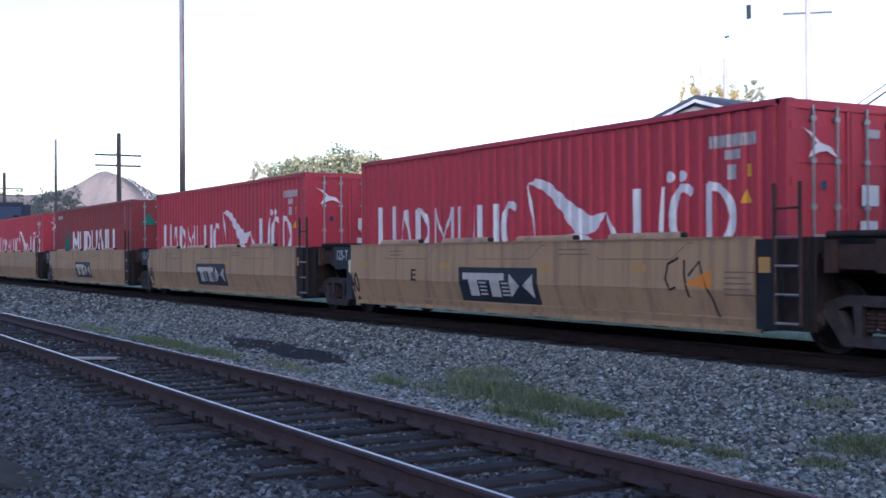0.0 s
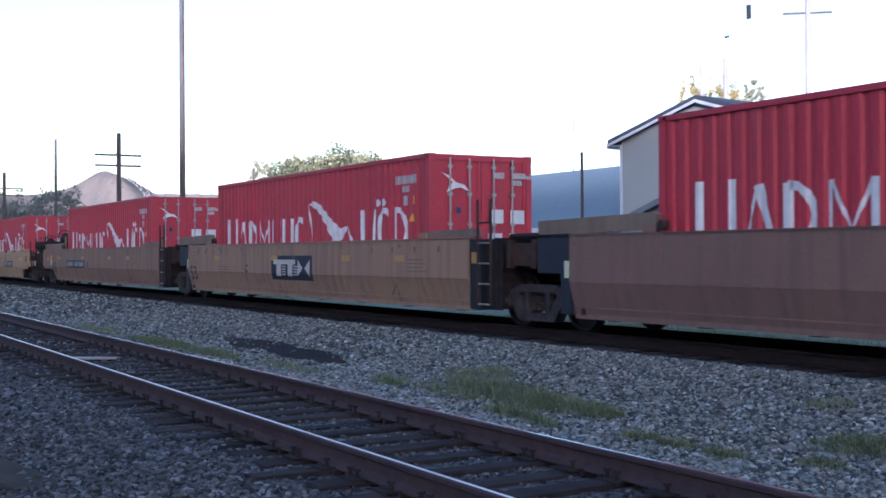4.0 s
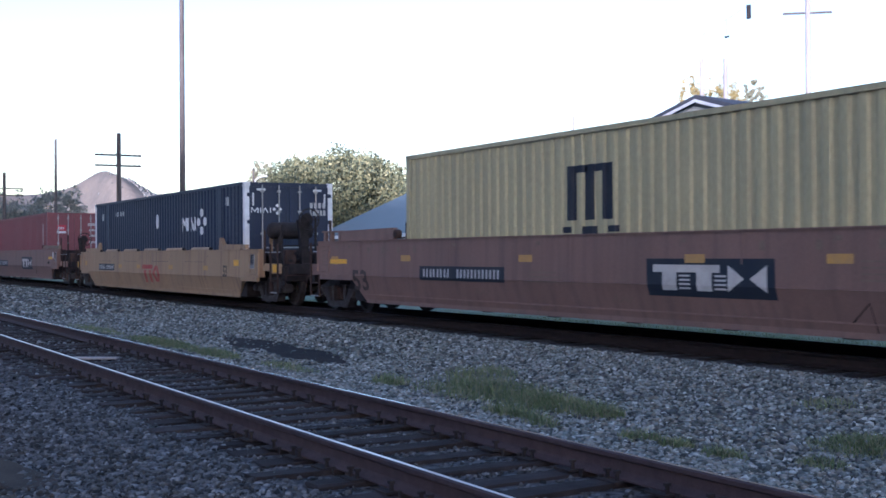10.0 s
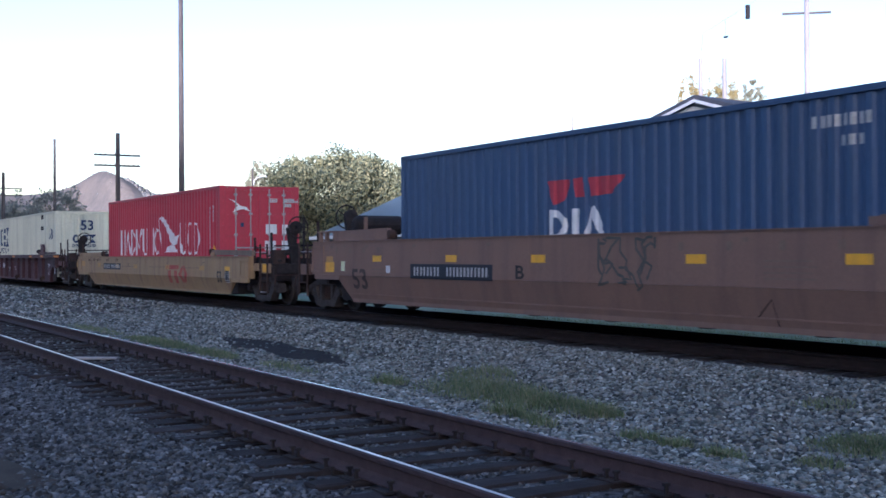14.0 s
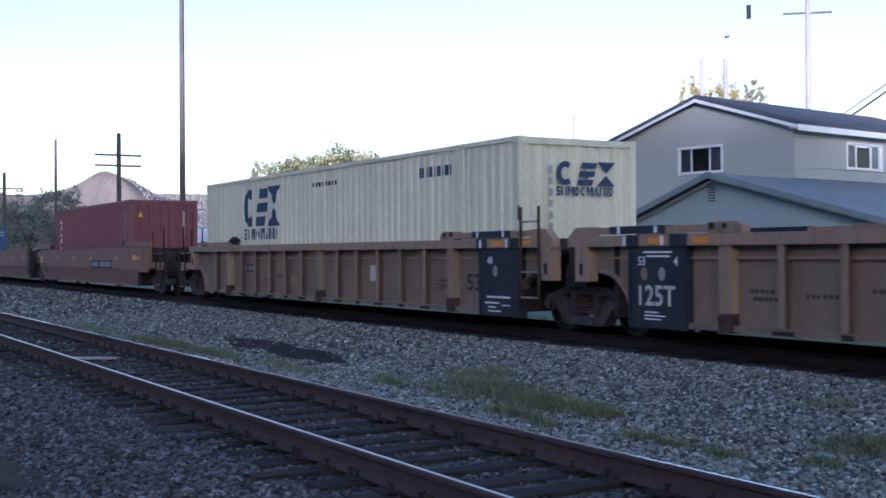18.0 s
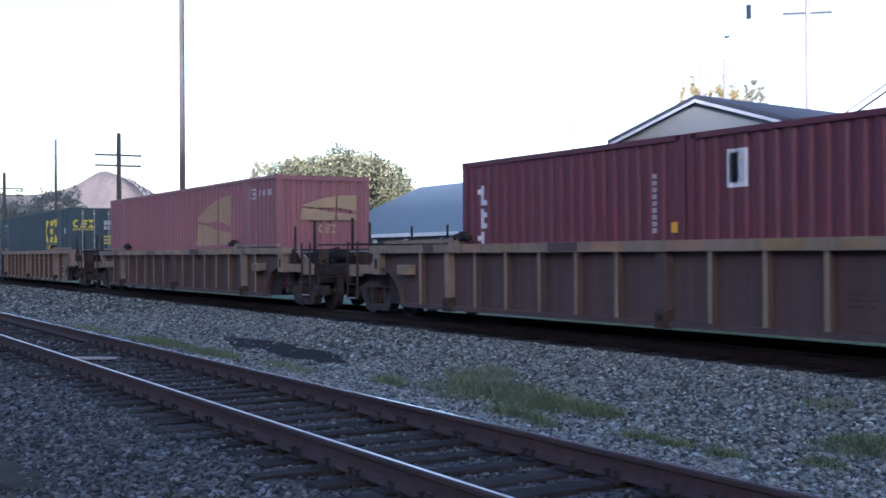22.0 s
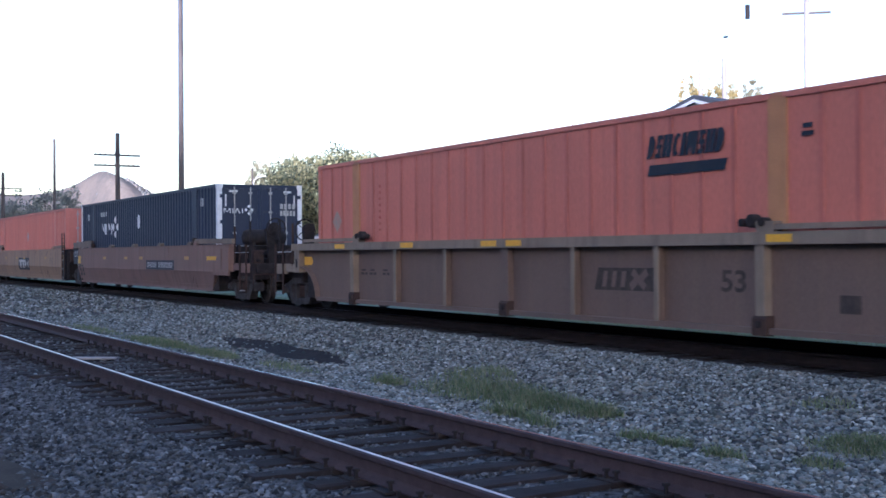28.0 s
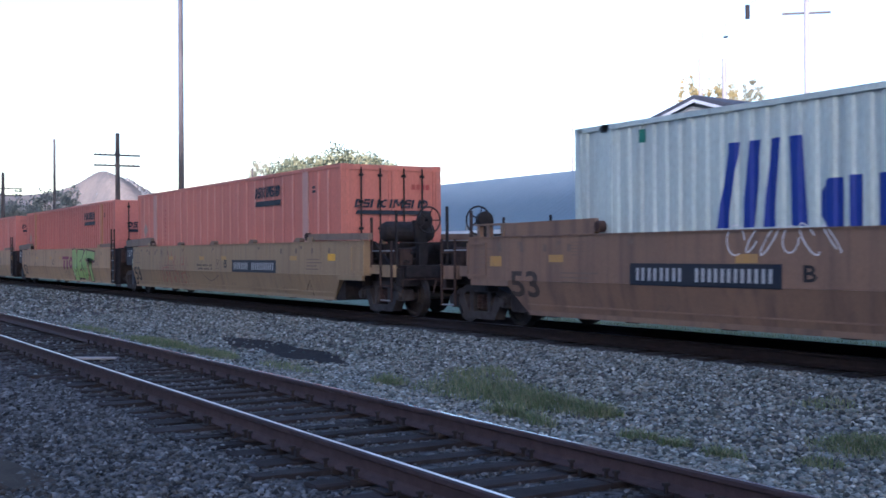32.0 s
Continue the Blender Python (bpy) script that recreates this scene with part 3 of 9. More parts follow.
thing("flat_stone", "flat dark brown slab half buried in the stones", "stone", pose(-9.75, 1.7, bed_height(1.7) - 0.012, 3, 0, 8), data=mesh_of(flat, "flat_stone", mat("weathered_slab", (0.05, 0.04, 0.033), 0.9, second=(0.03, 0.025, 0.022), scale=4, amount=0.6, grain=40, bump=0.5)))


def build_soil():
    rng = random.Random(9)
    bm = bmesh.new()
    c = bm.verts.new((-20.0, 8.16, bed_height(8.15) + 0.02))
    rim = []
    for i in range(48):
        a = 2 * math.pi * i / 48
        k = 1 + rng.uniform(-0.18, 0.18)
        x = -20.0 + 3.4 * k * math.cos(a)
        y = 8.16 - 0.05 * (x + 20.0) + 0.5 * k * math.sin(a)
        rim.append(bm.verts.new((x, y, bed_height(y) + 0.006)))
    for i in range(48):
        bm.faces.new((c, rim[i], rim[(i + 1) % 48]))
    thing("dirt_patch", "dark damp strip of bare soil in the stones", "soil", kind="structure", data=mesh_of(bm, "dirt_patch", SOIL))


build_soil()


def grass(name, label, clumps, seed, height):
    """Tufts of bent blades. clumps: centre, half sizes, number of blades."""
    rng = np.random.default_rng(seed)
    vs, fs, k = [], [], 0
    for cx, cy, rx, ry, n in clumps:
        t, r = rng.uniform(0, 6.28, n), np.sqrt(rng.uniform(0, 1, n)) * rng.uniform(0.6, 1, n)
        x, y = cx + rx * r * np.cos(t), cy + ry * r * np.sin(t)
        h = height * rng.uniform(0.35, 1.1, n) * (1.1 - 0.6 * r)
        a, lean = rng.uniform(0, 6.28, n), rng.uniform(0.2, 1.2, n) * h
        for i in range(n):
            z = bed_height(y[i])
            dx, dy = math.cos(a[i]), math.sin(a[i])
            w = 0.0045
            for s, u in ((0, 1.0), (0.55, 0.8), (1, 0.05)):
                px, py, pz = x[i] + dx * lean[i] * s * s, y[i] + dy * lean[i] * s * s, z + h[i] * (s - 0.25 * s * s)
                vs += [(px - dy * w * u, py + dx * w * u, pz), (px + dy * w * u, py - dx * w * u, pz)]
            fs += [(k, k + 1, k + 3, k + 2), (k + 2, k + 3, k + 5, k + 4)]
            k += 6
    thing(name, label, "grass", kind="stuff", data=soup(name, vs, fs, GRASS))


grass("grass", "green tufts of grass growing in the stones", [(-12.3, 7.8, 1.5, 0.8, 1700), (-10.9, 7.75, 1.25, 0.45, 1400), (-10.4, 6.9, 0.6, 0.17, 480),
      (-9.9, 7.75, 0.35, 0.25, 420), (-13.6, 8.5, 0.9, 0.6, 500), (-14.0, 7.35, 0.45, 0.25, 350), (-9.6, 6.75, 0.35, 0.15, 150)], 1, 0.25)
grass("grass", "thin dry grass along the far rail", [(-22.3, 6.7, 2.4, 0.5, 3400), (-19.3, 6.75, 1.2, 0.35, 1400), (-27, 6.6, 3, 0.4, 700), (-16.5, 6.9, 1.2, 0.3, 350)], 2, 0.2)
grass("grass", "low weeds between the stones", [(-6.9, 8.3, 0.7, 0.5, 1500), (-8.5, 7.1, 0.35, 0.22, 450), (-8.0, 7.1, 0.22, 0.16, 320), (-7.4, 7.1, 0.3, 0.18, 380), (-6.2, 8.6, 0.6, 0.4, 600), (-8.4, 9.5, 0.5, 0.3, 220), (-6.7, 7.5, 0.3, 0.2, 200)], 3, 0.16)
grass("grass", "rough grass verge behind the main line", [(-20, 18.5, 16, 1.6, 6000), (-50, 18.5, 16, 1.6, 3000)], 4, 0.32)

# ---------------------------------------------------------------- buildings


def window(parent, x0, x1, y, z0, z1, face="y"):
    """A sliding window with a white frame, three panes and a curtain, in a wall that faces -y or +x."""
    m = pose(0, y, 0) if face == "y" else pose(y, 0, 0, 0, 0, 90)
    fr = 0.085
    w = part("window", boxes((x0 - fr, x1 + fr, -0.05, 0.06, z1, z1 + fr), (x0 - fr, x1 + fr, -0.07, 0.06, z0 - fr, z0),
                             (x0 - fr, x0, -0.05, 0.06, z0, z1), (x1, x1 + fr, -0.05, 0.06, z0, z1)), TRIM, parent, "white window frame", m)
    d = (x1 - x0)
    cuts = [x0, x0 + 0.27 * d, x0 + 0.72 * d, x1]
    for i in range(3):
        part("pane", boxes((cuts[i] + 0.02, cuts[i + 1] - 0.02, 0.0, 0.008, z0, z1)), glass, w).visible_shadow = False
    for c in cuts[1:3]:
        part("mullion", boxes((c - 0.025, c + 0.025, -0.02, 0.04, z0, z1)), TRIM, w)
    part("dark_room", boxes((x0, x1, 0.3, 0.32, z0, z1)), GLASSDARK, w)
    for a, b in ((cuts[0], cuts[1]), (cuts[2], cuts[3])):
        bm = bmesh.new()
        n = 10
        for i in range(n):
            u0, u1 = a + (b - a) * i / n, a + (b - a) * (i + 1) / n
            box(bm, u0, u1, 0.07 + 0.02 * (i % 2), 0.09 + 0.02 * (i % 2), z0, z1)
        part("curtain", bm, CURTAIN, w)
    return w


def lap_siding(bm, outline_x, z0, z1, y, step=0.105, depth=0.024):
    """Overlapping boards on a wall that faces -y; outline_x(z) gives both ends at a height."""
    z = z0
    while z < z1 - 0.01:
        zt = min(z + step, z1)
        a0, b0 = outline_x(z)
        a1, b1 = outline_x(zt)
        if b0 - a0 > 0.05:
            a, b = [bm.verts.new(p) for p in ((a0, y - depth, z), (b0, y - depth, z))], [bm.verts.new(p) for p in ((b1, y - 0.001, zt), (a1, y - 0.001, zt))]
            c = [bm.verts.new(p) for p in ((b0, y, z), (a0, y, z))]
            bm.faces.new((a[0], a[1], b[0], b[1]))
            bm.faces.new((a[1], a[0], c[1], c[0]))
        z = zt


def settle(ob, x, y, turn):
    """Puts a building, built round its front corner, in its place."""
    ob.matrix_basis = pose(x, y, 0, 0, 0, turn)


HOUSE_CORNER, HOUSE_TURN = (-24.867, 26.7), 8.59


def build_house():
    h = thing("house", "two-storey house in grey siding with white trim", "house")
    settle(h, *HOUSE_CORNER, HOUSE_TURN)
    x0, x1, y0, y1, ze, zr = -6.886, 0.0, 0.0, 9.8, 5.417, 6.466
    xm, zb = (x0 + x1) / 2, -0.4
    gable = lambda z: (x0, x1) if z <= ze else (x0 + (xm - x0) * (z - ze) / (zr - ze), x1 - (x1 - xm) * (z - ze) / (zr - ze))
    # gable wall with a window opening
    wx0, wx1, wz0, wz1 = -4.381, -2.561, 4.105, 5.024
    bm = bmesh.new()
    slab(bm, [(x0, zb), (wx0, zb), (wx0, ze), (x0, ze)], y0, y0 + 0.16)
    slab(bm, [(wx1, zb), (x1, zb), (x1, ze), (wx1, ze)], y0, y0 + 0.16)
    slab(bm, [(wx0, zb), (wx1, zb), (wx1, wz0), (wx0, wz0)], y0, y0 + 0.16)
    slab(bm, [(wx0, wz1), (wx1, wz1), (wx1, ze), (wx0, ze)], y0, y0 + 0.16)
    slab(bm, [(x0, ze), (x1, ze), (xm, zr)], y0, y0 + 0.16)
    part("wall", bm, SIDING, h)
    bm = bmesh.new()
    lap_siding(bm, lambda z: (x0, x1) if z < wz0 - 0.001 or z >= wz1 else (x0, wx0), zb, wz0, y0)
    lap_siding(bm, lambda z: (x0, wx0), wz0, wz1, y0)
    lap_siding(bm, lambda z: (wx1, x1), wz0, wz1, y0)
    lap_siding(bm, gable, wz1, zr, y0)
    part("siding", bm, SIDING, h)
    part("wall", boxes((x0, x0 + 0.16, y0 + 0.16, y1, zb, ze)), SIDING, h)
    part("wall", boxes((x0, x1, y1 - 0.16, y1, zb, ze)), SIDING, h)
    # long wall that faces +x
    sy0, sy1, sz0, sz1 = 2.747, 4.841, 4.152, 5.036
    bm = boxes((x1 - 0.16, x1, y0 + 0.16, sy0, zb, ze), (x1 - 0.16, x1, sy1, y1, zb, ze), (x1 - 0.16, x1, sy0, sy1, zb, sz0), (x1 - 0.16, x1, sy0, sy1, sz1, ze))
    part("wall", bm, SIDING, h)
    side = bmesh.new()
    lap_siding(side, lambda z: (y0, y1), zb, sz0, 0)
    lap_siding(side, lambda z: (y0, sy0), sz0, sz1, 0)
    lap_siding(side, lambda z: (sy1, y1), sz0, sz1, 0)
    lap_siding(side, lambda z: (y0, y1), sz1, ze, 0)
    part("siding", side, SIDING, h, m=pose(x1, 0, 0, 0, 0, 90))
    window(h, wx0 + 0.09, wx1 - 0.09, y0, wz0 + 0.09, wz1 - 0.09)
    window(h, sy0 + 0.09, sy1 - 0.09, x1, sz0 + 0.09, sz1 - 0.09, "x")
    # roof with overhang, fascia and rake boards
    o, t = 0.37, 0.14
    k = (zr - ze) / (xm - x0)
    bm = bmesh.new()
    for s in (-1, 1):
        xe = xm + s * (xm - x0 + o)
        za = ze - k * o
        slab(bm, [(xm, zr + 0.03), (xe, za + 0.03), (xe, za + 0.03 + t), (xm, zr + 0.03 + t)], y0 - 0.3, y1 + 0.4)
    part("roof", bm, SHINGLE, h)
    bm = bmesh.new()
    for s in (-1, 1):
        xe = xm + s * (xm - x0 + o)
        za = ze - k * o
        slab(bm, [(xm, zr - 0.07), (xe, za - 0.07), (xe, za + 0.03), (xm, zr + 0.03)], y0 - 0.33, y0 - 0.295)
    part("rake_board", bm, TRIM, h)
    for xf, xs0, xs1 in ((x1 + o, x1, x1 + o), (x0 - o - 0.02, x0 - o, x0)):
        part("fascia", boxes((xf - 0.01, xf + 0.03, y0 - 0.33, y1 + 0.4, ze - k * o - 0.13, ze - k * o + 0.05)), TRIM, h)
        part("soffit", boxes((xs0, xs1, y0 - 0.27, y1, ze - k * o - 0.05, ze - k * o - 0.02)), TRIM, h)
    for x, y in ((x0, y0),):
        part("corner_trim", boxes((x - 0.06, x + 0.06, y - 0.03, y + 0.08, zb, ze - 0.1)), TRIM, h)
    part("foundation", boxes((x0 - 0.02, x1 + 0.02, y0 - 0.03, y1 + 0.02, -0.9, zb)), GREYBROWN, h)


build_house()


def build_annex():
    """A low gable in front of the house; its ridge runs on along the house's long wall."""
    a = thing("annex", "single-storey blue-grey annex with a low gable roof", "outbuilding")
    settle(a, *HOUSE_CORNER, HOUSE_TURN)
    v0, v1, ridge, zb, um = -4.0, 10.0, 3.68, -0.4, 0.2
    u0, u1 = -3.3, 7.5
    zl, zr = ridge - 0.372 * (um - u0), ridge - 0.27 * (u1 - um)
    bm = slab(bmesh.new(), [(u0, zb), (u1, zb), (u1, zr - 0.03), (um, ridge - 0.03), (u0, zl - 0.03)], v0, v0 + 0.15)
    part("wall", bm, SIDING2, a)
    part("wall", boxes((u0, u0 + 0.15, v0 + 0.15, -0.05, zb, zl - 0.05)), SIDING2, a)
    part("wall", boxes((u1 - 0.15, u1, v0 + 0.15, v1, zb, zr - 0.05)), SIDING2, a)
    part("roof", slab(bmesh.new(), [(um, ridge), (u1 + 0.4, zr - 0.108), (u1 + 0.4, zr - 0.028), (um, ridge + 0.08)], v0 - 0.3, v1), ANNEX_ROOF, a)
    part("roof", slab(bmesh.new(), [(um, ridge), (um, ridge + 0.08), (u0 - 0.4, zl - 0.069), (u0 - 0.4, zl - 0.149)], v0 - 0.3, -0.06), ANNEX_ROOF, a)
    bm = bmesh.new()
    for k in range(17):
        v = v0 + 0.1 + 0.8 * k
        if v < v1:
            tube(bm, (um + 0.03, v, ridge + 0.075), (u1 + 0.38, v, zr - 0.022), 0.006, 5)
    part("seam", bm, ANNEX_ROOF, a, "raised roof seams")
    part("flashing", boxes((0.03, 0.1, 0.0, v1, ridge - 0.02, ridge + 0.11)), SHINGLE, a, "dark flashing strip along the wall")
    for ue, ze in ((u0 - 0.42, zl - 0.15), (u1 + 0.42, zr - 0.11)):
        part("rake_board", slab(bmesh.new(), [(um, ridge - 0.05), (ue, ze - 0.05), (ue, ze + 0.12), (um, ridge + 0.12)], v0 - 0.335, v0 - 0.296), RAKE, a)
        part("soffit_board", slab(bmesh.new(), [(um, ridge - 0.17), (ue, ze - 0.17), (ue, ze - 0.08), (um, ridge - 0.08)], v0 - 0.12, v0 - 0.004), RAKE, a)
    vent = part("vent", boxes((-0.01, 0.27, v0 - 0.03, v0 + 0.01, 2.98, 3.44)), SIDING2, a, "louvred gable vent")
    for i in range(6):
        part("slat", boxes((0.01, 0.25, v0 - 0.055, v0 - 0.025, 3.0 + 0.074 * i, 3.03 + 0.074 * i)), SHINGLE, vent)
    part("wall_lamp", boxes((0.5, 0.7, v0 - 0.25, v0, 2.05, 2.2), (0.55, 0.65, v0 - 0.04, v0, 1.75, 2.05)), GRIME, a, "dark wall-mounted lamp")


build_annex()


def build_barn():
    b = thing("shed", "long low shed with a blue-grey ribbed metal roof", "shed")
    x0, x1, xr = -65.4, -34.0, -60.8
    y0, yr, y1, ze, zr = 29.0, 34.0, 39.0, 2.62, 5.56
    bm = bmesh.new()
    p = {n: bm.verts.new(v) for n, v in dict(a=(x0, y0, ze), b=(x1, y0, ze), c=(x1, yr, zr), d=(xr, yr, zr), e=(x0, y1, ze), f=(x1, y1, ze)).items()}
    for f in ("abcd", "adeX", "dcfe"):
        bm.faces.new([p[k] for k in f if k in p])
    bmesh.ops.recalc_face_normals(bm, faces=bm.faces)
    bmesh.ops.solidify(bm, geom=bm.faces[:], thickness=0.1)
    part("roof", bm, METALROOF, b)
    bm = bmesh.new()
    n = 68
    for i in range(n):
        x = x0 + 0.4 + (x1 - x0 - 0.5) * i / n
        k = 1.0 if x > xr else (x - x0) / (xr - x0)
        if k > 0.05:
            u = Vector((x, y0 - 0.01, ze + 0.02))
            w = Vector((x, y0 + (yr - y0) * k, ze + 0.02 + (zr - ze) * k))
            tube(bm, u, w, 0.0045, 5)
    part("seam", bm, METALROOF, b, "raised roof seams")
    part("eave_trim", boxes((x0 - 0.05, x1, y0 - 0.1, y0 - 0.03, ze - 0.14, ze + 0.05)), TRIM, b, "white eave trim")
    part("gutter", boxes((x0 - 0.05, x1, y0 - 0.02, y0 + 0.1, ze - 0.22, ze - 0.12)), GRIME, b)
    part("wall", boxes((x0 + 0.4, x1, y0 + 0.5, y1 - 0.4, -0.45, ze - 0.1)), SIDING2, b)
    for i in range(9):
        x = x0 + 1 + i * 3.6
        part("post", boxes((x - 0.08, x + 0.08, y0 + 0.05, y0 + 0.21, -0.45, ze - 0.1)), TRIM, b)
    for x, h in ((-49.6, 0.3), (-47.2, 0.35), (-45, 0.2)):
        part("vent_stub", tube(bmesh.new(), (x, y0 - 0.06, ze + 0.04), (x, y0 - 0.06, ze + 0.04 + h), 0.05, 8), CHROME, b)


build_barn()


def build_far_house(name, label, x, y, w, d, ze, zr, wall, roof, turn=0):
    h = thing(name, label, "house", pose(x, y, -0.5, 0, 0, turn), group="houses beyond the line")
    bm = bmesh.new()
    slab(bm, [(-w / 2, 0), (w / 2, 0), (w / 2, ze), (0, zr), (-w / 2, ze)], -d / 2, d / 2)
    part("wall", bm, wall, h)
    bm = bmesh.new()
    k = (zr - ze) / (w / 2)
    for s in (-1, 1):
        slab(bm, [(0, zr + 0.02), (s * (w / 2 + 0.5), ze - 0.5 * k), (s * (w / 2 + 0.5), ze - 0.5 * k + 0.14), (0, zr + 0.16)], -d / 2 - 0.5, d / 2 + 0.5)
    part("roof", bm, roof, h)
    bm = bmesh.new()
    for s in (-1, 1):
        slab(bm, [(0, zr - 0.2), (s * (w / 2 + 0.52), ze - 0.5 * k - 0.2), (s * (w / 2 + 0.52), ze - 0.5 * k + 0.05), (0, zr + 0.05)], -d / 2 - 0.54, d / 2 * -1 - 0.5)
    part("rake_board", bm, TRIM, h)
    for i in (-1, 1):
        part("window", boxes((i * w / 4 - 0.5, i * w / 4 + 0.5, -d / 2 - 0.03, -d / 2 + 0.05, ze * 0.45, ze * 0.45 + 1.1)), GLASSDARK, h)
    return h


build_far_house("house", "pale cream house with a dark gable roof behind the annex", -34.2, 50.5, 12, 9, 8.2, 10.9, TRIM, SHINGLE)
build_far_house("house", "small white house with a cream roof by the line", -136.0, 34.3, 3.0, 3.0, 3.3, 4.9, TRIM, CREAM_ROOF, -62)
build_far_house("house", "small white house among the trees", -190, 44, 11, 8, 3.4, 5.6, TRIM, SHINGLE, -15)
build_far_house("house", "small white shed among sunlit trees", -150.0, 42.2, 1.6, 4.0, 4.9, 5.75, TRIM, CREAM_ROOF, 60)
build_far_house("house", "white house end behind a yellowing tree", -135.0, 41.9, 2.3, 4.0, 5.9, 6.9, TRIM, CREAM_ROOF, 60)
build_far_house("house", "low white house with a pale metal roof", -105.0, 33.4, 2.9, 4.0, 3.2, 4.25, TRIM, PALE_ROOF, 60)
build_far_house("house", "low house with a long light grey roof", -114.0, 39.9, 5.0, 5.6, 3.5, 4.6, TRIM, PALE_ROOF, -30)
build_far_house("house", "white house with a blue-grey roof under a tall tree", -108.0, 42.1, 6.1, 6.0, 4.5, 5.75, TRIM, METALROOF, 60)

# ---------------------------------------------------------------- poles


def build_pole(x, y, top, r, material, arms=(), label="wooden utility pole", insulators=True, lean=0.0):
    p = thing("utility_pole", label, "utility pole", pose(x, y, bed_height(y) - 0.3, 0, lean, 0), group="poles along the line")
    part("pole", tube(bmesh.new(), (0, 0, 0), (0, 0, top - bed_height(y) + 0.3), r, 12, r * 0.72), material, p)
    for z, half, turn in arms:
        zz = z - bed_height(y) + 0.3
        a = part("crossarm", boxes((-0.15, -0.06, -half, half, zz - 0.05, zz + 0.05)), POLE, p, m=pose(0, 0, 0, 0, 0, turn))
        if insulators:
            for i in range(10):
                yy = -half + 0.12 + (2 * half - 0.24) * i / 9
                part("insulator", tube(bmesh.new(), (-0.11, yy, zz + 0.045), (-0.11, yy, zz + 0.13), 0.022, 6, 0.018), material, a)
    return p


build_pole(-67.2, 17.8, 8.6, 0.17, POLE, ((7.35, 1.32, 0), (6.75, 1.32, 0)), "old wooden telegraph pole with two crossarms")
build_pole(-100.0, 17.2, 8.4, 0.17, POLE, ((7.1, 1.5, 0), (6.55, 1.5, 0)), "old wooden telegraph pole with two crossarms")
build_pole(-70.2, 22.5, 19.0, 0.2, POLE, (), "tall dark wooden pole")
build_pole(-103.0, 21.9, 11.6, 0.14, POLE, (), "thin dark mast among bare trees")
build_pole(-40.2, 44.2, 15.5, 0.17, POLE_PALE, ((13.25, 1.15, -40),), "pale wooden utility pole with one crossarm", insulators=False)
build_pole(-56.3, 52.2, 14.0, 0.17, POLE_PALE, (), "pale wooden pole behind the house")
build_pole(-55.5, 53.5, 14.0, 0.2, POLE_PALE, (), "pale wooden pole behind the house")
build_pole(-48.4, 36.1, 8.6, 0.06, POLE_PALE, (), "thin pale metal mast behind the shed")
build_pole(-33.7, 25.5, 5.2, 0.07, POLE, (), "short dark post in front of the shed")
build_pole(-83.0, 24.5, 5.6, 0.1, POLE, (), "short dark pole by the road")
part("cap", soft_box(-0.2, 0.2, -0.16, 0.16, 4.3, 4.62, 0.06, 2), TRIM, build_pole(-85.0, 28.75, 4.0, 0.07, POLE, (), "short dark post with a white cap"), "white cap")


def build_street_lamp(x, y, top):
    p = thing("street_lamp", "wooden street lamp post with a white curved arm", "street lamp", pose(x, y, bed_height(y) - 0.3))
    z = top - bed_height(y) + 0.3
    part("pole", tube(bmesh.new(), (0, 0, 0), (0, 0, z), 0.08, 10, 0.06), POLE, p)
    bm = bmesh.new()
    pts = [Vector((0.0, 0.05, z - 1.5)), Vector((0.05, 0.15, z - 1.05)), Vector((0.1, 0.35, z - 0.85)), Vector((0.2, 0.75, z - 0.7))]
    for a, b in zip(pts, pts[1:]):
        tube(bm, a, b, 0.045, 8)
    part("arm", bm, TRIM, p, "white curved arm")
    part("lamp_head", soft_box(0.05, 0.35, 0.65, 1.2, z - 0.78, z - 0.6, 0.05, 2), TRIM, p, "white lamp head")


build_street_lamp(-100.0, 38.65, 9.4)
for label, stops in (("sagging cable between two poles beside the line", ((-83.0, 24.55, 5.36), (-91.0, 30.5, 5.28), (-100.0, 38.6, 5.1))), ("thin cable above the low roofs", ((-83.0, 24.55, 5.75), (-91.0, 30.5, 5.75), (-100.0, 38.6, 5.7)))):
    wire = thing("overhead_cable", label, "cable")
    bm = bmesh.new()
    for a, b in zip(stops, stops[1:]):
        tube(bm, Vector(a), Vector(b), 0.028 if stops[0][2] < 5.5 else 0.012, 5)
    part("cable", bm, GRIME, wire)
# a cable between two poles carries a dark splice case
span = thing("overhead_cable", "thin cable between two poles with dark splice cases", "cable")
ca, cb = Vector((-40.2, 44.2, 15.4)), Vector((-56.16, 52.3, 15.6))
part("pole_top_rod", tube(bmesh.new(), (-56.3, 52.2, 13.9), (-56.16, 52.3, 15.62), 0.006, 5), GRIME, span)
part("cable", tube(bmesh.new(), ca, cb, 0.003, 5), GRIME, span)
p1 = ca.lerp(cb, 0.5)
p2 = ca.lerp(cb, 0.735)
wedge = tube(bmesh.new(), p2, p2 + Vector((0, 0, -1.0)), 0.006, 5)
box(wedge, p2.x - 0.12, p2.x + 0.2, p2.y - 0.05, p2.y + 0.05, p2.z - 1.1, p2.z - 1.0)
part("bracket", wedge, GRIME, span)
part("splice_case", tube(bmesh.new(), p1 + Vector((0, 0, -0.75)), p1 + Vector((0, 0, 0.02)), 0.13, 10), GRIME, span)

# ---------------------------------------------------------------- trees


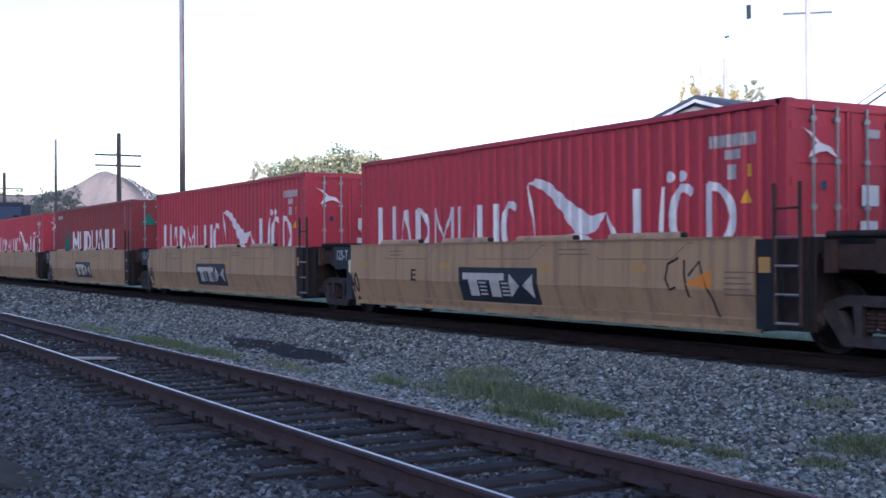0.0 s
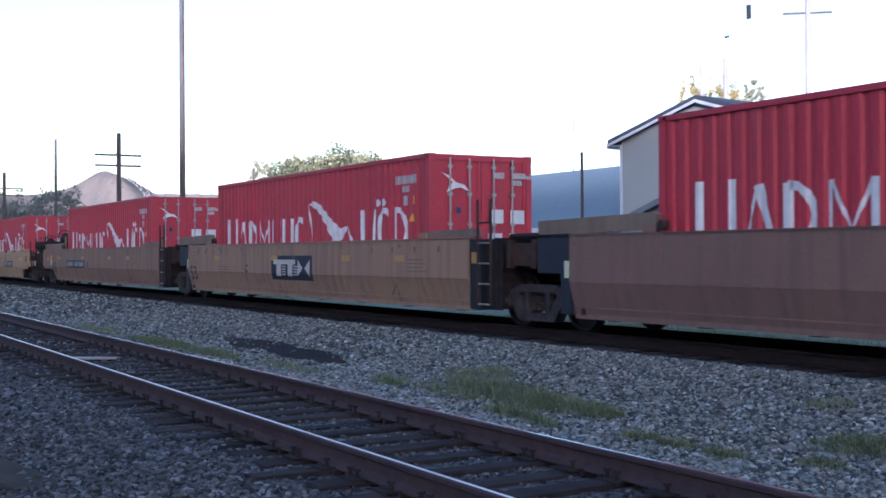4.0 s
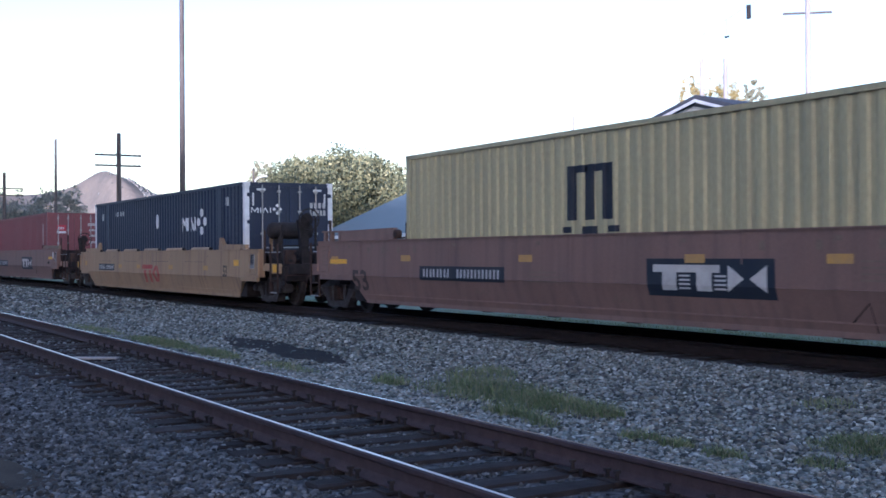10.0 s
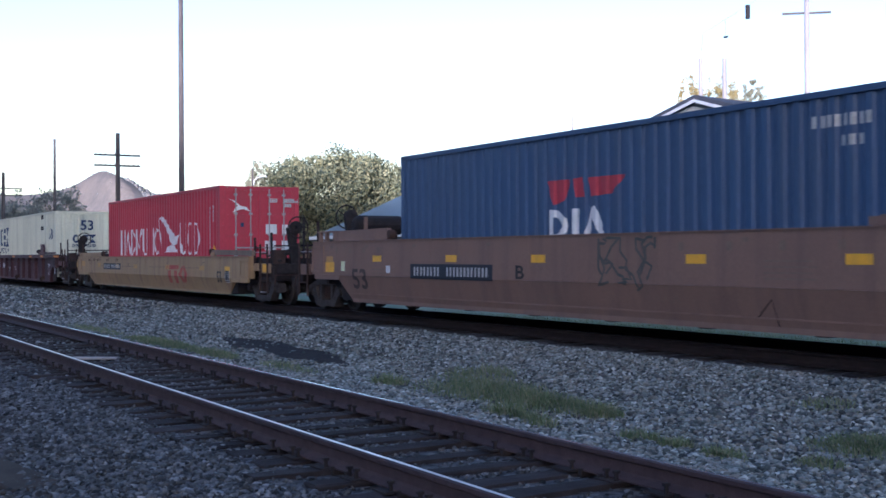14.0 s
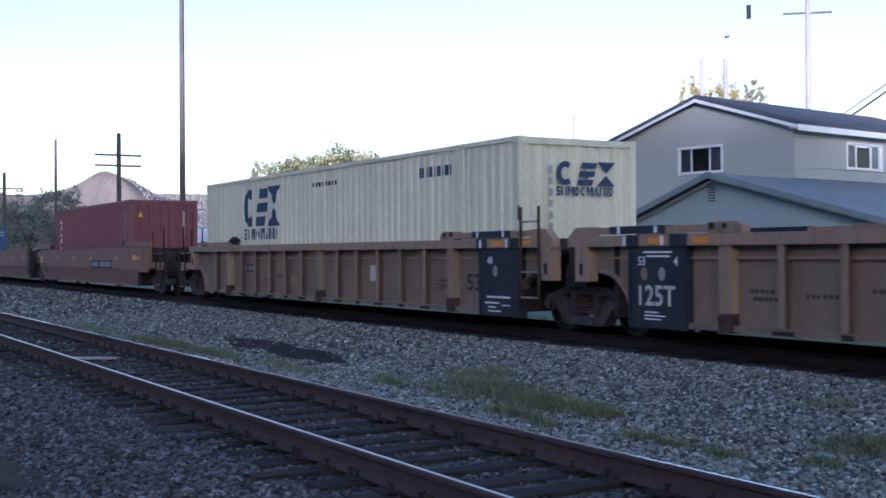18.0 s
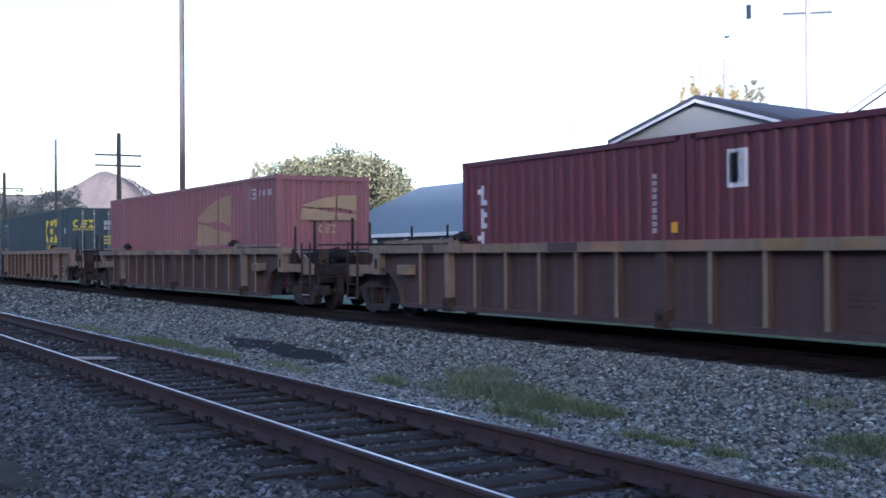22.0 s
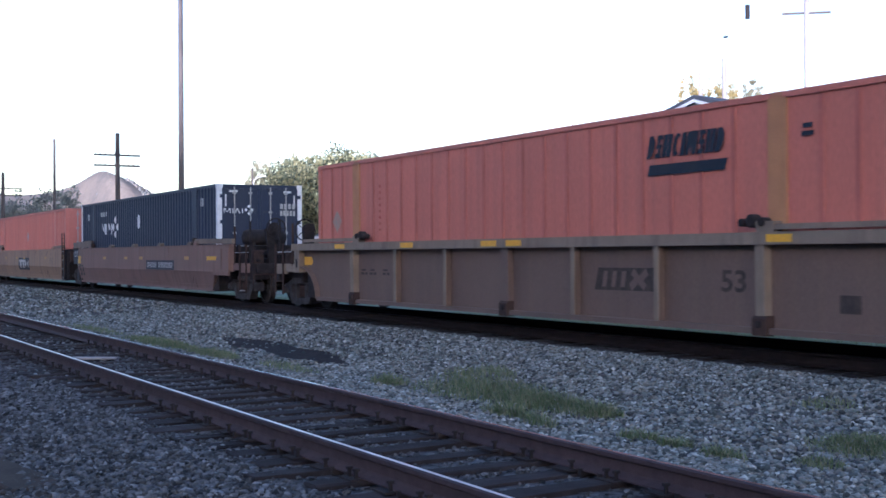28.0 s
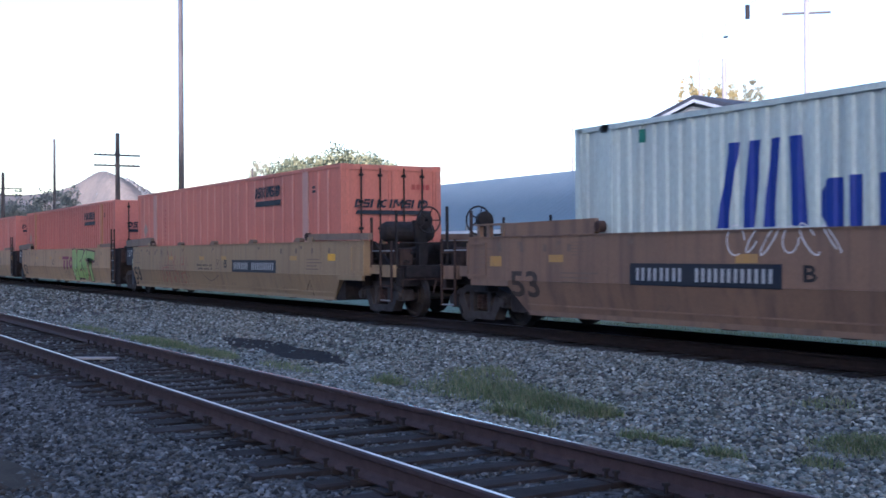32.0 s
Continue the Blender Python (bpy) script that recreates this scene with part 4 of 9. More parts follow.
def build_tree(x, y, height, spread, leaf, label, seed, clumps=150, leaves=26, leaf_size=0.16, base=None, trunk_r=0.22, crown_low=0.25, lumps=0):
    """A trunk with limbs and a crown of many small leaf clumps with gaps."""
    rng = np.random.default_rng(seed)
    z0 = bed_height(y) if base is None else base
    t = thing("tree", label, "tree", pose(x, y, z0 - 0.1), group="trees beyond the line")
    bm = tube(bmesh.new(), (0, 0, 0), (0.1, 0, height * 0.45), trunk_r, 10, trunk_r * 0.55)
    tips = []
    for i in range(11):
        a, u = 6.28 * i / 11 + rng.uniform(-0.3, 0.3), rng.uniform(0.25, 0.45)
        s = Vector((0.1 * u, 0, height * u))
        e = Vector((math.cos(a) * spread * rng.uniform(0.45, 0.8), math.sin(a) * spread * rng.uniform(0.45, 0.8), height * rng.uniform(0.5, 0.92)))
        tube(bm, s, e, trunk_r * 0.35, 6, trunk_r * 0.08)
        for k in range(3):
            q = s.lerp(e, rng.uniform(0.4, 0.9))
            e2 = q + Vector(rng.normal(0, 1, 3)) * spread * 0.22
            tube(bm, q, e2, trunk_r * 0.1, 5, trunk_r * 0.03)
            tips.append(e2)
        tips.append(e)
    part("trunk", bm, BARK, t)
    vs, fs = [], []
    zc, rz = height * (0.5 + crown_low / 2), height * (0.5 - crown_low / 2)
    k = 0
    # a broad crown is a crowd of rounded boughs with dark gaps between them
    boughs = []
    for i in range(lumps):
        d = rng.normal(0, 1, 3)
        d /= (np.abs(d) ** 2.5).sum() ** 0.4
        r = 0.84 - 0.36 * rng.uniform() ** 2.2
        boughs.append((np.array((d[0] * spread * r, d[1] * spread * r, zc + d[2] * rz * r)), rng.uniform(0.1, 0.19) * spread))
    for i in range(clumps):
        if boughs and i >= len(tips):
            c, r = boughs[i % lumps]
            d = rng.normal(0, 1, 3)
            d[2] = abs(d[2]) if rng.uniform() < 0.7 else d[2]
            c = c + d / np.linalg.norm(d) * r * rng.uniform(0.6, 1.0)
        elif i < len(tips):
            c = np.array(tips[i])
            out = math.sqrt((c[0] / spread) ** 2 + (c[1] / spread) ** 2 + ((c[2] - zc) / rz) ** 2)
            if out > 0.8:
                c = np.array((0, 0, zc)) + (c - (0, 0, zc)) * 0.8 / out
        else:
            d = rng.normal(0, 1, 3)
            d /= np.linalg.norm(d)
            r = rng.uniform(0.55, 1.0) ** 0.6 * (1 + 0.22 * math.sin(3 * math.atan2(d[1], d[0]) + seed) * abs(d[2]) * 0.6 + rng.uniform(-0.1, 0.05))
            c = np.array((d[0] * spread * r, d[1] * spread * r, zc + d[2] * rz * r))
        n = int(leaves * rng.uniform(0.5, 1.3))
        pts = c + np.clip(rng.normal(0, 1, (n, 3)), -1.4, 1.4) * min(spread * 0.085, 0.34)
        for q in pts:
            u, w = rng.normal(0, 1, 3), rng.normal(0, 1, 3)
            u /= np.linalg.norm(u)
            w -= u * (w @ u)
            w /= np.linalg.norm(w)
            s = leaf_size * rng.uniform(0.6, 1.3)
            vs += [q - u * s, q + w * s * 0.5, q + u * s, q - w * s * 0.5]
            fs.append((k, k + 1, k + 2, k + 3))
            k += 4
    part("crown", soup("crown", vs, fs, leaf), leaf, t)
    return t


build_tree(-72.0, 33.95, 8.95, 5.35, LEAF_DARK, "dense autumn tree with olive and russet leaves", 3, clumps=1900, leaves=44, leaf_size=0.12, crown_low=0.1, lumps=150)
build_tree(-136.0, 53.6, 13.7, 2.0, LEAF_PALE, "tall pale tree behind the dense tree", 4, clumps=260, leaves=26, leaf_size=0.16, crown_low=0.35)
build_tree(-125.0, 46.6, 9.1, 1.7, LEAF_SUN, "yellowing tree beside the street lamp", 17, clumps=200, leaves=26, leaf_size=0.15, trunk_r=0.15, crown_low=0.2)
build_tree(-125.0, 37.5, 7.1, 2.4, LEAF_SUN, "sunlit yellow-green tree among small houses", 27, clumps=320, leaves=28, leaf_size=0.14, trunk_r=0.15, crown_low=0.15, lumps=26)
build_tree(-130.0, 42.5, 5.9, 0.8, LEAF_GOLD, "small golden tree among the houses", 28, clumps=80, leaves=22, leaf_size=0.12, trunk_r=0.1, crown_low=0.2)
build_tree(-100.0, 29.1, 4.2, 1.9, LEAF_DARK, "dark shrub beside the line", 7, clumps=200, leaves=28, leaf_size=0.12, trunk_r=0.12, crown_low=0.1, lumps=18)
build_tree(-106.5, 22.6, 8.4, 2.6, LEAF_GREY, "half-bare shrubby tree round a mast", 5, clumps=170, leaves=24, leaf_size=0.15, trunk_r=0.15)
build_tree(-104, 20.0, 6.6, 2.6, LEAF_GREY, "half-bare shrubby tree by the track", 6, clumps=150, leaves=22, leaf_size=0.15, trunk_r=0.15)
build_tree(-112, 19.3, 7.6, 3.2, LEAF_GREY, "half-bare shrubby tree by the track", 16, clumps=190, leaves=24, leaf_size=0.16, trunk_r=0.15)
build_tree(-128, 20.2, 7.4, 4.0, LEAF_GREY, "half-bare shrubby tree by the track", 26, clumps=200, leaves=24, leaf_size=0.18, trunk_r=0.15)
build_tree(-72.5, 66.1, 16.3, 1.3, LEAF_GOLD, "tall narrow tree with golden leaves", 8, clumps=240, leaves=30, leaf_size=0.1, crown_low=0.6)
build_tree(-71.2, 68.3, 16.5, 1.9, LEAF_GOLD, "tall narrow tree with golden leaves", 9, clumps=300, leaves=30, leaf_size=0.1, crown_low=0.6)
build_tree(-69.9, 70.5, 16.5, 1.1, LEAF_PALE, "tall narrow tree with pale leaves", 10, clumps=200, leaves=30, leaf_size=0.1, crown_low=0.6)

# ---------------------------------------------------------------- hills


def hill_height(x, y):
    """A pointed hill and a low wooded ridge far down the line."""
    d = y - 182
    peak = 43 * math.exp(-((x + 712) / 90) ** 2 - ((-d / 13.5) ** 0.86 if d < 0 else (d / 54) ** 1.55))
    ridge = 51.4 * math.exp(-((x + 860) / 130) ** 2) * (0.97 + 0.03 * math.sin(y * 0.021 + 1))
    return peak + ridge + 1.1 * noise.noise(Vector((x * 0.02, y * 0.02, 0))) + 0.5 * noise.noise(Vector((x * 0.09, y * 0.09, 4)))


def smooth(me):
    me.polygons.foreach_set("use_smooth", np.ones(len(me.polygons), bool))
    return me


def build_hills():
    xs, ys = np.arange(-1150, -470, 10.0), np.arange(-260, 700, 5.0)
    verts = [(x, y, max(-6, hill_height(x, y) - 5)) for x in xs for y in ys]
    k = len(ys)
    faces = [(i * k + j, (i + 1) * k + j, (i + 1) * k + j + 1, i * k + j + 1) for i in range(len(xs) - 1) for j in range(k - 1)]
    thing("hill", "distant hill with bare and autumn woods in sunlight", "hill", kind="structure", data=soup("hill", verts, faces, HILL))
    rng = np.random.default_rng(12)
    vs, fs, k = [], [], 0
    for i in range(30000):
        x, y = rng.uniform(-890, -560), rng.uniform(50, 310)
        z = hill_height(x, y) - 5
        # the crest and its sunny flank are nearly bare; woods thicken downhill and on the far flank
        bare = min(1.0, max(0.0, (z - 14) / 14)) * (1.0 if y < 196 else 0.25)
        if bare > 0.5 and y < 196 and rng.uniform() < 0.86 or rng.uniform() < bare * 0.9:
            continue
        s = rng.uniform(0.5, 1.35) * (1.0 - 0.4 * bare)
        v = ICO_V * rng.uniform(0.45, 1.35, (12, 1)) * (s, s, s * 1.2) + (x, y, max(z, -1.0) + s * 0.3)
        vs.append(v)
        fs.append(ICO_F + k)
        k += 12
    thing("far_woods", "russet and grey autumn woods on the hill, paled for haze", "woods", kind="stuff", data=smooth(soup("far_woods", np.concatenate(vs), np.concatenate(fs), WOODS)))


build_hills()


def build_ridge_behind():
    """Added, unseen wooded ridge on the camera's side; keeps the low sun off the line."""
    bm = bmesh.new()
    pts = [(x, 69.9 + 0.8 * math.sin(x * 0.013) + 0.5 * math.sin(x * 0.041)) for x in range(-900, 1300, 20)]
    top = [bm.verts.new((x, -215, h)) for x, h in pts]
    low = [bm.verts.new((x, -140, -1)) for x, h in pts]
    back = [bm.verts.new((x, -330, -1)) for x, h in pts]
    for i in range(len(pts) - 1):
        bm.faces.new((low[i], low[i + 1], top[i + 1], top[i]))
        bm.faces.new((top[i], top[i + 1], back[i + 1], back[i]))
    thing("ridge", "unseen wooded ridge added on the near side to shade the line", "hill", kind="structure", data=mesh_of(bm, "ridge", HILL))


build_ridge_behind()

# ---------------------------------------------------------------- the train
TRACK_Y, RAIL_Z = 12.53, 0.32


def travelled(t):
    """Metres that the train has moved towards -x at t seconds."""
    return 15.646 * t + 0.090521 * t * t - 0.0018104 * t ** 3 + 0.00002685 * t ** 4


MOVERS, SPINNERS = [], []


def wheelset_mesh(r):
    bm = bmesh.new()
    for s in (-1, 1):
        prof = [(0.66, 0.09), (0.66, r - 0.07), (0.685, r - 0.06), (0.685, r + 0.025), (0.715, r + 0.025), (0.725, r), (0.815, r - 0.008), (0.815, r - 0.07), (0.76, r - 0.085),
                (0.74, 0.16), (0.79, 0.14), (0.79, 0.085)]
        lathe_y(bm, [(s * y, q) for y, q in prof], 26)
        for k in range(3):
            a = 2.1 * k
            box(bm, 0.2 * math.cos(a) - 0.03, 0.2 * math.cos(a) + 0.03, s * 0.76 - 0.012, s * 0.76 + 0.012, 0.2 * math.sin(a) - 0.03, 0.2 * math.sin(a) + 0.03)
    lathe_y(bm, [(-1.08, 0.07), (-0.8, 0.08), (0.8, 0.08), (1.08, 0.07)], 12)
    return mesh_of(bm, "wheelset", WHEEL)


def side_frame_mesh(half, z):
    """A cast truss frame: bowed top chord, two deep raking arms down to the spring seat, and axle boxes."""
    bm = bmesh.new()
    slab(bm, [(-half - 0.14, z - 0.08), (-half - 0.14, z + 0.13), (-half + 0.12, z + 0.2), (-0.5, z + 0.29), (0.5, z + 0.29), (half - 0.12, z + 0.2), (half + 0.14, z + 0.13),
              (half + 0.14, z - 0.08), (half - 0.02, z - 0.02), (half - 0.2, z + 0.08), (0.46, z + 0.16), (-0.46, z + 0.16), (-half + 0.2, z + 0.08), (-half + 0.02, z - 0.02)], -0.1, 0.1)
    for s in (-1, 1):
        slab(bm, [(s * (half - 0.3), z + 0.12), (s * (half - 0.1), z + 0.04), (s * 0.5, z - 0.33), (s * 0.3, z - 0.33)], -0.13, 0.08)
        slab(bm, [(s * 0.24, z + 0.17), (s * 0.36, z + 0.17), (s * 0.34, z - 0.22), (s * 0.24, z - 0.22)], -0.11, 0.09)
        box(bm, s * half - 0.12, s * half + 0.12, -0.14, 0.1, z - 0.1, z + 0.1)
        tube(bm, (s * half, -0.21, z), (s * half, -0.1, z), 0.085, 12)
    slab(bm, [(-0.5, z - 0.33), (0.5, z - 0.33), (0.42, z - 0.2), (-0.42, z - 0.2)], -0.13, 0.1)
    return mesh_of(bm, "side_frame", TRUCK_STEEL)


def spring_mesh(z):
    bm = lathe_y(bmesh.new(), [(q * 0.025 - 0.16, 0.075 if q % 2 else 0.055) for q in range(12)], 8)
    for v in bm.verts:
        v.co = (v.co.x, v.co.z, z + v.co.y)
    return mesh_of(bm, "spring", RUST)


TRUCK_PARTS = {}


def add_truck(unit, x, r, half):
    key = (r, half)
    if key not in TRUCK_PARTS:
        bm = boxes((-0.2, 0.2, -1.0, 1.0, r - 0.06, r + 0.2), (-0.16, 0.16, -0.3, 0.3, r + 0.2, r + 0.32))
        TRUCK_PARTS[key] = (mesh_of(bm, "bolster", GRIME), side_frame_mesh(half, r), spring_mesh(r), wheelset_mesh(r), mesh_of(boxes((-half + 0.45, -half + 0.6, -0.9, 0.9, r - 0.12, r + 0.02), (half - 0.6, half - 0.45, -0.9, 0.9, r - 0.12, r + 0.02)), "brake_beam", RUST))
    bolster, frame_me, springs, wheels, beam = TRUCK_PARTS[key]
    truck = part("truck", bolster, None, unit, "grimy two-axle freight truck", pose(x, 0, -0.03))
    for s in (-1, 1):
        part("side_frame", frame_me, None, truck, m=pose(0, s * 1.0, 0, 0, 0, 0 if s < 0 else 180))
        for q in (-0.17, 0.0, 0.17):
            part("spring", springs, None, truck, m=pose(q, s * 1.0, 0))
    part("brake_beam", beam, None, truck)
    for s in (-1, 1):
        w = part("wheelset", wheels, None, truck, "dark steel wheels on an axle", pose(s * half, 0, r))
        SPINNERS.append((w, s * half, r, unit))


def mark(parent, name, bm, material, x, z, y, label=""):
    """Paint on a flat side that faces -y: the outline bm, raised by a hair."""
    for v in bm.verts:
        v.co = (v.co.x + x, y, v.co.z + z)
    return part(name, bm, material, parent, label)


def rects(*r):
    bm = bmesh.new()
    for x0, z0, x1, z1 in r:
        bm.faces.new([bm.verts.new(p) for p in ((x0, 0, z0), (x1, 0, z0), (x1, 0, z1), (x0, 0, z1))])
    return bm


def poly(*outlines):
    bm = bmesh.new()
    for o in outlines:
        bm.faces.new([bm.verts.new((x, 0, z)) for x, z in o])
    return bm


def stroke(bm, pts, w):
    """A flat band along points in x and z; w: its half width, one or a pair that swells from start to end."""
    w0, w1 = w if isinstance(w, tuple) else (w, w)
    prev = None
    for i, (x, z) in enumerate(pts):
        a, b = pts[max(0, i - 1)], pts[min(len(pts) - 1, i + 1)]
        d = Vector((b[0] - a[0], b[1] - a[1])).normalized()
        k = w0 + (w1 - w0) * i / max(1, len(pts) - 1)
        q = [bm.verts.new((x - d.y * k, 0, z + d.x * k)), bm.verts.new((x + d.y * k, 0, z - d.x * k))]
        if prev:
            bm.faces.new((prev[0], prev[1], q[1], q[0]))
        prev = q


def plain_shapes(kinds, length, h, heavy=0.05, light=0.02, serif=0.0, gap=0.13, slant=0.0):
    """A row of plain shapes: 'i' bar, 'h' two bars, 'v' wedge, 'z' two bars and a slope, 'd' half round, 'u' cup, 'c' open ring, 'e' three bars, 'x' two triangles, '_' a space.
    heavy, light: half widths of the strokes."""
    wide = dict(i=0.35, h=0.95, v=0.9, z=1.15, d=0.8, u=0.9, c=0.85, e=0.65, x=0.95, _=0.4)
    unit = length / sum(wide[k] + gap for k in kinds)
    bm, x = bmesh.new(), 0.0
    for kind in kinds:
        w = wide[kind] * unit
        l, r, m = x + heavy, x + w - light, x + w / 2
        foot = []
        if kind == "i":
            stroke(bm, [(m, 0), (m, h)], heavy)
            foot = [m]
        elif kind in "hz":
            stroke(bm, [(l, 0), (l, h)], heavy if kind == "h" else light)
            stroke(bm, [(r - heavy + light, 0), (r - heavy + light, h)], heavy)
            foot = [l, r - heavy + light]
            if kind == "z":
                stroke(bm, [(l + light, h), (m, 0.25 * h), (r - heavy, h)], light * 1.5)
        elif kind == "v":
            stroke(bm, [(x + light, 0), (m - light, h)], light)
            stroke(bm, [(m - light, h), (x + w - heavy, 0)], heavy)
            foot = [x + light, x + w - heavy]
        elif kind == "d":
            stroke(bm, [(l, 0), (l, h)], heavy)
            n = 9
            stroke(bm, [(l + (w - heavy * 2) * math.sin(a), h / 2 - (h / 2 - light) * math.cos(a)) for a in np.linspace(0, math.pi, n)], heavy * 0.8)
        elif kind == "u":
            stroke(bm, [(l, h), (l, 0.3 * h)] + [(m - (m - l) * math.cos(a), 0.3 * h - (0.3 * h - light) * math.sin(a)) for a in np.linspace(0.3, math.pi, 8)] + [(r, h)], (heavy, light))
        elif kind == "c":
            stroke(bm, [(m + (w / 2 - heavy) * math.cos(a), h / 2 + (h / 2 - light) * math.sin(a)) for a in np.linspace(0.9, 5.4, 12)], heavy * 0.85)
        elif kind == "e":
            for z in (0.1, 0.5, 0.9):
                stroke(bm, [(x, z * h), (x + w, z * h)], min(heavy * 0.9, 0.1 * h))
            stroke(bm, [(l, 0.55 * h), (l, 0.86 * h)], heavy * 0.7)
            stroke(bm, [(x + w - heavy, 0.14 * h), (x + w - heavy, 0.45 * h)], heavy * 0.7)
        elif kind == "x":
            stroke(bm, [(x + heavy, h), (x + w - heavy, 0)], heavy)
            stroke(bm, [(x + light, 0), (m - heavy, h * 0.42)], light * 1.3)
            stroke(bm, [(m + heavy, h * 0.58), (x + w - light, h)], light * 1.3)
        if serif:
            for f in foot:
                stroke(bm, [(f - heavy - serif, 0.03 * h), (f + heavy + serif, 0.03 * h)], 0.025 * h)
        x += w + gap * unit
    for v in bm.verts:
        v.co.x += slant * v.co.z
    return bm


def text_bars(w, h, n, fill=0.78):
    """A line of unreadable small writing: n blocks."""
    return rects(*[(w * i / n, 0, w * (i + fill) / n, h) for i in range(n)])


def lathe_at(x, y, z, r, half):
    """A short round drum across the car."""
    bm = lathe_y(bmesh.new(), [(-half, r * 0.7), (-half * 0.8, r), (half * 0.8, r), (half, r * 0.7)], 12)
    for v in bm.verts:
        v.co += Vector((x, y, z))
    return bm


# ---- well cars
PALE_REFLECTOR = mat("pale_yellow_reflector", (0.6, 0.66, 0.36), 0.5, second=(0.6, 0.6, 0.6), scale=9, amount=0.6, bump=0.02)
WELL_GROUP = "well cars of the train"


def post(u, name, material, a, b, r=0.026, label=""):
    return part(name, tube(bmesh.new(), a, b, r, 6), material, u, label)


def end_gear(u, x, s, paint, wheel=True, z=1.0, barrel=False, top=1.55, ribbed=False):
    """Platform, steps, coupler and brake gear at a coupled end. x: the coupler's plane, s: +1 when the car's body lies towards +x."""
    X = lambda a: x + s * a
    bx = lambda a, b, y0, y1, z0, z1: (min(X(a), X(b)), max(X(a), X(b)), y0, y1, z0, z1)
    part("end_platform", boxes(bx(0.75, 2.4, -1.2, 1.2, z - 0.02, z + 0.04), bx(0.7, 0.8, -1.2, 1.2, z - 0.2, z + 0.04)), GRIME, u, "grimy steel end platform")
    part("end_sill", boxes(bx(0.82, 1.0, -1.28, 1.28, 0.62, z - 0.02), bx(1.0, 2.3, -1.1, -0.95, z - 0.3, z - 0.03), bx(1.0, 2.3, 0.95, 1.1, z - 0.3, z - 0.03)), GRIME, u, "dark end sill")
    for a, b, r in (((X(0.9), -1.05, z + 0.12), (X(2.4), -1.05, z + 0.16), 0.035), ((X(0.95), -0.9, z + 0.3), (X(2.35), -0.85, z + 0.24), 0.028), ((X(1.5), -1.1, z + 0.05), (X(1.5), -0.4, z + 0.4), 0.03)):
        part("pipe", tube(bmesh.new(), a, b, r, 6), GRIME, u)
    part("tool_box", soft_box(*bx(1.05, 1.4, -1.15, -0.85, z + 0.02, z + 0.4), 0.03, 1), RUST, u)
    part("draft_sill", boxes(bx(0.55, 2.4, -0.32, 0.32, 0.6, z - 0.03)), GRIME, u)
    for y in (-1, 1):
        part("end_beam", boxes(bx(1.0, 1.52, 1.3 * y - 0.05, 1.3 * y + 0.05, z - 0.2, z + 0.05)), paint, u)
        part("end_beam", boxes(bx(1.62, 2.42, 1.3 * y - 0.05, 1.3 * y + 0.05, z - 0.14, z + 0.05)), paint, u)
        part("bracket", slab(bmesh.new(), [(X(1.56), z + 0.04), (X(2.0), z + 0.04), (X(2.4), top - 0.1), (X(2.4), top), (X(2.3), top)], 1.1 * y - 0.03, 1.1 * y + 0.03), paint if ribbed else GRIME, u)
    if paint in (YELLOW, YELLOWER):
        mark(u, "reflector", rects((0, 0, 0.3, 0.2)), GOLD, min(X(1.1), X(1.4)), z - 0.17, -1.354)
    cp = box(bmesh.new(), *bx(0.1, 0.75, -0.11, 0.11, 0.72, 0.94))
    slab(cp, [(X(-0.12), 0.66), (X(0.2), 0.66), (X(0.2), 1.0), (X(-0.12), 1.0)], -0.16 if s > 0 else 0.02, -0.02 if s > 0 else 0.16)
    part("coupler", cp, RUST, u, "rusty knuckle coupler")
    hose = bmesh.new()
    pts = [(X(0.62), 0.34, 0.78), (X(0.4), 0.3, 0.52), (X(0.2), 0.22, 0.36), (X(0.0), 0.12, 0.3)]
    for a, b in zip(pts, pts[1:]):
        tube(hose, a, b, 0.028, 6)
    part("air_hose", hose, GRIME, u)
    part("uncoupling_lever", tube(tube(bmesh.new(), (X(0.66), -1.3, z - 0.24), (X(0.66), -0.2, z - 0.24), 0.016, 6), (X(0.66), -1.3, z - 0.24), (X(0.62), -1.34, z - 0.5), 0.016, 6), RUST, u)
    # two stiles and two rungs below the platform, grab posts above it
    for q in (1.02, 1.5):
        post(u, "stile", RUST, (X(q), -1.38, 0.3), (X(q), -1.38, z + 0.55))
    for zz in (0.32, 0.62, z + 0.3):
        post(u, "rung", RUNG if zz < 0.4 else RUST, (X(1.02), -1.38, zz), (X(1.5), -1.38, zz), 0.018)
    post(u, "grab_post", RUST, (X(2.0), -1.33, z), (X(2.0), -1.33, top + 0.5), 0.03)
    post(u, "grab_post", GRIME, (X(1.02), -1.26, z), (X(1.02), -1.26, top + 0.62), 0.03)
    post(u, "grab_post", GRIME, (X(0.86), 1.26, z), (X(0.86), 1.26, top + 0.5), 0.028)
    post(u, "grab_bar", GRIME, (X(0.86), -1.26, z + 0.5), (X(0.86), 1.26, z + 0.5), 0.02)
    post(u, "grab_bar", CHROME, (X(1.02), -1.32, z + 0.34), (X(2.0), -1.32, z + 0.34), 0.014)
    # valves, pipes and the low cross beam that fill the platform
    part("cross_beam", boxes(bx(2.0, 2.25, -1.05, 1.05, top - 0.26, top - 0.06), bx(2.05, 2.2, -0.9, -0.75, z, top - 0.2), bx(2.05, 2.2, 0.75, 0.9, z, top - 0.2)), GRIME, u)
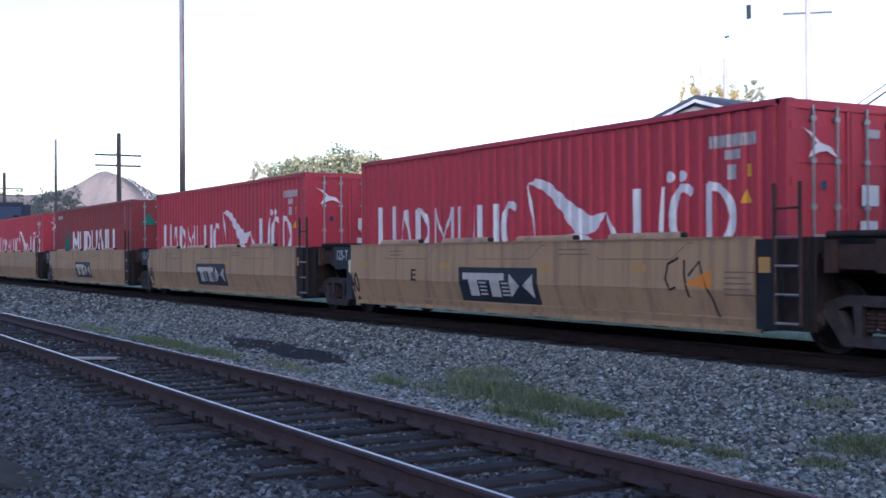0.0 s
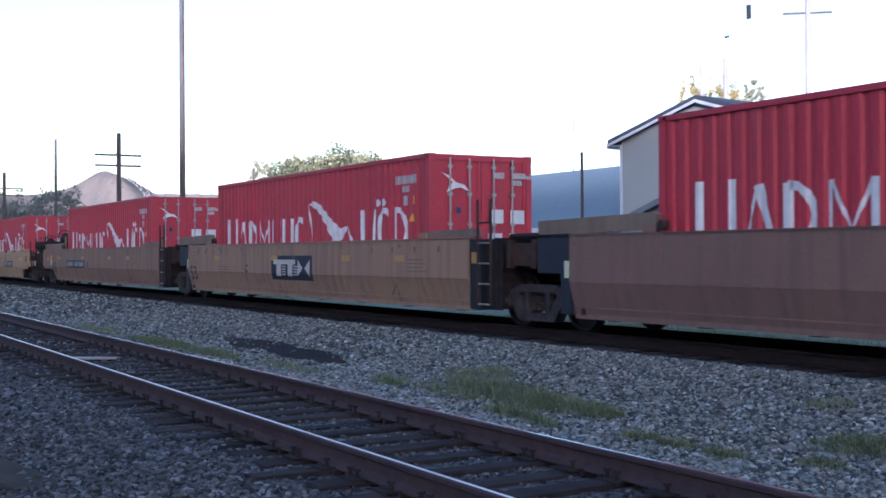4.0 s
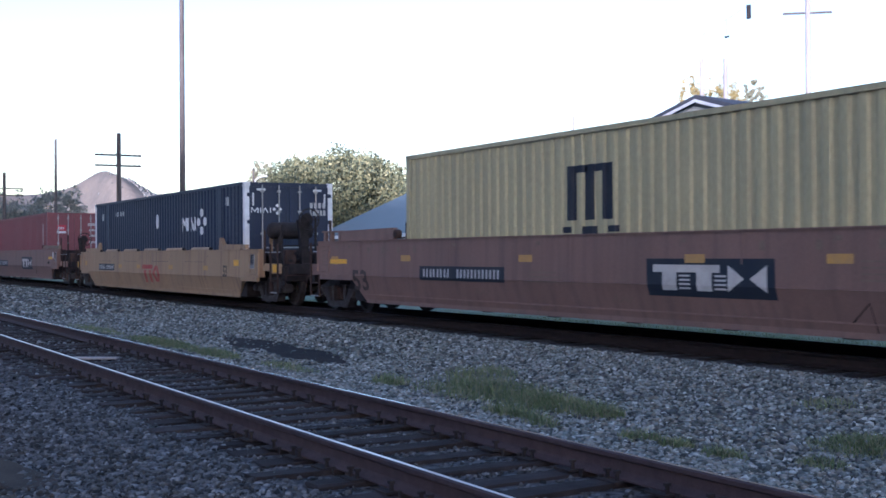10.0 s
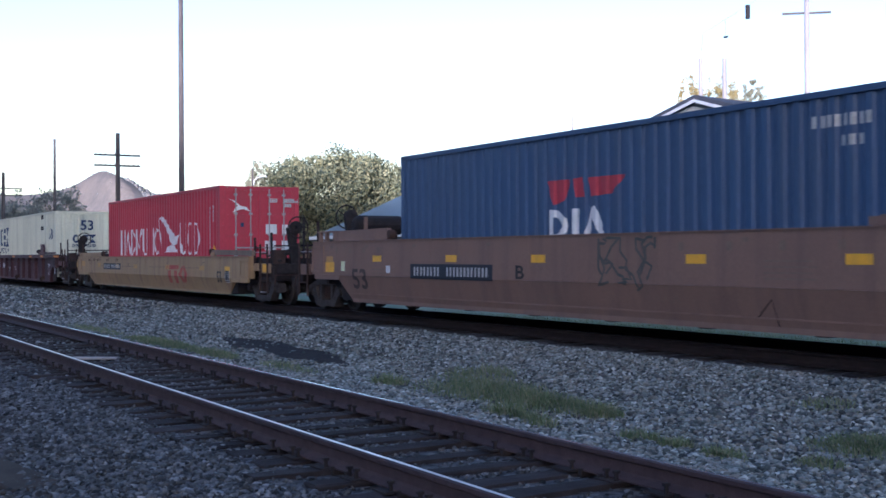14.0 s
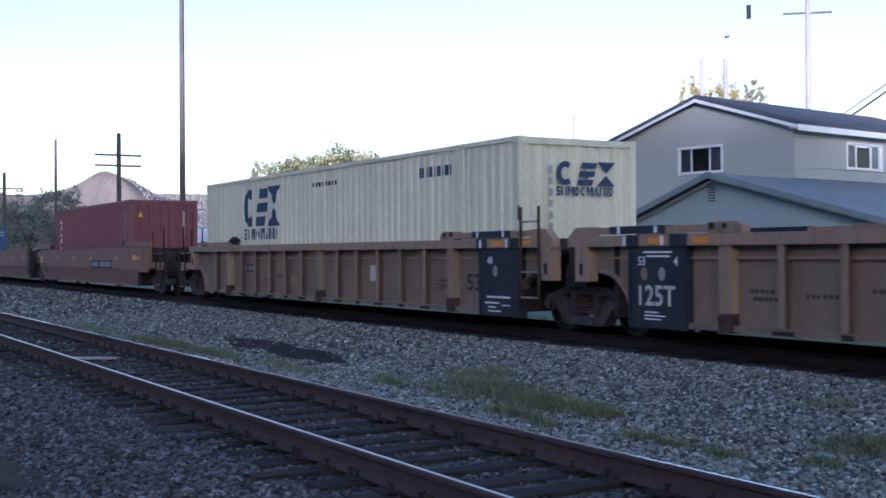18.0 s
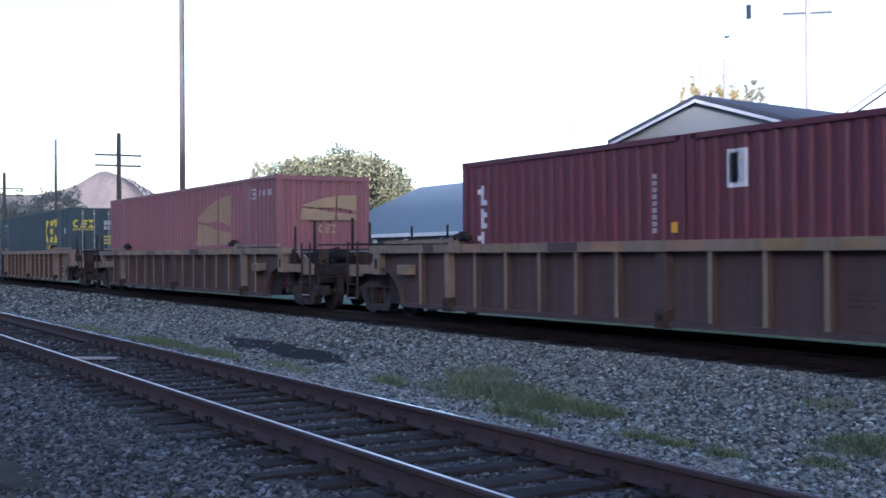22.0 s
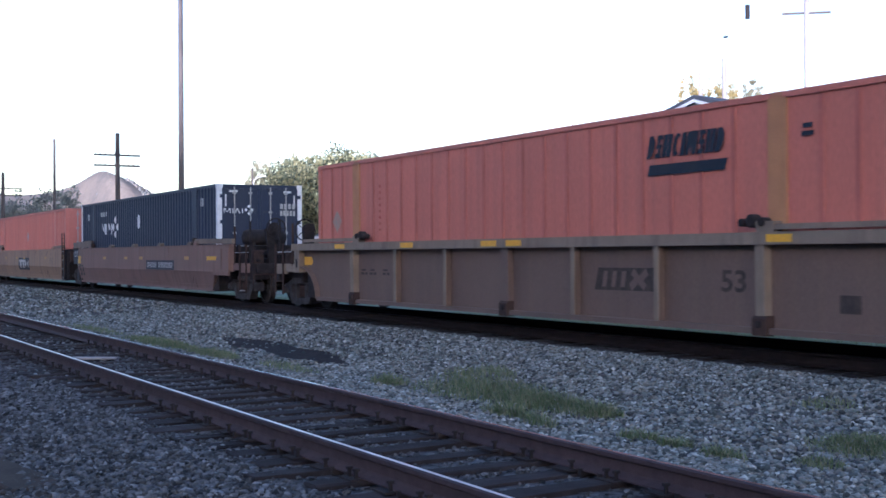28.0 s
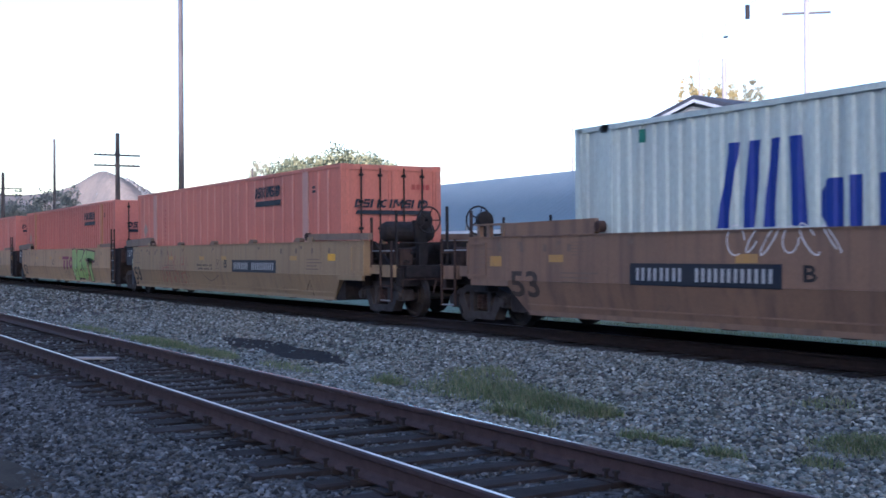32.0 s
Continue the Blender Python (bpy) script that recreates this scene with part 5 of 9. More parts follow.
    part("top_beam", boxes(bx(0.95, 2.1, 0.2, 0.36, top - 0.2, top - 0.08), bx(0.95, 1.1, 0.1, 0.5, z, top - 0.08)), paint if ribbed else GRIME, u)
    valve = soft_box(*bx(1.55, 1.9, -0.95, -0.6, z + 0.03, z + 0.34), 0.05)
    tube(valve, (X(1.72), -0.78, z + 0.3), (X(1.72), -0.3, z + 0.42), 0.05, 8)
    tube(valve, (X(1.2), -0.7, z + 0.12), (X(1.6), -0.7, z + 0.14), 0.06, 8)
    part("brake_valve", valve, GRIME, u, "dark air brake valve")
    part("brake_cylinder", tube(tube(bmesh.new(), (X(1.0), 0.55, z + 0.2), (X(1.7), 0.55, z + 0.2), 0.16, 12), (X(0.8), 0.55, z + 0.2), (X(1.0), 0.55, z + 0.2), 0.05, 8), GRIME, u)
    if wheel:
        bm = bmesh.new()
        wa = 0.8 if s < 0 else 2.05 if barrel else 1.12
        cx, cy, cz = X(wa), -0.62, top + (0.75 if barrel and paint is YELLOW else 0.36 if s > 0 and not barrel else 1.97 - top if s < 0 else 0.6)
        ring(bm, (cx, cy, cz), "x", 0.27, 0.018, 22, 6)
        for k in range(5):
            a = 1.2566 * k
            tube(bm, (cx, cy, cz), (cx, cy + 0.26 * math.cos(a), cz + 0.26 * math.sin(a)), 0.012, 5)
        part("brake_wheel", bm, wheel if wheel is not True else GRIME, u)
        bm = bmesh.new()
        lathe_y(bm, [(-0.09, 0.08), (-0.07, 0.15), (0.07, 0.17), (0.09, 0.09)], 14)
        for v in bm.verts:
            v.co = (X(wa + 0.2) + v.co.y, cy + v.co.x, cz + v.co.z)
        tube(bm, (X(wa + 0.29), cy, cz), (cx, cy, cz), 0.03, 8)
        slab_x(bm, [(cy - 0.2, cz), (cy + 0.12, cz), (cy + 0.05, cz - 0.5), (cy - 0.12, cz - 0.5)], min(X(wa + 0.24), X(wa + 0.36)), max(X(wa + 0.24), X(wa + 0.36)))
        part("brake_housing", bm, wheel if wheel is not True else GRIME, u, "hand brake housing")
        part("brake_stand", boxes(bx(wa + 0.24, wa + 0.38, cy - 0.1, cy + 0.1, z, cz - 0.4)), GRIME, u)
    if barrel:
        tank, high = (3.45, 0.92) if s > 0 else (2.3, 0.9) if paint is YELLOW else (1.95, 0.75)
        bm = bmesh.new()
        lathe_y(bm, [(-0.62, 0.1), (-0.58, 0.18), (-0.5, 0.22), (0.5, 0.22), (0.58, 0.18), (0.62, 0.1)], 16)
        for v in bm.verts:
            v.co = (X(tank) + v.co.x, -0.5 + v.co.y, z + high + v.co.z)
        for y in (-0.85, -0.15):
            box(bm, *bx(tank - 0.17, tank + 0.17, y - 0.04, y + 0.04, z - 0.4 if s > 0 else z, z + high - 0.12))
        part("air_reservoir", bm, GRIME, u, "grimy barrel-shaped air tank")
        part("tank_strap", boxes(bx(tank + 0.22, tank + 0.26, -0.98, -0.9, z - 0.4 if s > 0 else z, z + high + 0.18)), paint, u)
    part("brake_pipe", tube(tube(bmesh.new(), (X(0.6), 0.5, z - 0.25), (X(2.3), 0.5, z - 0.25), 0.03, 6), (X(0.6), 0.5, z - 0.25), (X(0.6), 0.3, z - 0.25), 0.03, 6), RUST, u)
    part("bulkhead", boxes(bx(2.42, 2.52, -1.3, 1.3, 0.6, top - 0.04)), GRIME, u, "dark grimy bulkhead")


def joint_gear(u, x, s, paint, top, ribbed, text):
    """Ladder and navy panel at an articulated joint. x: the shared truck's centre, s: +1 when the body lies towards +x."""
    X = lambda a: x + s * a
    bx = lambda a, b, y0, y1, z0, z1: (min(X(a), X(b)), max(X(a), X(b)), y0, y1, z0, z1)
    part("joint_beam", boxes(bx(-0.1, 2.2, -0.45, 0.45, 0.78, 1.15), bx(0.3, 1.7, -0.9, 0.9, 1.0, 1.2)), GRIME, u, "grimy articulation casting")
    part("bulkhead", boxes(bx(1.2, 1.3, -1.36, 1.36, 0.3, top)), GRIME, u)
    if s > 0:
        if not ribbed:
            for y in (-1, 1):
                part("end_panel", boxes((x + 0.12, x + 1.08, y * 1.38 - 0.05, y * 1.38 + 0.05, 0.95, top - 0.02), (x + 0.76, x + 1.02, y * 1.38 - 0.05, y * 1.38 + 0.05, 0.3, 0.95)), NAVY, u, "dark navy end panel")
            if text:
                if text != "faded":
                    bm, w = lettering(text, 0.22)
                    for v in bm.verts:
                        v.co.x *= 0.56 / w
                    mark(u, "lettering", bm, NUMBERS, x + 0.27, top - 0.31, -1.434)
                mark(u, "reflector", rects((0, 0, 0.14, 0.27)), PALE_REFLECTOR, x + 0.86, 0.88, -1.434)
    else:
        if not ribbed:
            for y in (-1, 1):
                part("end_panel", boxes((x - 2.0, x - 1.62, y * 1.39 - 0.05, y * 1.39 + 0.05, 0.28, top - 0.02)), PANEL_BLACK, u, "near-black navy end panel")
                part("end_plate", boxes((x - 1.62, x - 1.1, y * 1.325 - 0.015, y * 1.325 + 0.015, 0.28, top - 0.02)), GRIME, u)
            mark(u, "reflector", rects((0, 0, 0.2, 0.2)), FADED_GOLD, x - 1.95, top - 0.45, -1.444)
        l0, l1 = (x - 1.08, x - 0.56) if ribbed else (x - 1.6, x - 1.18)
        for q in (l0, l1):
            post(u, "stile", RUST, (q, -1.52, 0.5 if ribbed else 0.36), (q, -1.52, top + (0.52 if ribbed else 0.68)))
        for k in range(4 if ribbed else 5):
            z = (0.54 + 0.42 * k) if ribbed else 0.38 + 0.36 * k
            post(u, "rung", RUNG if k < 4 else RUST, (l0, -1.52, z), (l1, -1.52, z), 0.018)
        if ribbed:
            post(u, "stile", RUST, (l0 - 0.1, -1.5, top + 0.3), (l0 - 0.1, -1.5, top + 0.56), 0.014)
            for y in (-1, 1):
                part("bellows", soft_box(x - 0.16, x + 0.42, y * 1.12 - 0.14, y * 1.12 + 0.14, 0.95, top - 0.02, 0.12, 3), RUST, u, "dusty rubber bellows over the joint")
                part("bellows_plate", boxes((x - 0.14, x + 0.4, y * 1.27 - 0.01, y * 1.27 + 0.01, 0.74, 1.08)), GRIME, u)
        if not ribbed:
            for y in (-1, 1):
                part("joint_post", boxes((x - 0.97, x - 0.85, y * 1.28 - 0.06, y * 1.28 + 0.06, 1.02, top - 0.04)), RUST, u)
                part("joint_post", boxes((x - 0.2, x - 0.06, y * 1.28 - 0.06, y * 1.28 + 0.06, 1.02, top - 0.04)), RUST, u)
                part("joint_plate", boxes((x - 0.85, x - 0.2, y * 1.2 - 0.03, y * 1.2 + 0.03, 1.06, top - 0.1)), RUST, u)
            part("hose_guard", soft_box(x - 1.1, x - 0.3, -1.2, -0.4, top - 0.02, top + 0.07, 0.03, 1), GRIME, u)
    part("support_plate", boxes(bx(0.0, 1.5, -1.15, 1.15, top - 0.28, top - 0.2)), GRIME, u)


def end_rim(u, x0, x1, s, z0, z1, paint):
    """The raised border of the plate at a coupled end of the side."""
    y0, y1 = sorted((s * 1.45, s * 1.487))
    t = 0.035
    part("end_rim", boxes((x0, x1, y0, y1, z0, z0 + t), (x0, x1, y0, y1, z1 - t, z1), (x0, x0 + t, y0, y1, z0 + t, z1 - t), (x1 - t, x1, y0, y1, z0 + t, z1 - t)), paint, u)


def ribbed_joint_end(u, e, d, s, top, bot, paint, text):
    """The side of a ribbed car over a shared truck: navy data panel, raised guide beam with its hinge block, and slotted end post."""
    # distances from the joint: end post, data panel, guide beam, hinge block, white ticks
    post_at, panel, beam, block, ticks = ((0.4, 0.72), (1.73, 2.86), (0.35, 3.4), (3.36, 4.0), (1.47, 2.3)) if d > 0 else ((0.25, 0.52), (1.25, 2.42), (0.55, 3.3), (3.28, 3.8), (1.66, 2.49))
    y = s * 1.4
    lo, hi = sorted((s * 1.36, s * 1.49))

    def span(a, b, y0, y1, z0, z1):
        return (min(e + d * a, e + d * b), max(e + d * a, e + d * b), min(y0, y1), max(y0, y1), z0, z1)
    part("guide_beam", boxes(span(*beam, lo, hi, top + 0.022, top + 0.125)), paint, u, "dusty raised guide beam")
    part("navy_sleeve", boxes(span(ticks[0] - 0.22, ticks[1] + 0.2, lo - 0.006, hi + 0.006, top + 0.02, top + 0.135)), NAVY, u)
    part("hinge_block", slab(bmesh.new(), [(e + d * block[0], top + 0.004), (e + d * block[1], top + 0.004), (e + d * block[1], top + 0.1), (e + d * (block[1] - 0.14), top + 0.16), (e + d * block[0], top + 0.15)], lo - 0.012, hi + 0.012), RIBMID, u)
    for q, r in ((0.1, 0.045), (0.34, 0.035)):
        part("hinge_pin", lathe_at(e + d * (block[0] + q), s * 1.5, top + 0.1, r, 0.04), GRIME, u)
    part("shoulder", slab(bmesh.new(), [(e + d * 0.2, top - 0.16), (e + d * 0.85, top - 0.16), (e + d * 0.85, top + 0.14), (e + d * 0.42, top + 0.14), (e + d * 0.2, top - 0.02)], lo - 0.004, hi + 0.004), paint, u)
    part("end_post", boxes(span(*post_at, y - 0.1, y + 0.1, bot + 0.58, top - 0.162)), paint, u)
    part("post_slot", soft_box(*span(post_at[0] + 0.11, post_at[0] + 0.19, s * 1.5 - 0.006, s * 1.5 + 0.006, bot + 0.68, bot + 0.86), 0.004, 1), GRIME, u)
    part("navy_panel", boxes(span(*panel, y - 0.075, y + 0.075, bot - 0.06, top - 0.17)), NAVY, u, "dark navy data panel")
    for q in (panel[0] - 0.05, panel[1]):
        part("panel_rim", boxes(span(q, q + 0.05, y - 0.09, y + 0.09, bot - 0.07, top - 0.165)), NAVY, u)
    for q, r in ((panel[0] - 0.08, panel[0] + 0.2), (panel[1] - 0.25, panel[1] + 0.1)):
        part("chord_patch", boxes(span(q, r, s * 1.5 - 0.012, s * 1.5 + 0.012, top - 0.165, top + 0.005)), NAVY, u)
    if s > 0:
        return
    for q in ticks:
        mark(u, "white_tick", rects((-0.035, 0, 0.035, 0.1)), WHITE, e + d * q, top + 0.028, lo - 0.009)
        mark(u, "white_tick", rects((-0.035, 0, 0.035, 0.14)), WHITE, e + d * (q - 0.12) if d < 0 else e + q + 0.15, top - 0.155, -1.514)
    mark(u, "reflector", rects((0, 0, 0.36, 0.09)), ORANGE_MARK, e + (panel[0] + 0.42 if d > 0 else -panel[1] + 0.4), top - 0.13, -1.503)
    if d < 0:
        mark(u, "reflector", rects((0, 0, 0.4, 0.09)), ORANGE_MARK, e - panel[0] + 0.02, top - 0.13, -1.503)
    else:
        mark(u, "reflector", rects((0, 0, 0.34, 0.09)), ORANGE_MARK, e + panel[1] + 0.2, top - 0.13, -1.503)
    p0 = min(e + d * panel[0], e + d * panel[1])
    for text_part, q in (("53", 0.16), ("4", 0.93)) if d > 0 else (("48", 0.22),):
        bm, w = lettering(text_part, 0.13)
        mark(u, "lettering", bm, WHITE, p0 + q, bot + 0.84, -1.479)
    for q in ((0.3, 0.68) if d > 0 else (0.48,)):
        disc = bmesh.new()
        disc.faces.new([disc.verts.new((0.075 * math.cos(a), 0, 0.1 * math.sin(a))) for a in np.linspace(0, 2 * math.pi, 14, endpoint=False)])
        mark(u, "round_emblem", disc, CHROME if q > 0.4 else DUSTY, p0 + q, bot + 0.72, -1.479)
    if d > 0:
        if text:
            bm, w = lettering(text, 0.3)
            for v in bm.verts:
                v.co.x *= 0.78 / w
            mark(u, "lettering", bm, FADED_WHITE, p0 + 0.18, bot + 0.26, -1.479)
        mark(u, "small_writing", rects((0.28, 1.02, 0.9, 1.045), (0.35, 0.96, 0.85, 0.985), (0.3, 0.16, 0.6, 0.18), (0.3, 0.11, 0.75, 0.13), (0.3, 0.06, 0.65, 0.08)), WHITE, p0, bot, -1.479)
    else:
        mark(u, "small_writing", rects((0.2, 0.27, 0.95, 0.305), (0.14, 0.17, 0.6, 0.2), (0.68, 0.14, 0.95, 0.16), (0.25, 0.1, 0.5, 0.125), (0.25, 0.03, 0.65, 0.055)), WHITE, p0, bot - 0.02, -1.479)


def well_unit(a, b, ea, eb, style, paint, top=1.55, bot=0.25, rail_paint=None, label="", gear=(True, False), guides=True, joint_text="", pitch=1.0, lip=False, shift=0.0, lead=2.1, rib_paint=None, flange_half=0.036, board=(1.2, 3.68, 0.24)):
    """A well car body between two reference planes a and b (metres along the train); ea, eb: 'E' coupled end, 'T' shared truck."""
    c = (a + b) / 2
    u = thing("well_car", label, "freight car", pose(c, TRACK_Y, RAIL_Z), WELL_GROUP)
    MOVERS.append((u, c))
    xa, xb = a - c, b - c
    rail_paint = rail_paint or paint
    if style == "smooth":
        A = xa + (lead if ea == "E" else 1.25)
        B = xb - (2.1 if eb == "E" else 1.8)
        ca0, ca1 = (xa + 3.25, xa + 3.85) if ea == "E" else (A, A)
        cb0, cb1 = (B - 1.15, B - 1.75) if eb == "E" else (B, B)
        crease = bot + (top - bot) * 0.44
        for s in (-1, 1):
            bm = bmesh.new()
            yo, yi, yb = s * 1.47, s * 1.32, s * 1.32
            for (p, q, y0), (r, t, y1) in ((((A, top), (B, top), s * 1.455), ((A, crease), (B, crease), yo)), (((ca0, crease - 0.004), (cb0, crease - 0.004), yo), ((ca1, bot), (cb1, bot), yb))):
                f = [bm.verts.new((p[0], y0, p[1])), bm.verts.new((q[0], y0, q[1])), bm.verts.new((t[0], y1, t[1])), bm.verts.new((r[0], y1, r[1]))]
                g = [bm.verts.new((v.co.x, yi - s * 0.03, v.co.z)) for v in f]
                bm.faces.new(f)
                bm.faces.new(g[::-1])
                for i in range(4):
                    j = (i + 1) % 4
                    bm.faces.new((f[i], g[i], g[j], f[j]))
            part("side_sheet", bm, paint, u)
            for e0, e1, typ in ((A + 0.1, xa + 3.4, ea), (B - 1.3, B - 0.1, eb)):
                if typ == "E":
                    part("lower_lip", boxes((e0, e1, min(s * 1.4, s * 1.466), max(s * 1.4, s * 1.466), crease - 0.11, crease - 0.002)), paint, u)
            part("top_flange", boxes((A, B, min(s * 1.33, s * 1.475), max(s * 1.33, s * 1.475), top, top + 0.022)), rail_paint, u)
            part("bottom_sill", boxes((ca1, cb1, min(s * 1.28, s * 1.338), max(s * 1.28, s * 1.338), bot - 0.01, bot + 0.07)), paint, u)
            part("weld_seam", boxes((ca1, cb1, s * 1.366 - 0.006, s * 1.366 + 0.006, bot + 0.16, bot + 0.185), *[(x - 0.012, x + 0.012, s * 1.462 - 0.006, s * 1.462 + 0.006, crease, top) for x in np.linspace(A + 2.2, B - 2.2, 5)]), paint, u)
            if ea == "E":
                end_rim(u, A - 0.01, A + 0.62, s, crease + 0.05, top - 0.08, paint)
            if eb == "E":
                end_rim(u, B - 0.62, B + 0.01, s, crease + 0.05, top - 0.08, paint)
            for e, d, typ in ((xa, 1, ea), (xb, -1, eb)):
                if typ == "E":
                    part("wheel_shield", boxes((min(e + d * 3.3, e + d * 4.6), max(e + d * 3.3, e + d * 4.6), min(s * 1.3, s * 1.325), max(s * 1.3, s * 1.325), bot + 0.02, crease)), GRIME, u)
            if guides:
                for g0, g1 in ((A - 0.2, A + 2.6), (B + 0.2, B - 2.9)):
                    d = 1 if g1 > g0 else -1
                    lo, hi = sorted((s * 1.36, s * 1.46))
                    if d > 0 and ea == "T":
                        g0, g1 = A - 0.85, A + 2.05
                        part("guide_plate", slab(bmesh.new(), [(g0, top + 0.03), (g1, top + 0.06), (g1 + 0.04, top + 0.28), (g1 - 0.06, top + 0.31), (g0, top + 0.25)], lo, hi), RIBTAN, u, "dusty hinged guide plate")
                        part("guide_roller", lathe_at(g1 + 0.14, s * 1.42, top + 0.12, 0.075, 0.07), RUST, u)
                    elif d > 0:
                        g0, g1, hb = A + board[0], A + board[1], board[2]
                        part("guide_plate", slab(bmesh.new(), [(g0, top + 0.025), (g1, top + 0.025), (g1 + 0.03, top + hb - 0.04), (g1, top + hb + 0.02), (g0, top + hb)], lo, hi), rail_paint, u, "dusty upright guide board")
                        part("guide_cap", boxes((A + board[0] / 6, g0, min(s * 1.2, s * 1.45), max(s * 1.2, s * 1.45), top + hb - 0.02, top + hb + 0.01)), rail_paint, u)
                        for q in (0.23, 0.5, 0.87):
                            part("guide_post", boxes((A + q * board[0], A + q * board[0] + 0.09, s * 1.4 - 0.04, s * 1.4 + 0.04, top + 0.022, top + hb - 0.02)), rail_paint, u)
                        part("guide_roller", lathe_at(g1 + 0.12, s * 1.42, top + 0.13, 0.09, 0.07), RUST, u)
                    elif eb == "T":
                        g1 = B - 1.75
                        part("guide_plate", slab(bmesh.new(), [(g0 + 0.1, top + 0.03), (g1, top + 0.04), (g1 + 0.1, top + 0.15), (g0 + 0.1, top + 0.18)], lo, hi), RIBTAN, u, "dusty hinged guide plate")
                    else:
                        part("guide_plate", slab(bmesh.new(), [(g0, top + 0.03), (g1, top + 0.06), (g1, top + 0.19), (g1 - d * 0.3, top + 0.2), (g0, top + 0.17)], lo, hi), RIBTAN, u, "dusty hinged guide plate")
                        part("guide_roller", lathe_at(g1 + d * 0.1, s * 1.42, top + 0.14, 0.09, 0.07), RUST, u)
                    part("hinge_block", boxes((min(g1 - d * 0.25, g1 + d * 0.05), max(g1 - d * 0.25, g1 + d * 0.05), s * 1.44 - 0.04, s * 1.44 + 0.04, top + 0.024, top + 0.13)), rail_paint, u)
            elif style:
                for x in np.linspace(A + 2.2, B - 2.2, round((B - A - 4.4) / 2.4) + 1):
                    bm = bmesh.new()
                    slab_x(bm, [(s * (1.46 - 0.07 * (1 - math.cos(q))), top + 0.02 + 0.085 * math.sin(q)) for q in np.linspace(0, math.pi, 7)], x - 0.8, x + 0.8)
                    part("hinged_guide", bm, rail_paint, u)
                    part("guide_cap", lathe_at(x + 0.83, s * 1.4, top + 0.06, 0.04, 0.05), GRIME, u)
                for g0, g1, typ in ((A + 0.9, A + 2.6, ea), (B - 0.95, B - 2.6, eb)) if paint is YELLOW else ((A - 0.1, A + 1.55, ea), (B + 0.1, B - 1.55, eb)):
                    if typ == "E":
                        d = 1 if g1 > g0 else -1
                        lo, hi = sorted((s * 1.36, s * 1.46))
                        part("guide_plate", slab(bmesh.new(), [(g0, top + 0.03), (g1, top + 0.05), (g1, top + 0.17), (g0, top + 0.15)], lo, hi), rail_paint, u)
                        part("guide_bracket", slab(bmesh.new(), [(g1 + d * 0.03, top + 0.02), (g1 + d * 0.4, top + 0.02), (g1 + d * 0.36, top + 0.34), (g1 + d * 0.28, top + 0.36), (g1 + d * 0.06, top + 0.16)], s * 1.41 - 0.05, s * 1.41 + 0.05), rail_paint, u)
        if ea == "E" and paint is not YELLOWER:
            mark(u, "reflector", rects((0, 0, 0.36, 0.18)), FADED_GOLD, A + 0.75, top - 0.5, -1.469)
        if eb == "E":
            mark(u, "reflector", rects((0, 0, 0.8, 0.11)) if paint is BROWN else rects((0, 0, 0.4, 0.16)), GOLD, B - 1.82, top - 0.42, -1.469)
    else:
        A = xa + (2.4 if ea == "E" else 0.4)
        B = xb - (2.4 if eb == "E" else 0.4)
        for s in (-1, 1):
            ys, yo = s * 1.34, s * 1.46
            lo, hi = sorted((ys, ys - s * 0.05))
            def arch(end, d, typ):
                x_low = 3.6 if typ == "E" else 1.7 if d > 0 else 1.35
                base = end
                pts = []
                for i in range(7):
                    q = i / 6 * math.pi / 2
                    pts.append((base + d * (x_low - (0.95 if typ == "E" else 0.75) * (1 - math.cos(q))), bot + 0.72 * math.sin(q)))
                return pts
            left = arch(xa, 1, ea)
            right = arch(xb, -1, eb)
            outline = [(A, top - 0.1), (A, left[-1][1])] + left[::-1] + right + [(B, right[-1][1]), (B, top - 0.1)]
            bm = slab(bmesh.new(), outline, lo, hi)
            part("side_sheet", bm, paint, u)
            for pts in (left, right):
                rim = pts + [(x, z + 0.035) for x, z in pts[::-1]]
                part("arch_rim", slab(bmesh.new(), rim, min(ys - s * 0.06, yo), max(ys - s * 0.06, yo)), paint, u)
            part("top_chord", boxes((A - 0.1, B + 0.1, min(s * 1.3, s * 1.5), max(s * 1.3, s * 1.5), top - 0.16, top)), rail_paint, u)
            part("bottom_sill", boxes((left[0][0], right[0][0], min(s * 1.3, s * 1.44), max(s * 1.3, s * 1.44), bot - 0.03, bot + 0.05)), paint, u)
            for e, d, typ in ((xa, 1, ea), (xb, -1, eb)):
                if typ == "E":
                    part("wheel_shield", boxes((min(e + d * 2.9, e + d * 3.6), max(e + d * 2.9, e + d * 3.6), min(s * 1.3, s * 1.33), max(s * 1.3, s * 1.33), bot + 0.02, bot + 0.75)), GRIME, u)
            P0, P1 = left[0][0] + 0.35, right[0][0] - 0.35
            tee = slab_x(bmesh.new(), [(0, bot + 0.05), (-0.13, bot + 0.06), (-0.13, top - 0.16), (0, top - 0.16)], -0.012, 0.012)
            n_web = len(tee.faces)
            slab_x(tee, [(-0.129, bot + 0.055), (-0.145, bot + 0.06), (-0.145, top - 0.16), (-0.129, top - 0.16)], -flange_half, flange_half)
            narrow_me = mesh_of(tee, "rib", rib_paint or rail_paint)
            # Webs take a darker paint, which puts the shade beside each flange into colour.
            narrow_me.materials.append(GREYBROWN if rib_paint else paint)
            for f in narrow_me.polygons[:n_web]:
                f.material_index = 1
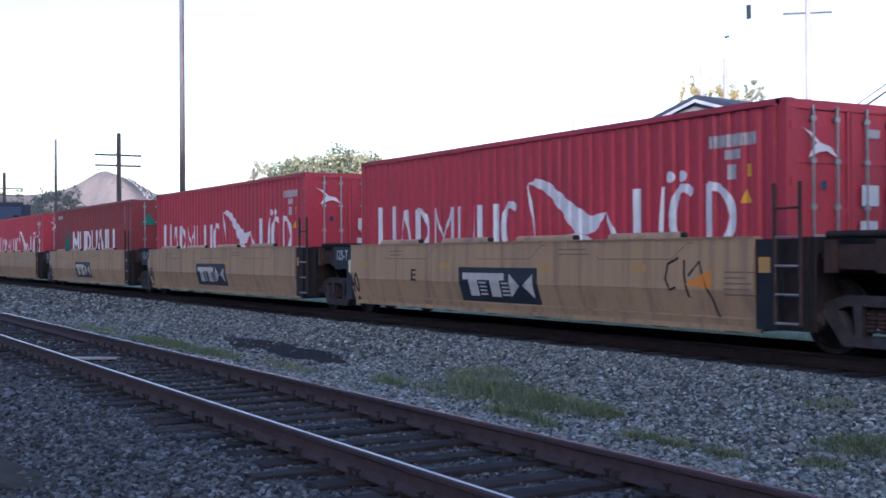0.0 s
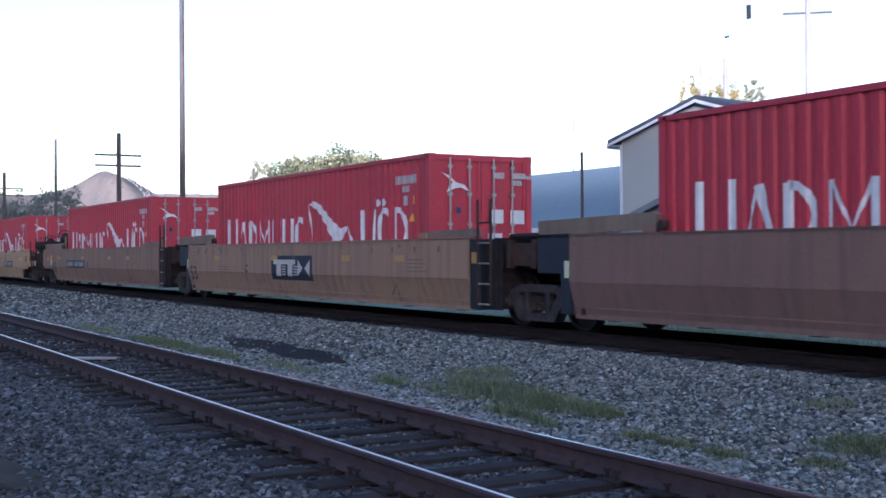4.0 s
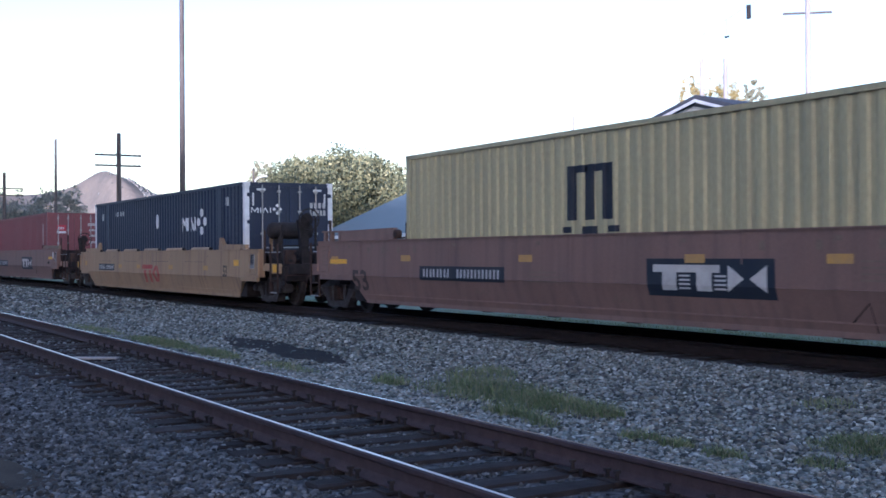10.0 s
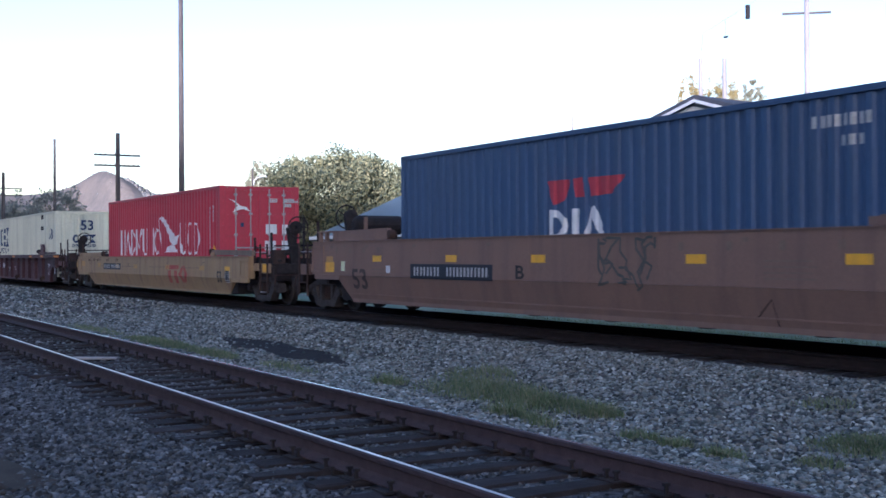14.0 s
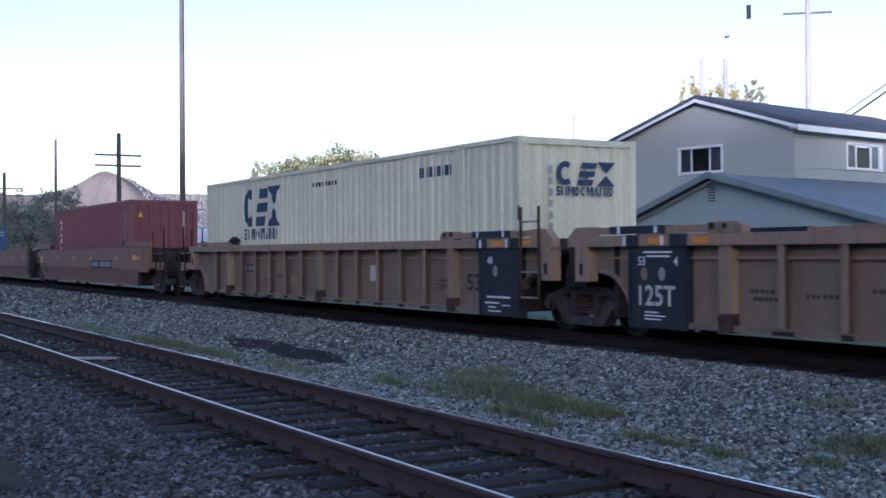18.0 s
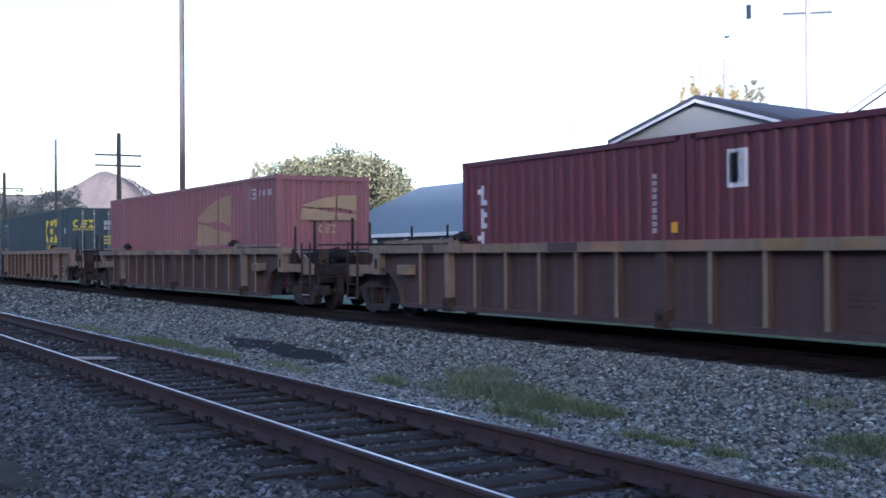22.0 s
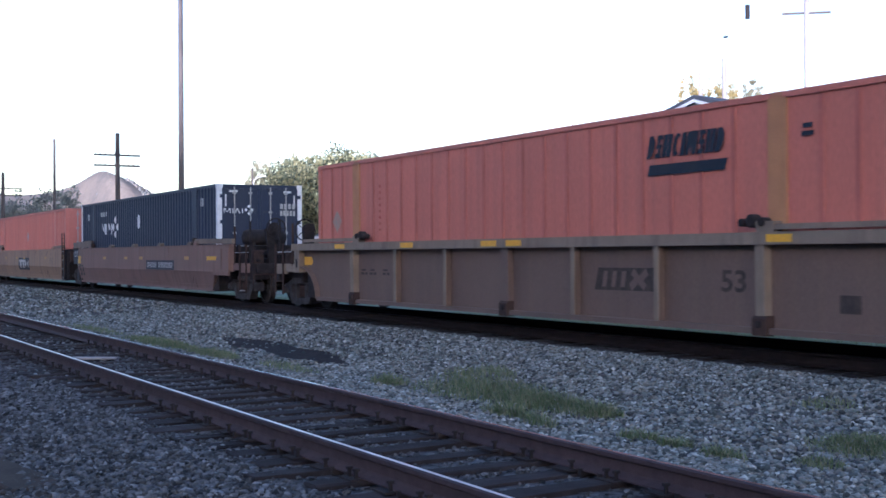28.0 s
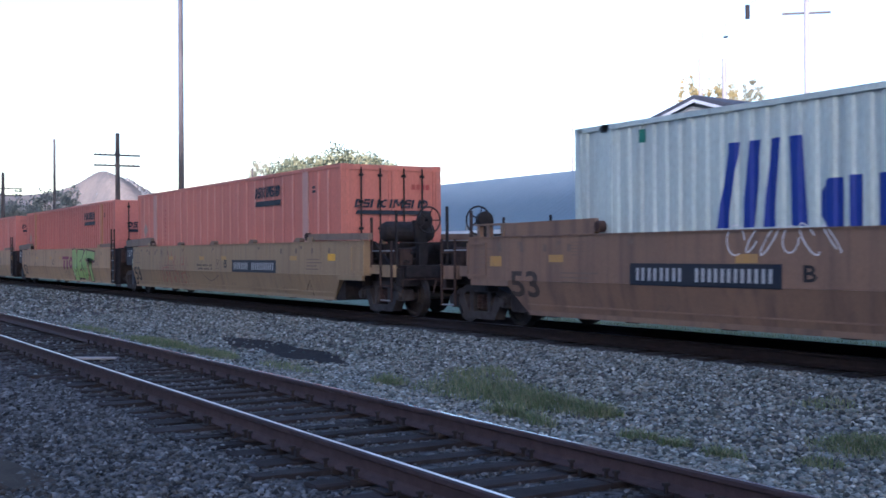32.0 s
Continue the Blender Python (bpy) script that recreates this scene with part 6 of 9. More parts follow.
            dark_me = mesh_of(slab_x(bmesh.new(), [(0, bot - 0.02), (-0.1, bot + 0.0), (-0.12, top - 0.3), (-0.12, top - 0.16), (0, top - 0.16)], -0.11, 0.11), "rib", paint)
            wide_me = mesh_of(slab_x(bmesh.new(), [(0, bot - 0.02), (-0.12, bot + 0.0), (-0.14, top - 0.3), (-0.14, top - 0.16), (0, top - 0.16)], -0.11 if lip else -0.08, 0.11 if lip else 0.08), "rib", rail_paint)
            foot_me = mesh_of(boxes((-0.06, 0.1, -0.13, 0, bot - 0.035, bot + 0.03)), "rib_foot", GRIME)
            long_foot_me = mesh_of(boxes((-0.17, 0.17, -0.13, 0, bot - 0.035, bot + 0.02)), "rib_foot", GRIME)
            bracket_me = mesh_of(slab_x(bmesh.new(), [(0, bot - 0.05), (-0.155, bot - 0.05), (-0.155, bot + 0.17), (-0.12, bot + 0.21), (0, bot + 0.21)], -0.12, 0.12), "pin_bracket", RUST)
            k0, k1 = math.ceil((P0 - shift + (0 if ea == "E" else 1.1)) / pitch), math.floor((P1 - shift - (0 if eb == "E" else 1.3)) / pitch)
            for k in range(k0, k1 + 1):
                x = k * pitch + shift
                broad = k == 0 or (abs(k) == 6 if rib_paint else abs(abs(x) - 6) < 0.3)
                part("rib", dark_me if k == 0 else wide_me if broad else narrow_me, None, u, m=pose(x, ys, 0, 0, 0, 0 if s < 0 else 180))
                if rib_paint:
                    part("pin_bracket" if broad else "rib_foot", bracket_me if broad else long_foot_me if k % 2 else foot_me, None, u, m=pose(x, ys, 0, 0, 0, 0 if s < 0 else 180))
                elif broad:
                    part("pin_bracket", bracket_me, None, u, m=pose(x, ys, 0, 0, 0, 0 if s < 0 else 180))
                    part("pin_lug", lathe_at(x, s * 1.5, bot + 0.1, 0.05, 0.03), GRIME, u)
            if lip:
                part("lip", boxes((left[-1][0] + 0.1, right[-1][0] - 0.1, min(s * 1.33, s * 1.385), max(s * 1.33, s * 1.395), top - 0.35, top - 0.315)), rail_paint, u)
            for e, d, typ in ((xa, 1, ea), (xb, -1, eb)):
                if typ == "E":
                    x = e + d * 2.45
                    part("end_post", boxes((min(x, x + d * 0.28), max(x, x + d * 0.28), s * 1.4 - 0.09, s * 1.4 + 0.09, bot + 0.6, top - 0.05)), rail_paint, u)
                    part("post_slot", boxes((min(x + d * 0.09, x + d * 0.19), max(x + d * 0.09, x + d * 0.19), s * 1.49 - 0.004, s * 1.49 + 0.004, bot + 0.72, bot + 0.92)), GRIME, u)
                    g0, g1 = e + d * 2.9, e + d * 5.6
                    part("guide_rail", boxes((min(g0, g1), max(g0, g1), s * 1.4 - 0.06, s * 1.4 + 0.06, top + 0.03, top + 0.1), (min(g1, g1 + d * 0.3), max(g1, g1 + d * 0.3), s * 1.4 - 0.08, s * 1.4 + 0.08, top, top + 0.14)), rail_paint, u)
                    for q, r in ((0.38, 0.09), (0.2, 0.06), (0.55, 0.055)):
                        part("guide_roller", lathe_at(g1 + d * q, s * 1.43, top + 0.1 + r / 2, r, 0.08), GRIME, u)
                else:
                    ribbed_joint_end(u, e, d, s, top, bot, rail_paint, joint_text)
    # floor and cross ties
    fa, fb = xa + (4.0 if ea == "E" else 1.7), xb - (4.0 if eb == "E" else 2.0)
    bm = boxes((fa, fb, -1.28, 1.28, bot, bot + 0.05))
    for x in np.linspace(fa + 0.4, fb - 0.4, 8):
        box(bm, x - 0.12, x + 0.12, -1.28, 1.28, bot - 0.03, bot + 0.01)
    part("floor", bm, GRIME, u)
    for e, d, typ, gr in ((xa, 1, ea, gear[0]), (xb, -1, eb, gear[1])):
        if typ == "E":
            end_gear(u, e, d, rail_paint, wheel=gr if gr in (True, False) else (BRAKE_RED if gr == "red" else True), barrel=gr == "barrel", top=top, ribbed=style == "ribbed")
            add_truck(u, e + d * (2.2 if paint is YELLOW and d < 0 else 1.95), 0.44, 0.86)
            bm = bmesh.new()
            slab_x(bm, [(-1.28, top - 0.06), (1.28, top - 0.06), (1.28, bot + 0.03), (-1.28, bot + 0.03)], e + d * 3.42 - 0.03, e + d * 3.42 + 0.03)
            part("well_end", bm, GRIME, u)
        else:
            joint_gear(u, e + (0.0 if style == "ribbed" else 0.22), d, rail_paint, top, style == "ribbed", joint_text)
            if d > 0:
                add_truck(u, e + 0.13 if style == "ribbed" else e - 0.15, 0.48, 0.9)
    return u


# ---- containers
CONTAINER_GROUP = "containers on the train"
PITCH, DEPTH = 0.278, 0.034
SIZES = {}


def wave(x, x0):
    """Depth of the corrugation at x, and where its bends are."""
    u = ((x - x0) / PITCH) % 1.0
    if u < 0.4:
        return 0.0
    if u < 0.54:
        return DEPTH * (u - 0.4) / 0.14
    if u < 0.86:
        return DEPTH
    return DEPTH * (1 - (u - 0.86) / 0.14)


def bends(x0, x1):
    out, k = [], 0
    while True:
        for u in (0.0, 0.4, 0.54, 0.86):
            x = x0 + (k + u) * PITCH
            if x >= x1:
                return out
            out.append(x)
        k += 1


def corrugated(bm, x0, x1, z0, z1, y, s):
    """A corrugated sheet between x0 and x1; s = -1 faces -y."""
    xs = bends(x0, x1) + [x1]
    low = [bm.verts.new((x, y - s * wave(x, x0), z0)) for x in xs]
    high = [bm.verts.new((x, y - s * wave(x, x0), z1)) for x in xs]
    for i in range(len(xs) - 1):
        q = (low[i], low[i + 1], high[i + 1], high[i])
        bm.faces.new(q if s < 0 else q[::-1])


def paint_on(box_ob, name, bm, material, spans, x, z, face="side", label=""):
    """Paint on a container, following its corrugation. spans: start of the corrugated stretches on the side."""
    L, W, H, panelled = SIZES[box_ob.name]
    spans = [] if panelled else spans
    for v in bm.verts:
        v.co.x += x
        v.co.z += z
    if face == "side":
        x0, x1 = min(v.co.x for v in bm.verts), max(v.co.x for v in bm.verts)
        for s0, s1 in spans:
            for k in bends(s0, s1):
                if x0 < k < x1:
                    bmesh.ops.bisect_plane(bm, geom=bm.verts[:] + bm.edges[:] + bm.faces[:], plane_co=(k, 0, 0), plane_no=(1, 0, 0), dist=1e-5)
        for v in bm.verts:
            d = 0.0
            for s0, s1 in spans:
                if s0 < v.co.x < s1:
                    d = wave(v.co.x, s0)
                    v.co.y = -W / 2 + 0.022 + d - 0.004
                    break
            else:
                v.co.y = -W / 2 + (0.004 if panelled else -0.004)
    else:
        for v in bm.verts:
            v.co = (L / 2 + 0.012, v.co.x, v.co.z)
    return part(name, bm, material, box_ob, label)


def container(centre, length, height, width, paint, label, end="doors", base=0.36, posts=False, post_paint=None, door_paint=None, roof_paint=None, bar_paint=None, smooth=False, panel_ribs=None, rib_paint=None, rod_paint=None):
    """A shipping container that rides in a well. end: 'doors', 'corrugated' or 'ribbed' at the end towards +x."""
    ob = thing("shipping_container", label, "shipping container", pose(centre, TRACK_Y, RAIL_Z + base), CONTAINER_GROUP)
    SIZES[ob.name] = (length, width, height, bool(panel_ribs))
    MOVERS.append((ob, centre))
    l, w, h = length / 2, width / 2, height
    post_paint = post_paint or paint
    spans = []
    px = 6.096 if posts else None
    cuts = [-l + 0.16] + ([-px - 0.16, -px + 0.16, px - 0.16, px + 0.16] if posts else []) + [l - 0.16]
    stretches = [(cuts[i], cuts[i + 1]) for i in range(0, len(cuts), 2)]
    for s in (-1, 1):
        bm = bmesh.new()
        for x0, x1 in stretches:
            if panel_ribs:
                n = max(1, round((x1 - x0) / panel_ribs))
                box(bm, x0, x1, min(s * (w - 0.03), s * (w - 0.06)), max(s * (w - 0.03), s * (w - 0.06)), 0.14, h - 0.08)
                for i in range(1, n):
                    x = x0 + (x1 - x0) * i / n
                    part("panel_rib", slab_x(bmesh.new(), [(s * (w - 0.028), 0.16), (s * (w - 0.008), 0.16), (s * (w - 0.008), h - 0.1), (s * (w - 0.028), h - 0.1)], x - 0.057 * panel_ribs, x + 0.057 * panel_ribs), rib_paint or paint, ob)
            else:
                corrugated(bm, x0, x1, 0.14, h - 0.07, s * (w - 0.022), s)
        part("side_wall", bm, paint, ob)
        part("top_rail", boxes((-l + 0.1, l - 0.1, min(s * w, s * (w - 0.07)), max(s * w, s * (w - 0.07)), h - 0.08, h)), paint, ob)
        part("bottom_rail", boxes((-l + 0.1, l - 0.1, min(s * w, s * (w - 0.08)), max(s * w, s * (w - 0.08)), 0.02, 0.15)), paint, ob)
    for x in (-l, l):
        for y in (-w, w):
            x0, x1 = (x, x + 0.15) if x < 0 else (x - 0.15, x)
            y0, y1 = (y, y + 0.14) if y < 0 else (y - 0.14, y)
            part("corner_post", boxes((x0 + (0.004 if x < 0 else 0), x1 - (0.004 if x > 0 else 0), y0 + 0.004, y1 - 0.004, 0.11, h - 0.11)), bar_paint or paint, ob)
            for z in (0.0, h - 0.12):
                part("corner_casting", boxes((min(x, x - math.copysign(0.178, x)), max(x, x - math.copysign(0.178, x)), min(y, y - math.copysign(0.162, y)), max(y, y - math.copysign(0.162, y)), z, z + 0.12)), bar_paint or paint, ob)
    if posts:
        for x in (-px, px):
            for y in (-1, 1):
                part("middle_post", boxes((x - 0.16, x + 0.16, min(y * w, y * (w - 0.1)), max(y * w, y * (w - 0.1)), 0.12, h - 0.06)), post_paint, ob)
                part("lifting_casting", boxes((x - 0.1, x + 0.1, y * (w - 0.08) - 0.08, y * (w - 0.08) + 0.083, h - 0.12, h + 0.004)), post_paint, ob)
    bm = bmesh.new()
    xs = np.arange(-l + 0.15, l - 0.15, 0.32)
    for x in xs:
        box(bm, x, min(x + 0.2, l - 0.14), -w + 0.1, w - 0.1, h - 0.05, h - 0.02)
    box(bm, -l + 0.14, l - 0.14, -w + 0.06, w - 0.06, h - 0.07, h - 0.05)
    part("roof", bm, roof_paint or paint, ob)
    part("floor", boxes((-l + 0.1, l - 0.1, -w + 0.05, w - 0.05, 0.05, 0.12)), GRIME, ob)
    part("front_wall", boxes((-l + 0.03, -l + 0.07, -w + 0.13, w - 0.13, 0.1, h - 0.1)), paint, ob)
    part("header", boxes((l - 0.12, l - 0.005, -w + 0.12, w - 0.12, h - 0.13, h - 0.01)), paint, ob)
    part("sill", boxes((l - 0.12, l - 0.005, -w + 0.12, w - 0.12, 0.02, 0.14)), paint, ob)
    dp = door_paint or paint
    if end == "doors":
        for s in (-1, 1):
            y0, y1 = (-w + 0.14, -0.008) if s < 0 else (0.008, w - 0.14)
            d = part("door", boxes((l - 0.07, l - 0.04, y0, y1, 0.14, h - 0.13)), dp, ob)
            for k in range(1, 4):
                z = 0.14 + (h - 0.27) * k / 4
                part("door_rib", boxes((l - 0.045, l - 0.024, y0 + 0.07, y1 - 0.07, z - 0.04, z + 0.04)), dp, d)
            for ya, yb in ((y0, y0 + 0.07), (y1 - 0.07, y1)):
                part("door_stile", boxes((l - 0.045, l - 0.018, ya, yb, 0.14, h - 0.13)), dp, d)
            for f in (0.32, 0.74):
                y = y0 + (y1 - y0) * (f if s < 0 else 1 - f)
                bm = tube(bmesh.new(), (l + 0.005, y, 0.1), (l + 0.005, y, h - 0.08), 0.02, 8)
                for z in (0.25, 0.9, 1.5, 2.1, h - 0.25):
                    box(bm, l - 0.025, l + 0.02, y - 0.05, y + 0.05, z - 0.03, z + 0.03)
                part("lock_rod", bm, rod_paint or CHROME, d, "steel locking bar")
                part("handle", boxes((l + 0.01, l + 0.03, y - 0.02, y + 0.42 * (1 if s < 0 else -1) * 1.0 if s < 0 else y + 0.02, 1.1, 1.14) if s < 0 else (l + 0.01, l + 0.03, y - 0.42, y + 0.02, 1.1, 1.14)), CHROME, d)
            for k in range(4):
                yh = y0 - 0.03 if s < 0 else y1 + 0.03
                part("hinge", boxes((l - 0.03, l + 0.015, yh - 0.04, yh + 0.06, 0.35 + k * (h - 0.7) / 3 - 0.05, 0.35 + k * (h - 0.7) / 3 + 0.05)), dp, d)
    elif end == "corrugated":
        bm = bmesh.new()
        corrugated(bm, -w + 0.13, w - 0.13, 0.14, h - 0.12, 0, -1)
        for v in bm.verts:
            v.co = (l - 0.03 - 1.3 * v.co.y, v.co.x, v.co.z)
        part("end_wall", bm, dp, ob)
    else:
        wall = part("end_wall", boxes((l - 0.07, l - 0.05, -w + 0.13, w - 0.13, 0.14, h - 0.12)), dp, ob)
        for k in range(8):
            z = 0.3 + (h - 0.55) * k / 7
            part("end_rib", soft_box(l - 0.055, l - 0.015, -w + 0.2, w - 0.2, z - 0.07, z + 0.07, 0.012, 1), dp, wall)
    return ob, stretches

# ---- the cars, from the head of the train to its tail
TANS = "tan smooth-sided articulated well car, weathered"
FORTY, FIFTYTHREE, HC = 12.19, 16.15, 2.896
five = dict(style="smooth", paint=TAN, top=1.46, bot=0.23, guides=False, label=TANS, joint_text="125-T")
U = {}
U[0] = well_unit(-71.5, -54.6, "E", "T", **five)
U[1] = well_unit(-54.6, -39.4, "T", "T", **five)
U[2] = well_unit(-39.4, -24.15, "T", "T", **five)
U[3] = well_unit(-24.15, -9.2, "T", "T", **five)
U[4] = well_unit(-9.2, 7.65, "T", "E", gear=(False, "barrel"), **five)
three = dict(style="smooth", paint=TAN, label="tan and brown smooth-sided articulated well car", joint_text="faded")
U[5] = well_unit(7.65, 28.65, "E", "T", gear=("barrel", False), lead=1.7, **dict(three, paint=DULLTAN, label="brownish tan smooth-sided articulated well car"))
U[6] = well_unit(28.65, 47.7, "T", "T", **dict(three, paint=TANBROWN))
U[7] = well_unit(47.7, 68.2, "T", "E", **dict(three, paint=BROWN, label="dusty brown smooth-sided articulated well car"))
U[8] = well_unit(68.2, 91.1, "E", "E", "ribbed", GREYBROWN, 1.48, rail_paint=DUSTY, label="brown ribbed well car with patched yellow panels", gear=(False, True))
U[9] = well_unit(91.1, 114.3, "E", "E", "smooth", BROWN, label="red-brown smooth-sided well car with a faded logo panel", gear=(False, True), lead=1.7)
U[10] = well_unit(114.3, 137.75, "E", "E", "smooth", YELLOW, 1.4, 0.14, label="yellow smooth-sided well car with hinged guides", guides=False, gear=(False, "barrel"))
U[11] = well_unit(137.75, 160.8, "E", "E", "smooth", BROWN, label="red-brown smooth-sided well car", gear=(False, True), lead=1.6)
U[12] = well_unit(160.8, 183.3, "E", "E", "ribbed", MAROON, 1.34, 0.16, rail_paint=MAROON, label="dark maroon well car with shallow ribs", gear=(False, True), lip=True, pitch=1.475)
U[13] = well_unit(183.3, 206.0, "E", "E", "smooth", YELLOWER, 1.22, 0.2, label="yellow-tan smooth-sided well car", gear=(False, True), lead=1.72, board=(0.65, 3.67, 0.16))
browns = dict(style="smooth", paint=REDBROWN, label="red-brown smooth-sided articulated well car", joint_text="125T")
U[14] = well_unit(206.0, 227.3, "E", "T", gear=("barrel", False), lead=2.0, **browns)
U[15] = well_unit(227.3, 246.7, "T", "T", **dict(browns, label="empty red-brown smooth-sided articulated well car"))
U[16] = well_unit(246.7, 267.1, "T", "E", gear=(False, False), **browns)
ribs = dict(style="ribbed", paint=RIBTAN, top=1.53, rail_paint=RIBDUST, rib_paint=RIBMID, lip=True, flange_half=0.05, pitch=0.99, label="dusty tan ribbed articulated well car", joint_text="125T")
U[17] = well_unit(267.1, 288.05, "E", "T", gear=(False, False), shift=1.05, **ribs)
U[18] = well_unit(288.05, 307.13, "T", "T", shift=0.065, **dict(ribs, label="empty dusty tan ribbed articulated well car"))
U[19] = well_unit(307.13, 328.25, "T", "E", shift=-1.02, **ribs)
dark = dict(style="ribbed", paint=GREYBROWN, top=1.45, rail_paint=DUSTY, label="dark brown ribbed well car with tan rails")
U[20] = well_unit(328.25, 350.8, "E", "E", gear=(False, False), **dark)
U[21] = well_unit(350.8, 373.7, "E", "E", gear=(False, "red"), **dark)
U[22] = well_unit(373.7, 396.7, "E", "E", gear=(False, "red"), pitch=0.967, shift=-0.23, **dark)
tan3 = dict(style="smooth", paint=TAN, label="tan smooth-sided articulated well car", joint_text="125 T")
U[23] = well_unit(396.7, 417.7, "E", "T", gear=(False, False), **dict(tan3, paint=TANBROWN))
U[24] = well_unit(417.7, 436.8, "T", "T", **dict(tan3, paint=TANBROWN))
U[25] = well_unit(436.8, 457.5, "T", "E", gear=(False, "barrel"), **dict(tan3, paint=BROWN, guides=True))
U[26] = well_unit(457.5, 480.8, "E", "E", gear=(True, False), **dict(dark, paint=WORN, top=1.53, pitch=1.985, shift=-0.15, flange_half=0.052))
U[27] = well_unit(480.8, 501.7, "E", "T", **tan3)
U[28] = well_unit(501.7, 521.1, "T", "T", **tan3)
U[29] = well_unit(521.1, 542.1, "T", "E", gear=(False, "barrel"), **dict(tan3, paint=OLIVETAN))
U[30] = well_unit(542.1, 563.1, "E", "T", gear=(True, False), **dict(browns, paint=WARMBROWN, label="dirty warm brown smooth-sided well car with white scrawl"))

RED_BOX = "red shipping container with white lettering and bird emblem"
K = {}
for n, x in ((0, -62.0), (2, -31.95), (3, -16.75), (4, -1.9), (5, 19.15), (6, 37.95), (7, 56.9), (8, 79.85), (13, 194.9)):
    K[n] = container(x, FORTY, HC, 2.438, C_RED, RED_BOX)
K[1] = container(-47.2, FORTY, HC, 2.438, C_MAROON, "maroon shipping container with white lettering and green emblem")
K[9] = container(102.85, FORTY, HC, 2.438, C_OXIDE, "oxide-red shipping container with a red and white door placard")
K[10] = container(126.15, FIFTYTHREE, HC, 2.59, C_NAVY, "long navy shipping container with white lettering and white posts", posts=True, bar_paint=WHITE, base=0.35)
K[11] = container(149.25, FORTY, HC, 2.438, C_BEIGE, "beige shipping container with a tall dark emblem")
K[12] = container(172.05, FIFTYTHREE, HC, 2.59, C_WHITE, "long off-white shipping container with blue lettering", end="corrugated", posts=True, base=0.355)
K[14] = container(217.95, FORTY, HC, 2.438, C_BLUE, "blue shipping container with white and red lettering")
K[16] = container(255.95, FORTY, HC, 2.438, C_OXIDE, "oxide-red shipping container with upright white lettering", end="corrugated")
K[17] = container(278.5, FIFTYTHREE, HC, 2.59, C_WHITE, "long off-white shipping container with blue lettering", end="corrugated", posts=True, base=0.405)
K[19] = container(316.85, FIFTYTHREE, HC, 2.59, C_GREEN, "long dark green shipping container with yellow lettering", posts=True, base=0.405)
K[20] = container(339.5, FIFTYTHREE, HC, 2.59, C_FADED, "long faded red shipping container with a pale yellow swoosh", end="corrugated", posts=True, base=0.405)
K[21] = container(359.45, 6.06, 2.591, 2.438, C_DEEP, "short dark red shipping container", end="corrugated")
K["21b"] = container(365.55, 6.06, 2.591, 2.438, C_DEEP, "short dark red shipping container with a small emblem", end="corrugated")
K[22] = container(385.3, FORTY, HC, 2.438, C_ROYAL, "royal blue shipping container with white lettering")
K[23] = container(408.15, FIFTYTHREE, HC, 2.59, C_NAVY, "long navy shipping container with white lettering and white posts", posts=True, bar_paint=WHITE, base=0.405)
K[24] = container(427.0, FIFTYTHREE, HC + 0.04, 2.59, C_ORANGE, "long orange shipping container with a pale diamond", posts=True)
K[25] = container(445.95, FIFTYTHREE, HC, 2.59, C_NAVY, "long navy shipping container with white lettering and white posts", posts=True, bar_paint=WHITE, base=0.405)
K[26] = container(469.0, FIFTYTHREE, HC + 0.06, 2.59, C_ORANGE2, "long orange shipping container with tan posts and dark lettering", posts=True, post_paint=POST_TAN, panel_ribs=0.61, rib_paint=DARK_ORANGE, rod_paint=GRIME)
K[27] = container(492.25, FIFTYTHREE, HC + 0.06, 2.59, C_ORANGE, "long orange shipping container with dark lettering", end="ribbed", posts=True)
K[28] = container(511.3, FIFTYTHREE, HC + 0.06, 2.59, C_ORANGE, "long orange shipping container with tan posts and dark lettering", posts=True, post_paint=POST_TAN, panel_ribs=0.32, rib_paint=DARK_ORANGE, rod_paint=GRIME)
K[29] = container(530.45, FIFTYTHREE, HC + 0.06, 2.59, C_ORANGE2, "long orange shipping container with pale posts and dark lettering", posts=True, post_paint=PALE_POST, panel_ribs=0.61, rib_paint=PALE_ORANGE, rod_paint=GRIME)
K[30] = container(553.95, 13.72, HC, 2.438, C_MINT, "pale grey shipping container with large blue lettering", posts=True)

# ---- markings
SECTION = {}


def section_y(u, z):
    """Depth of a smooth car's side at a height."""
    top, bot = SECTION[u.name]
    crease = bot + (top - bot) * 0.44
    if z >= crease:
        return -1.47 + 0.015 * (z - crease) / (top - crease)
    return -1.47 + 0.15 * (crease - z) / (crease - bot)


def on_car(n, name, bm, material, x, z, lift=0.005, label=""):
    """Paint on the near side of a car."""
    u = U[n]
    for v in bm.verts:
        v.co.x += x
        v.co.z += z
    if u.name in SECTION:
        top, bot = SECTION[u.name]
        bmesh.ops.bisect_plane(bm, geom=bm.verts[:] + bm.edges[:] + bm.faces[:], plane_co=(0, 0, bot + (top - bot) * 0.44), plane_no=(0, 0, 1), dist=1e-5)
        for v in bm.verts:
            v.co.y += section_y(u, v.co.z) - lift
    else:
        for v in bm.verts:
            v.co.y = -1.34 - lift
    return part(name, bm, material, u, label)


for n, top, bot in [(k, 1.46, 0.23) for k in range(5)] + [(k, 1.55, 0.25) for k in (5, 6, 7, 9, 11, 14, 15, 16, 23, 24, 25, 27, 28, 29, 30)] + [(10, 1.4, 0.14), (13, 1.22, 0.2)]:
    SECTION[U[n].name] = (top, bot)


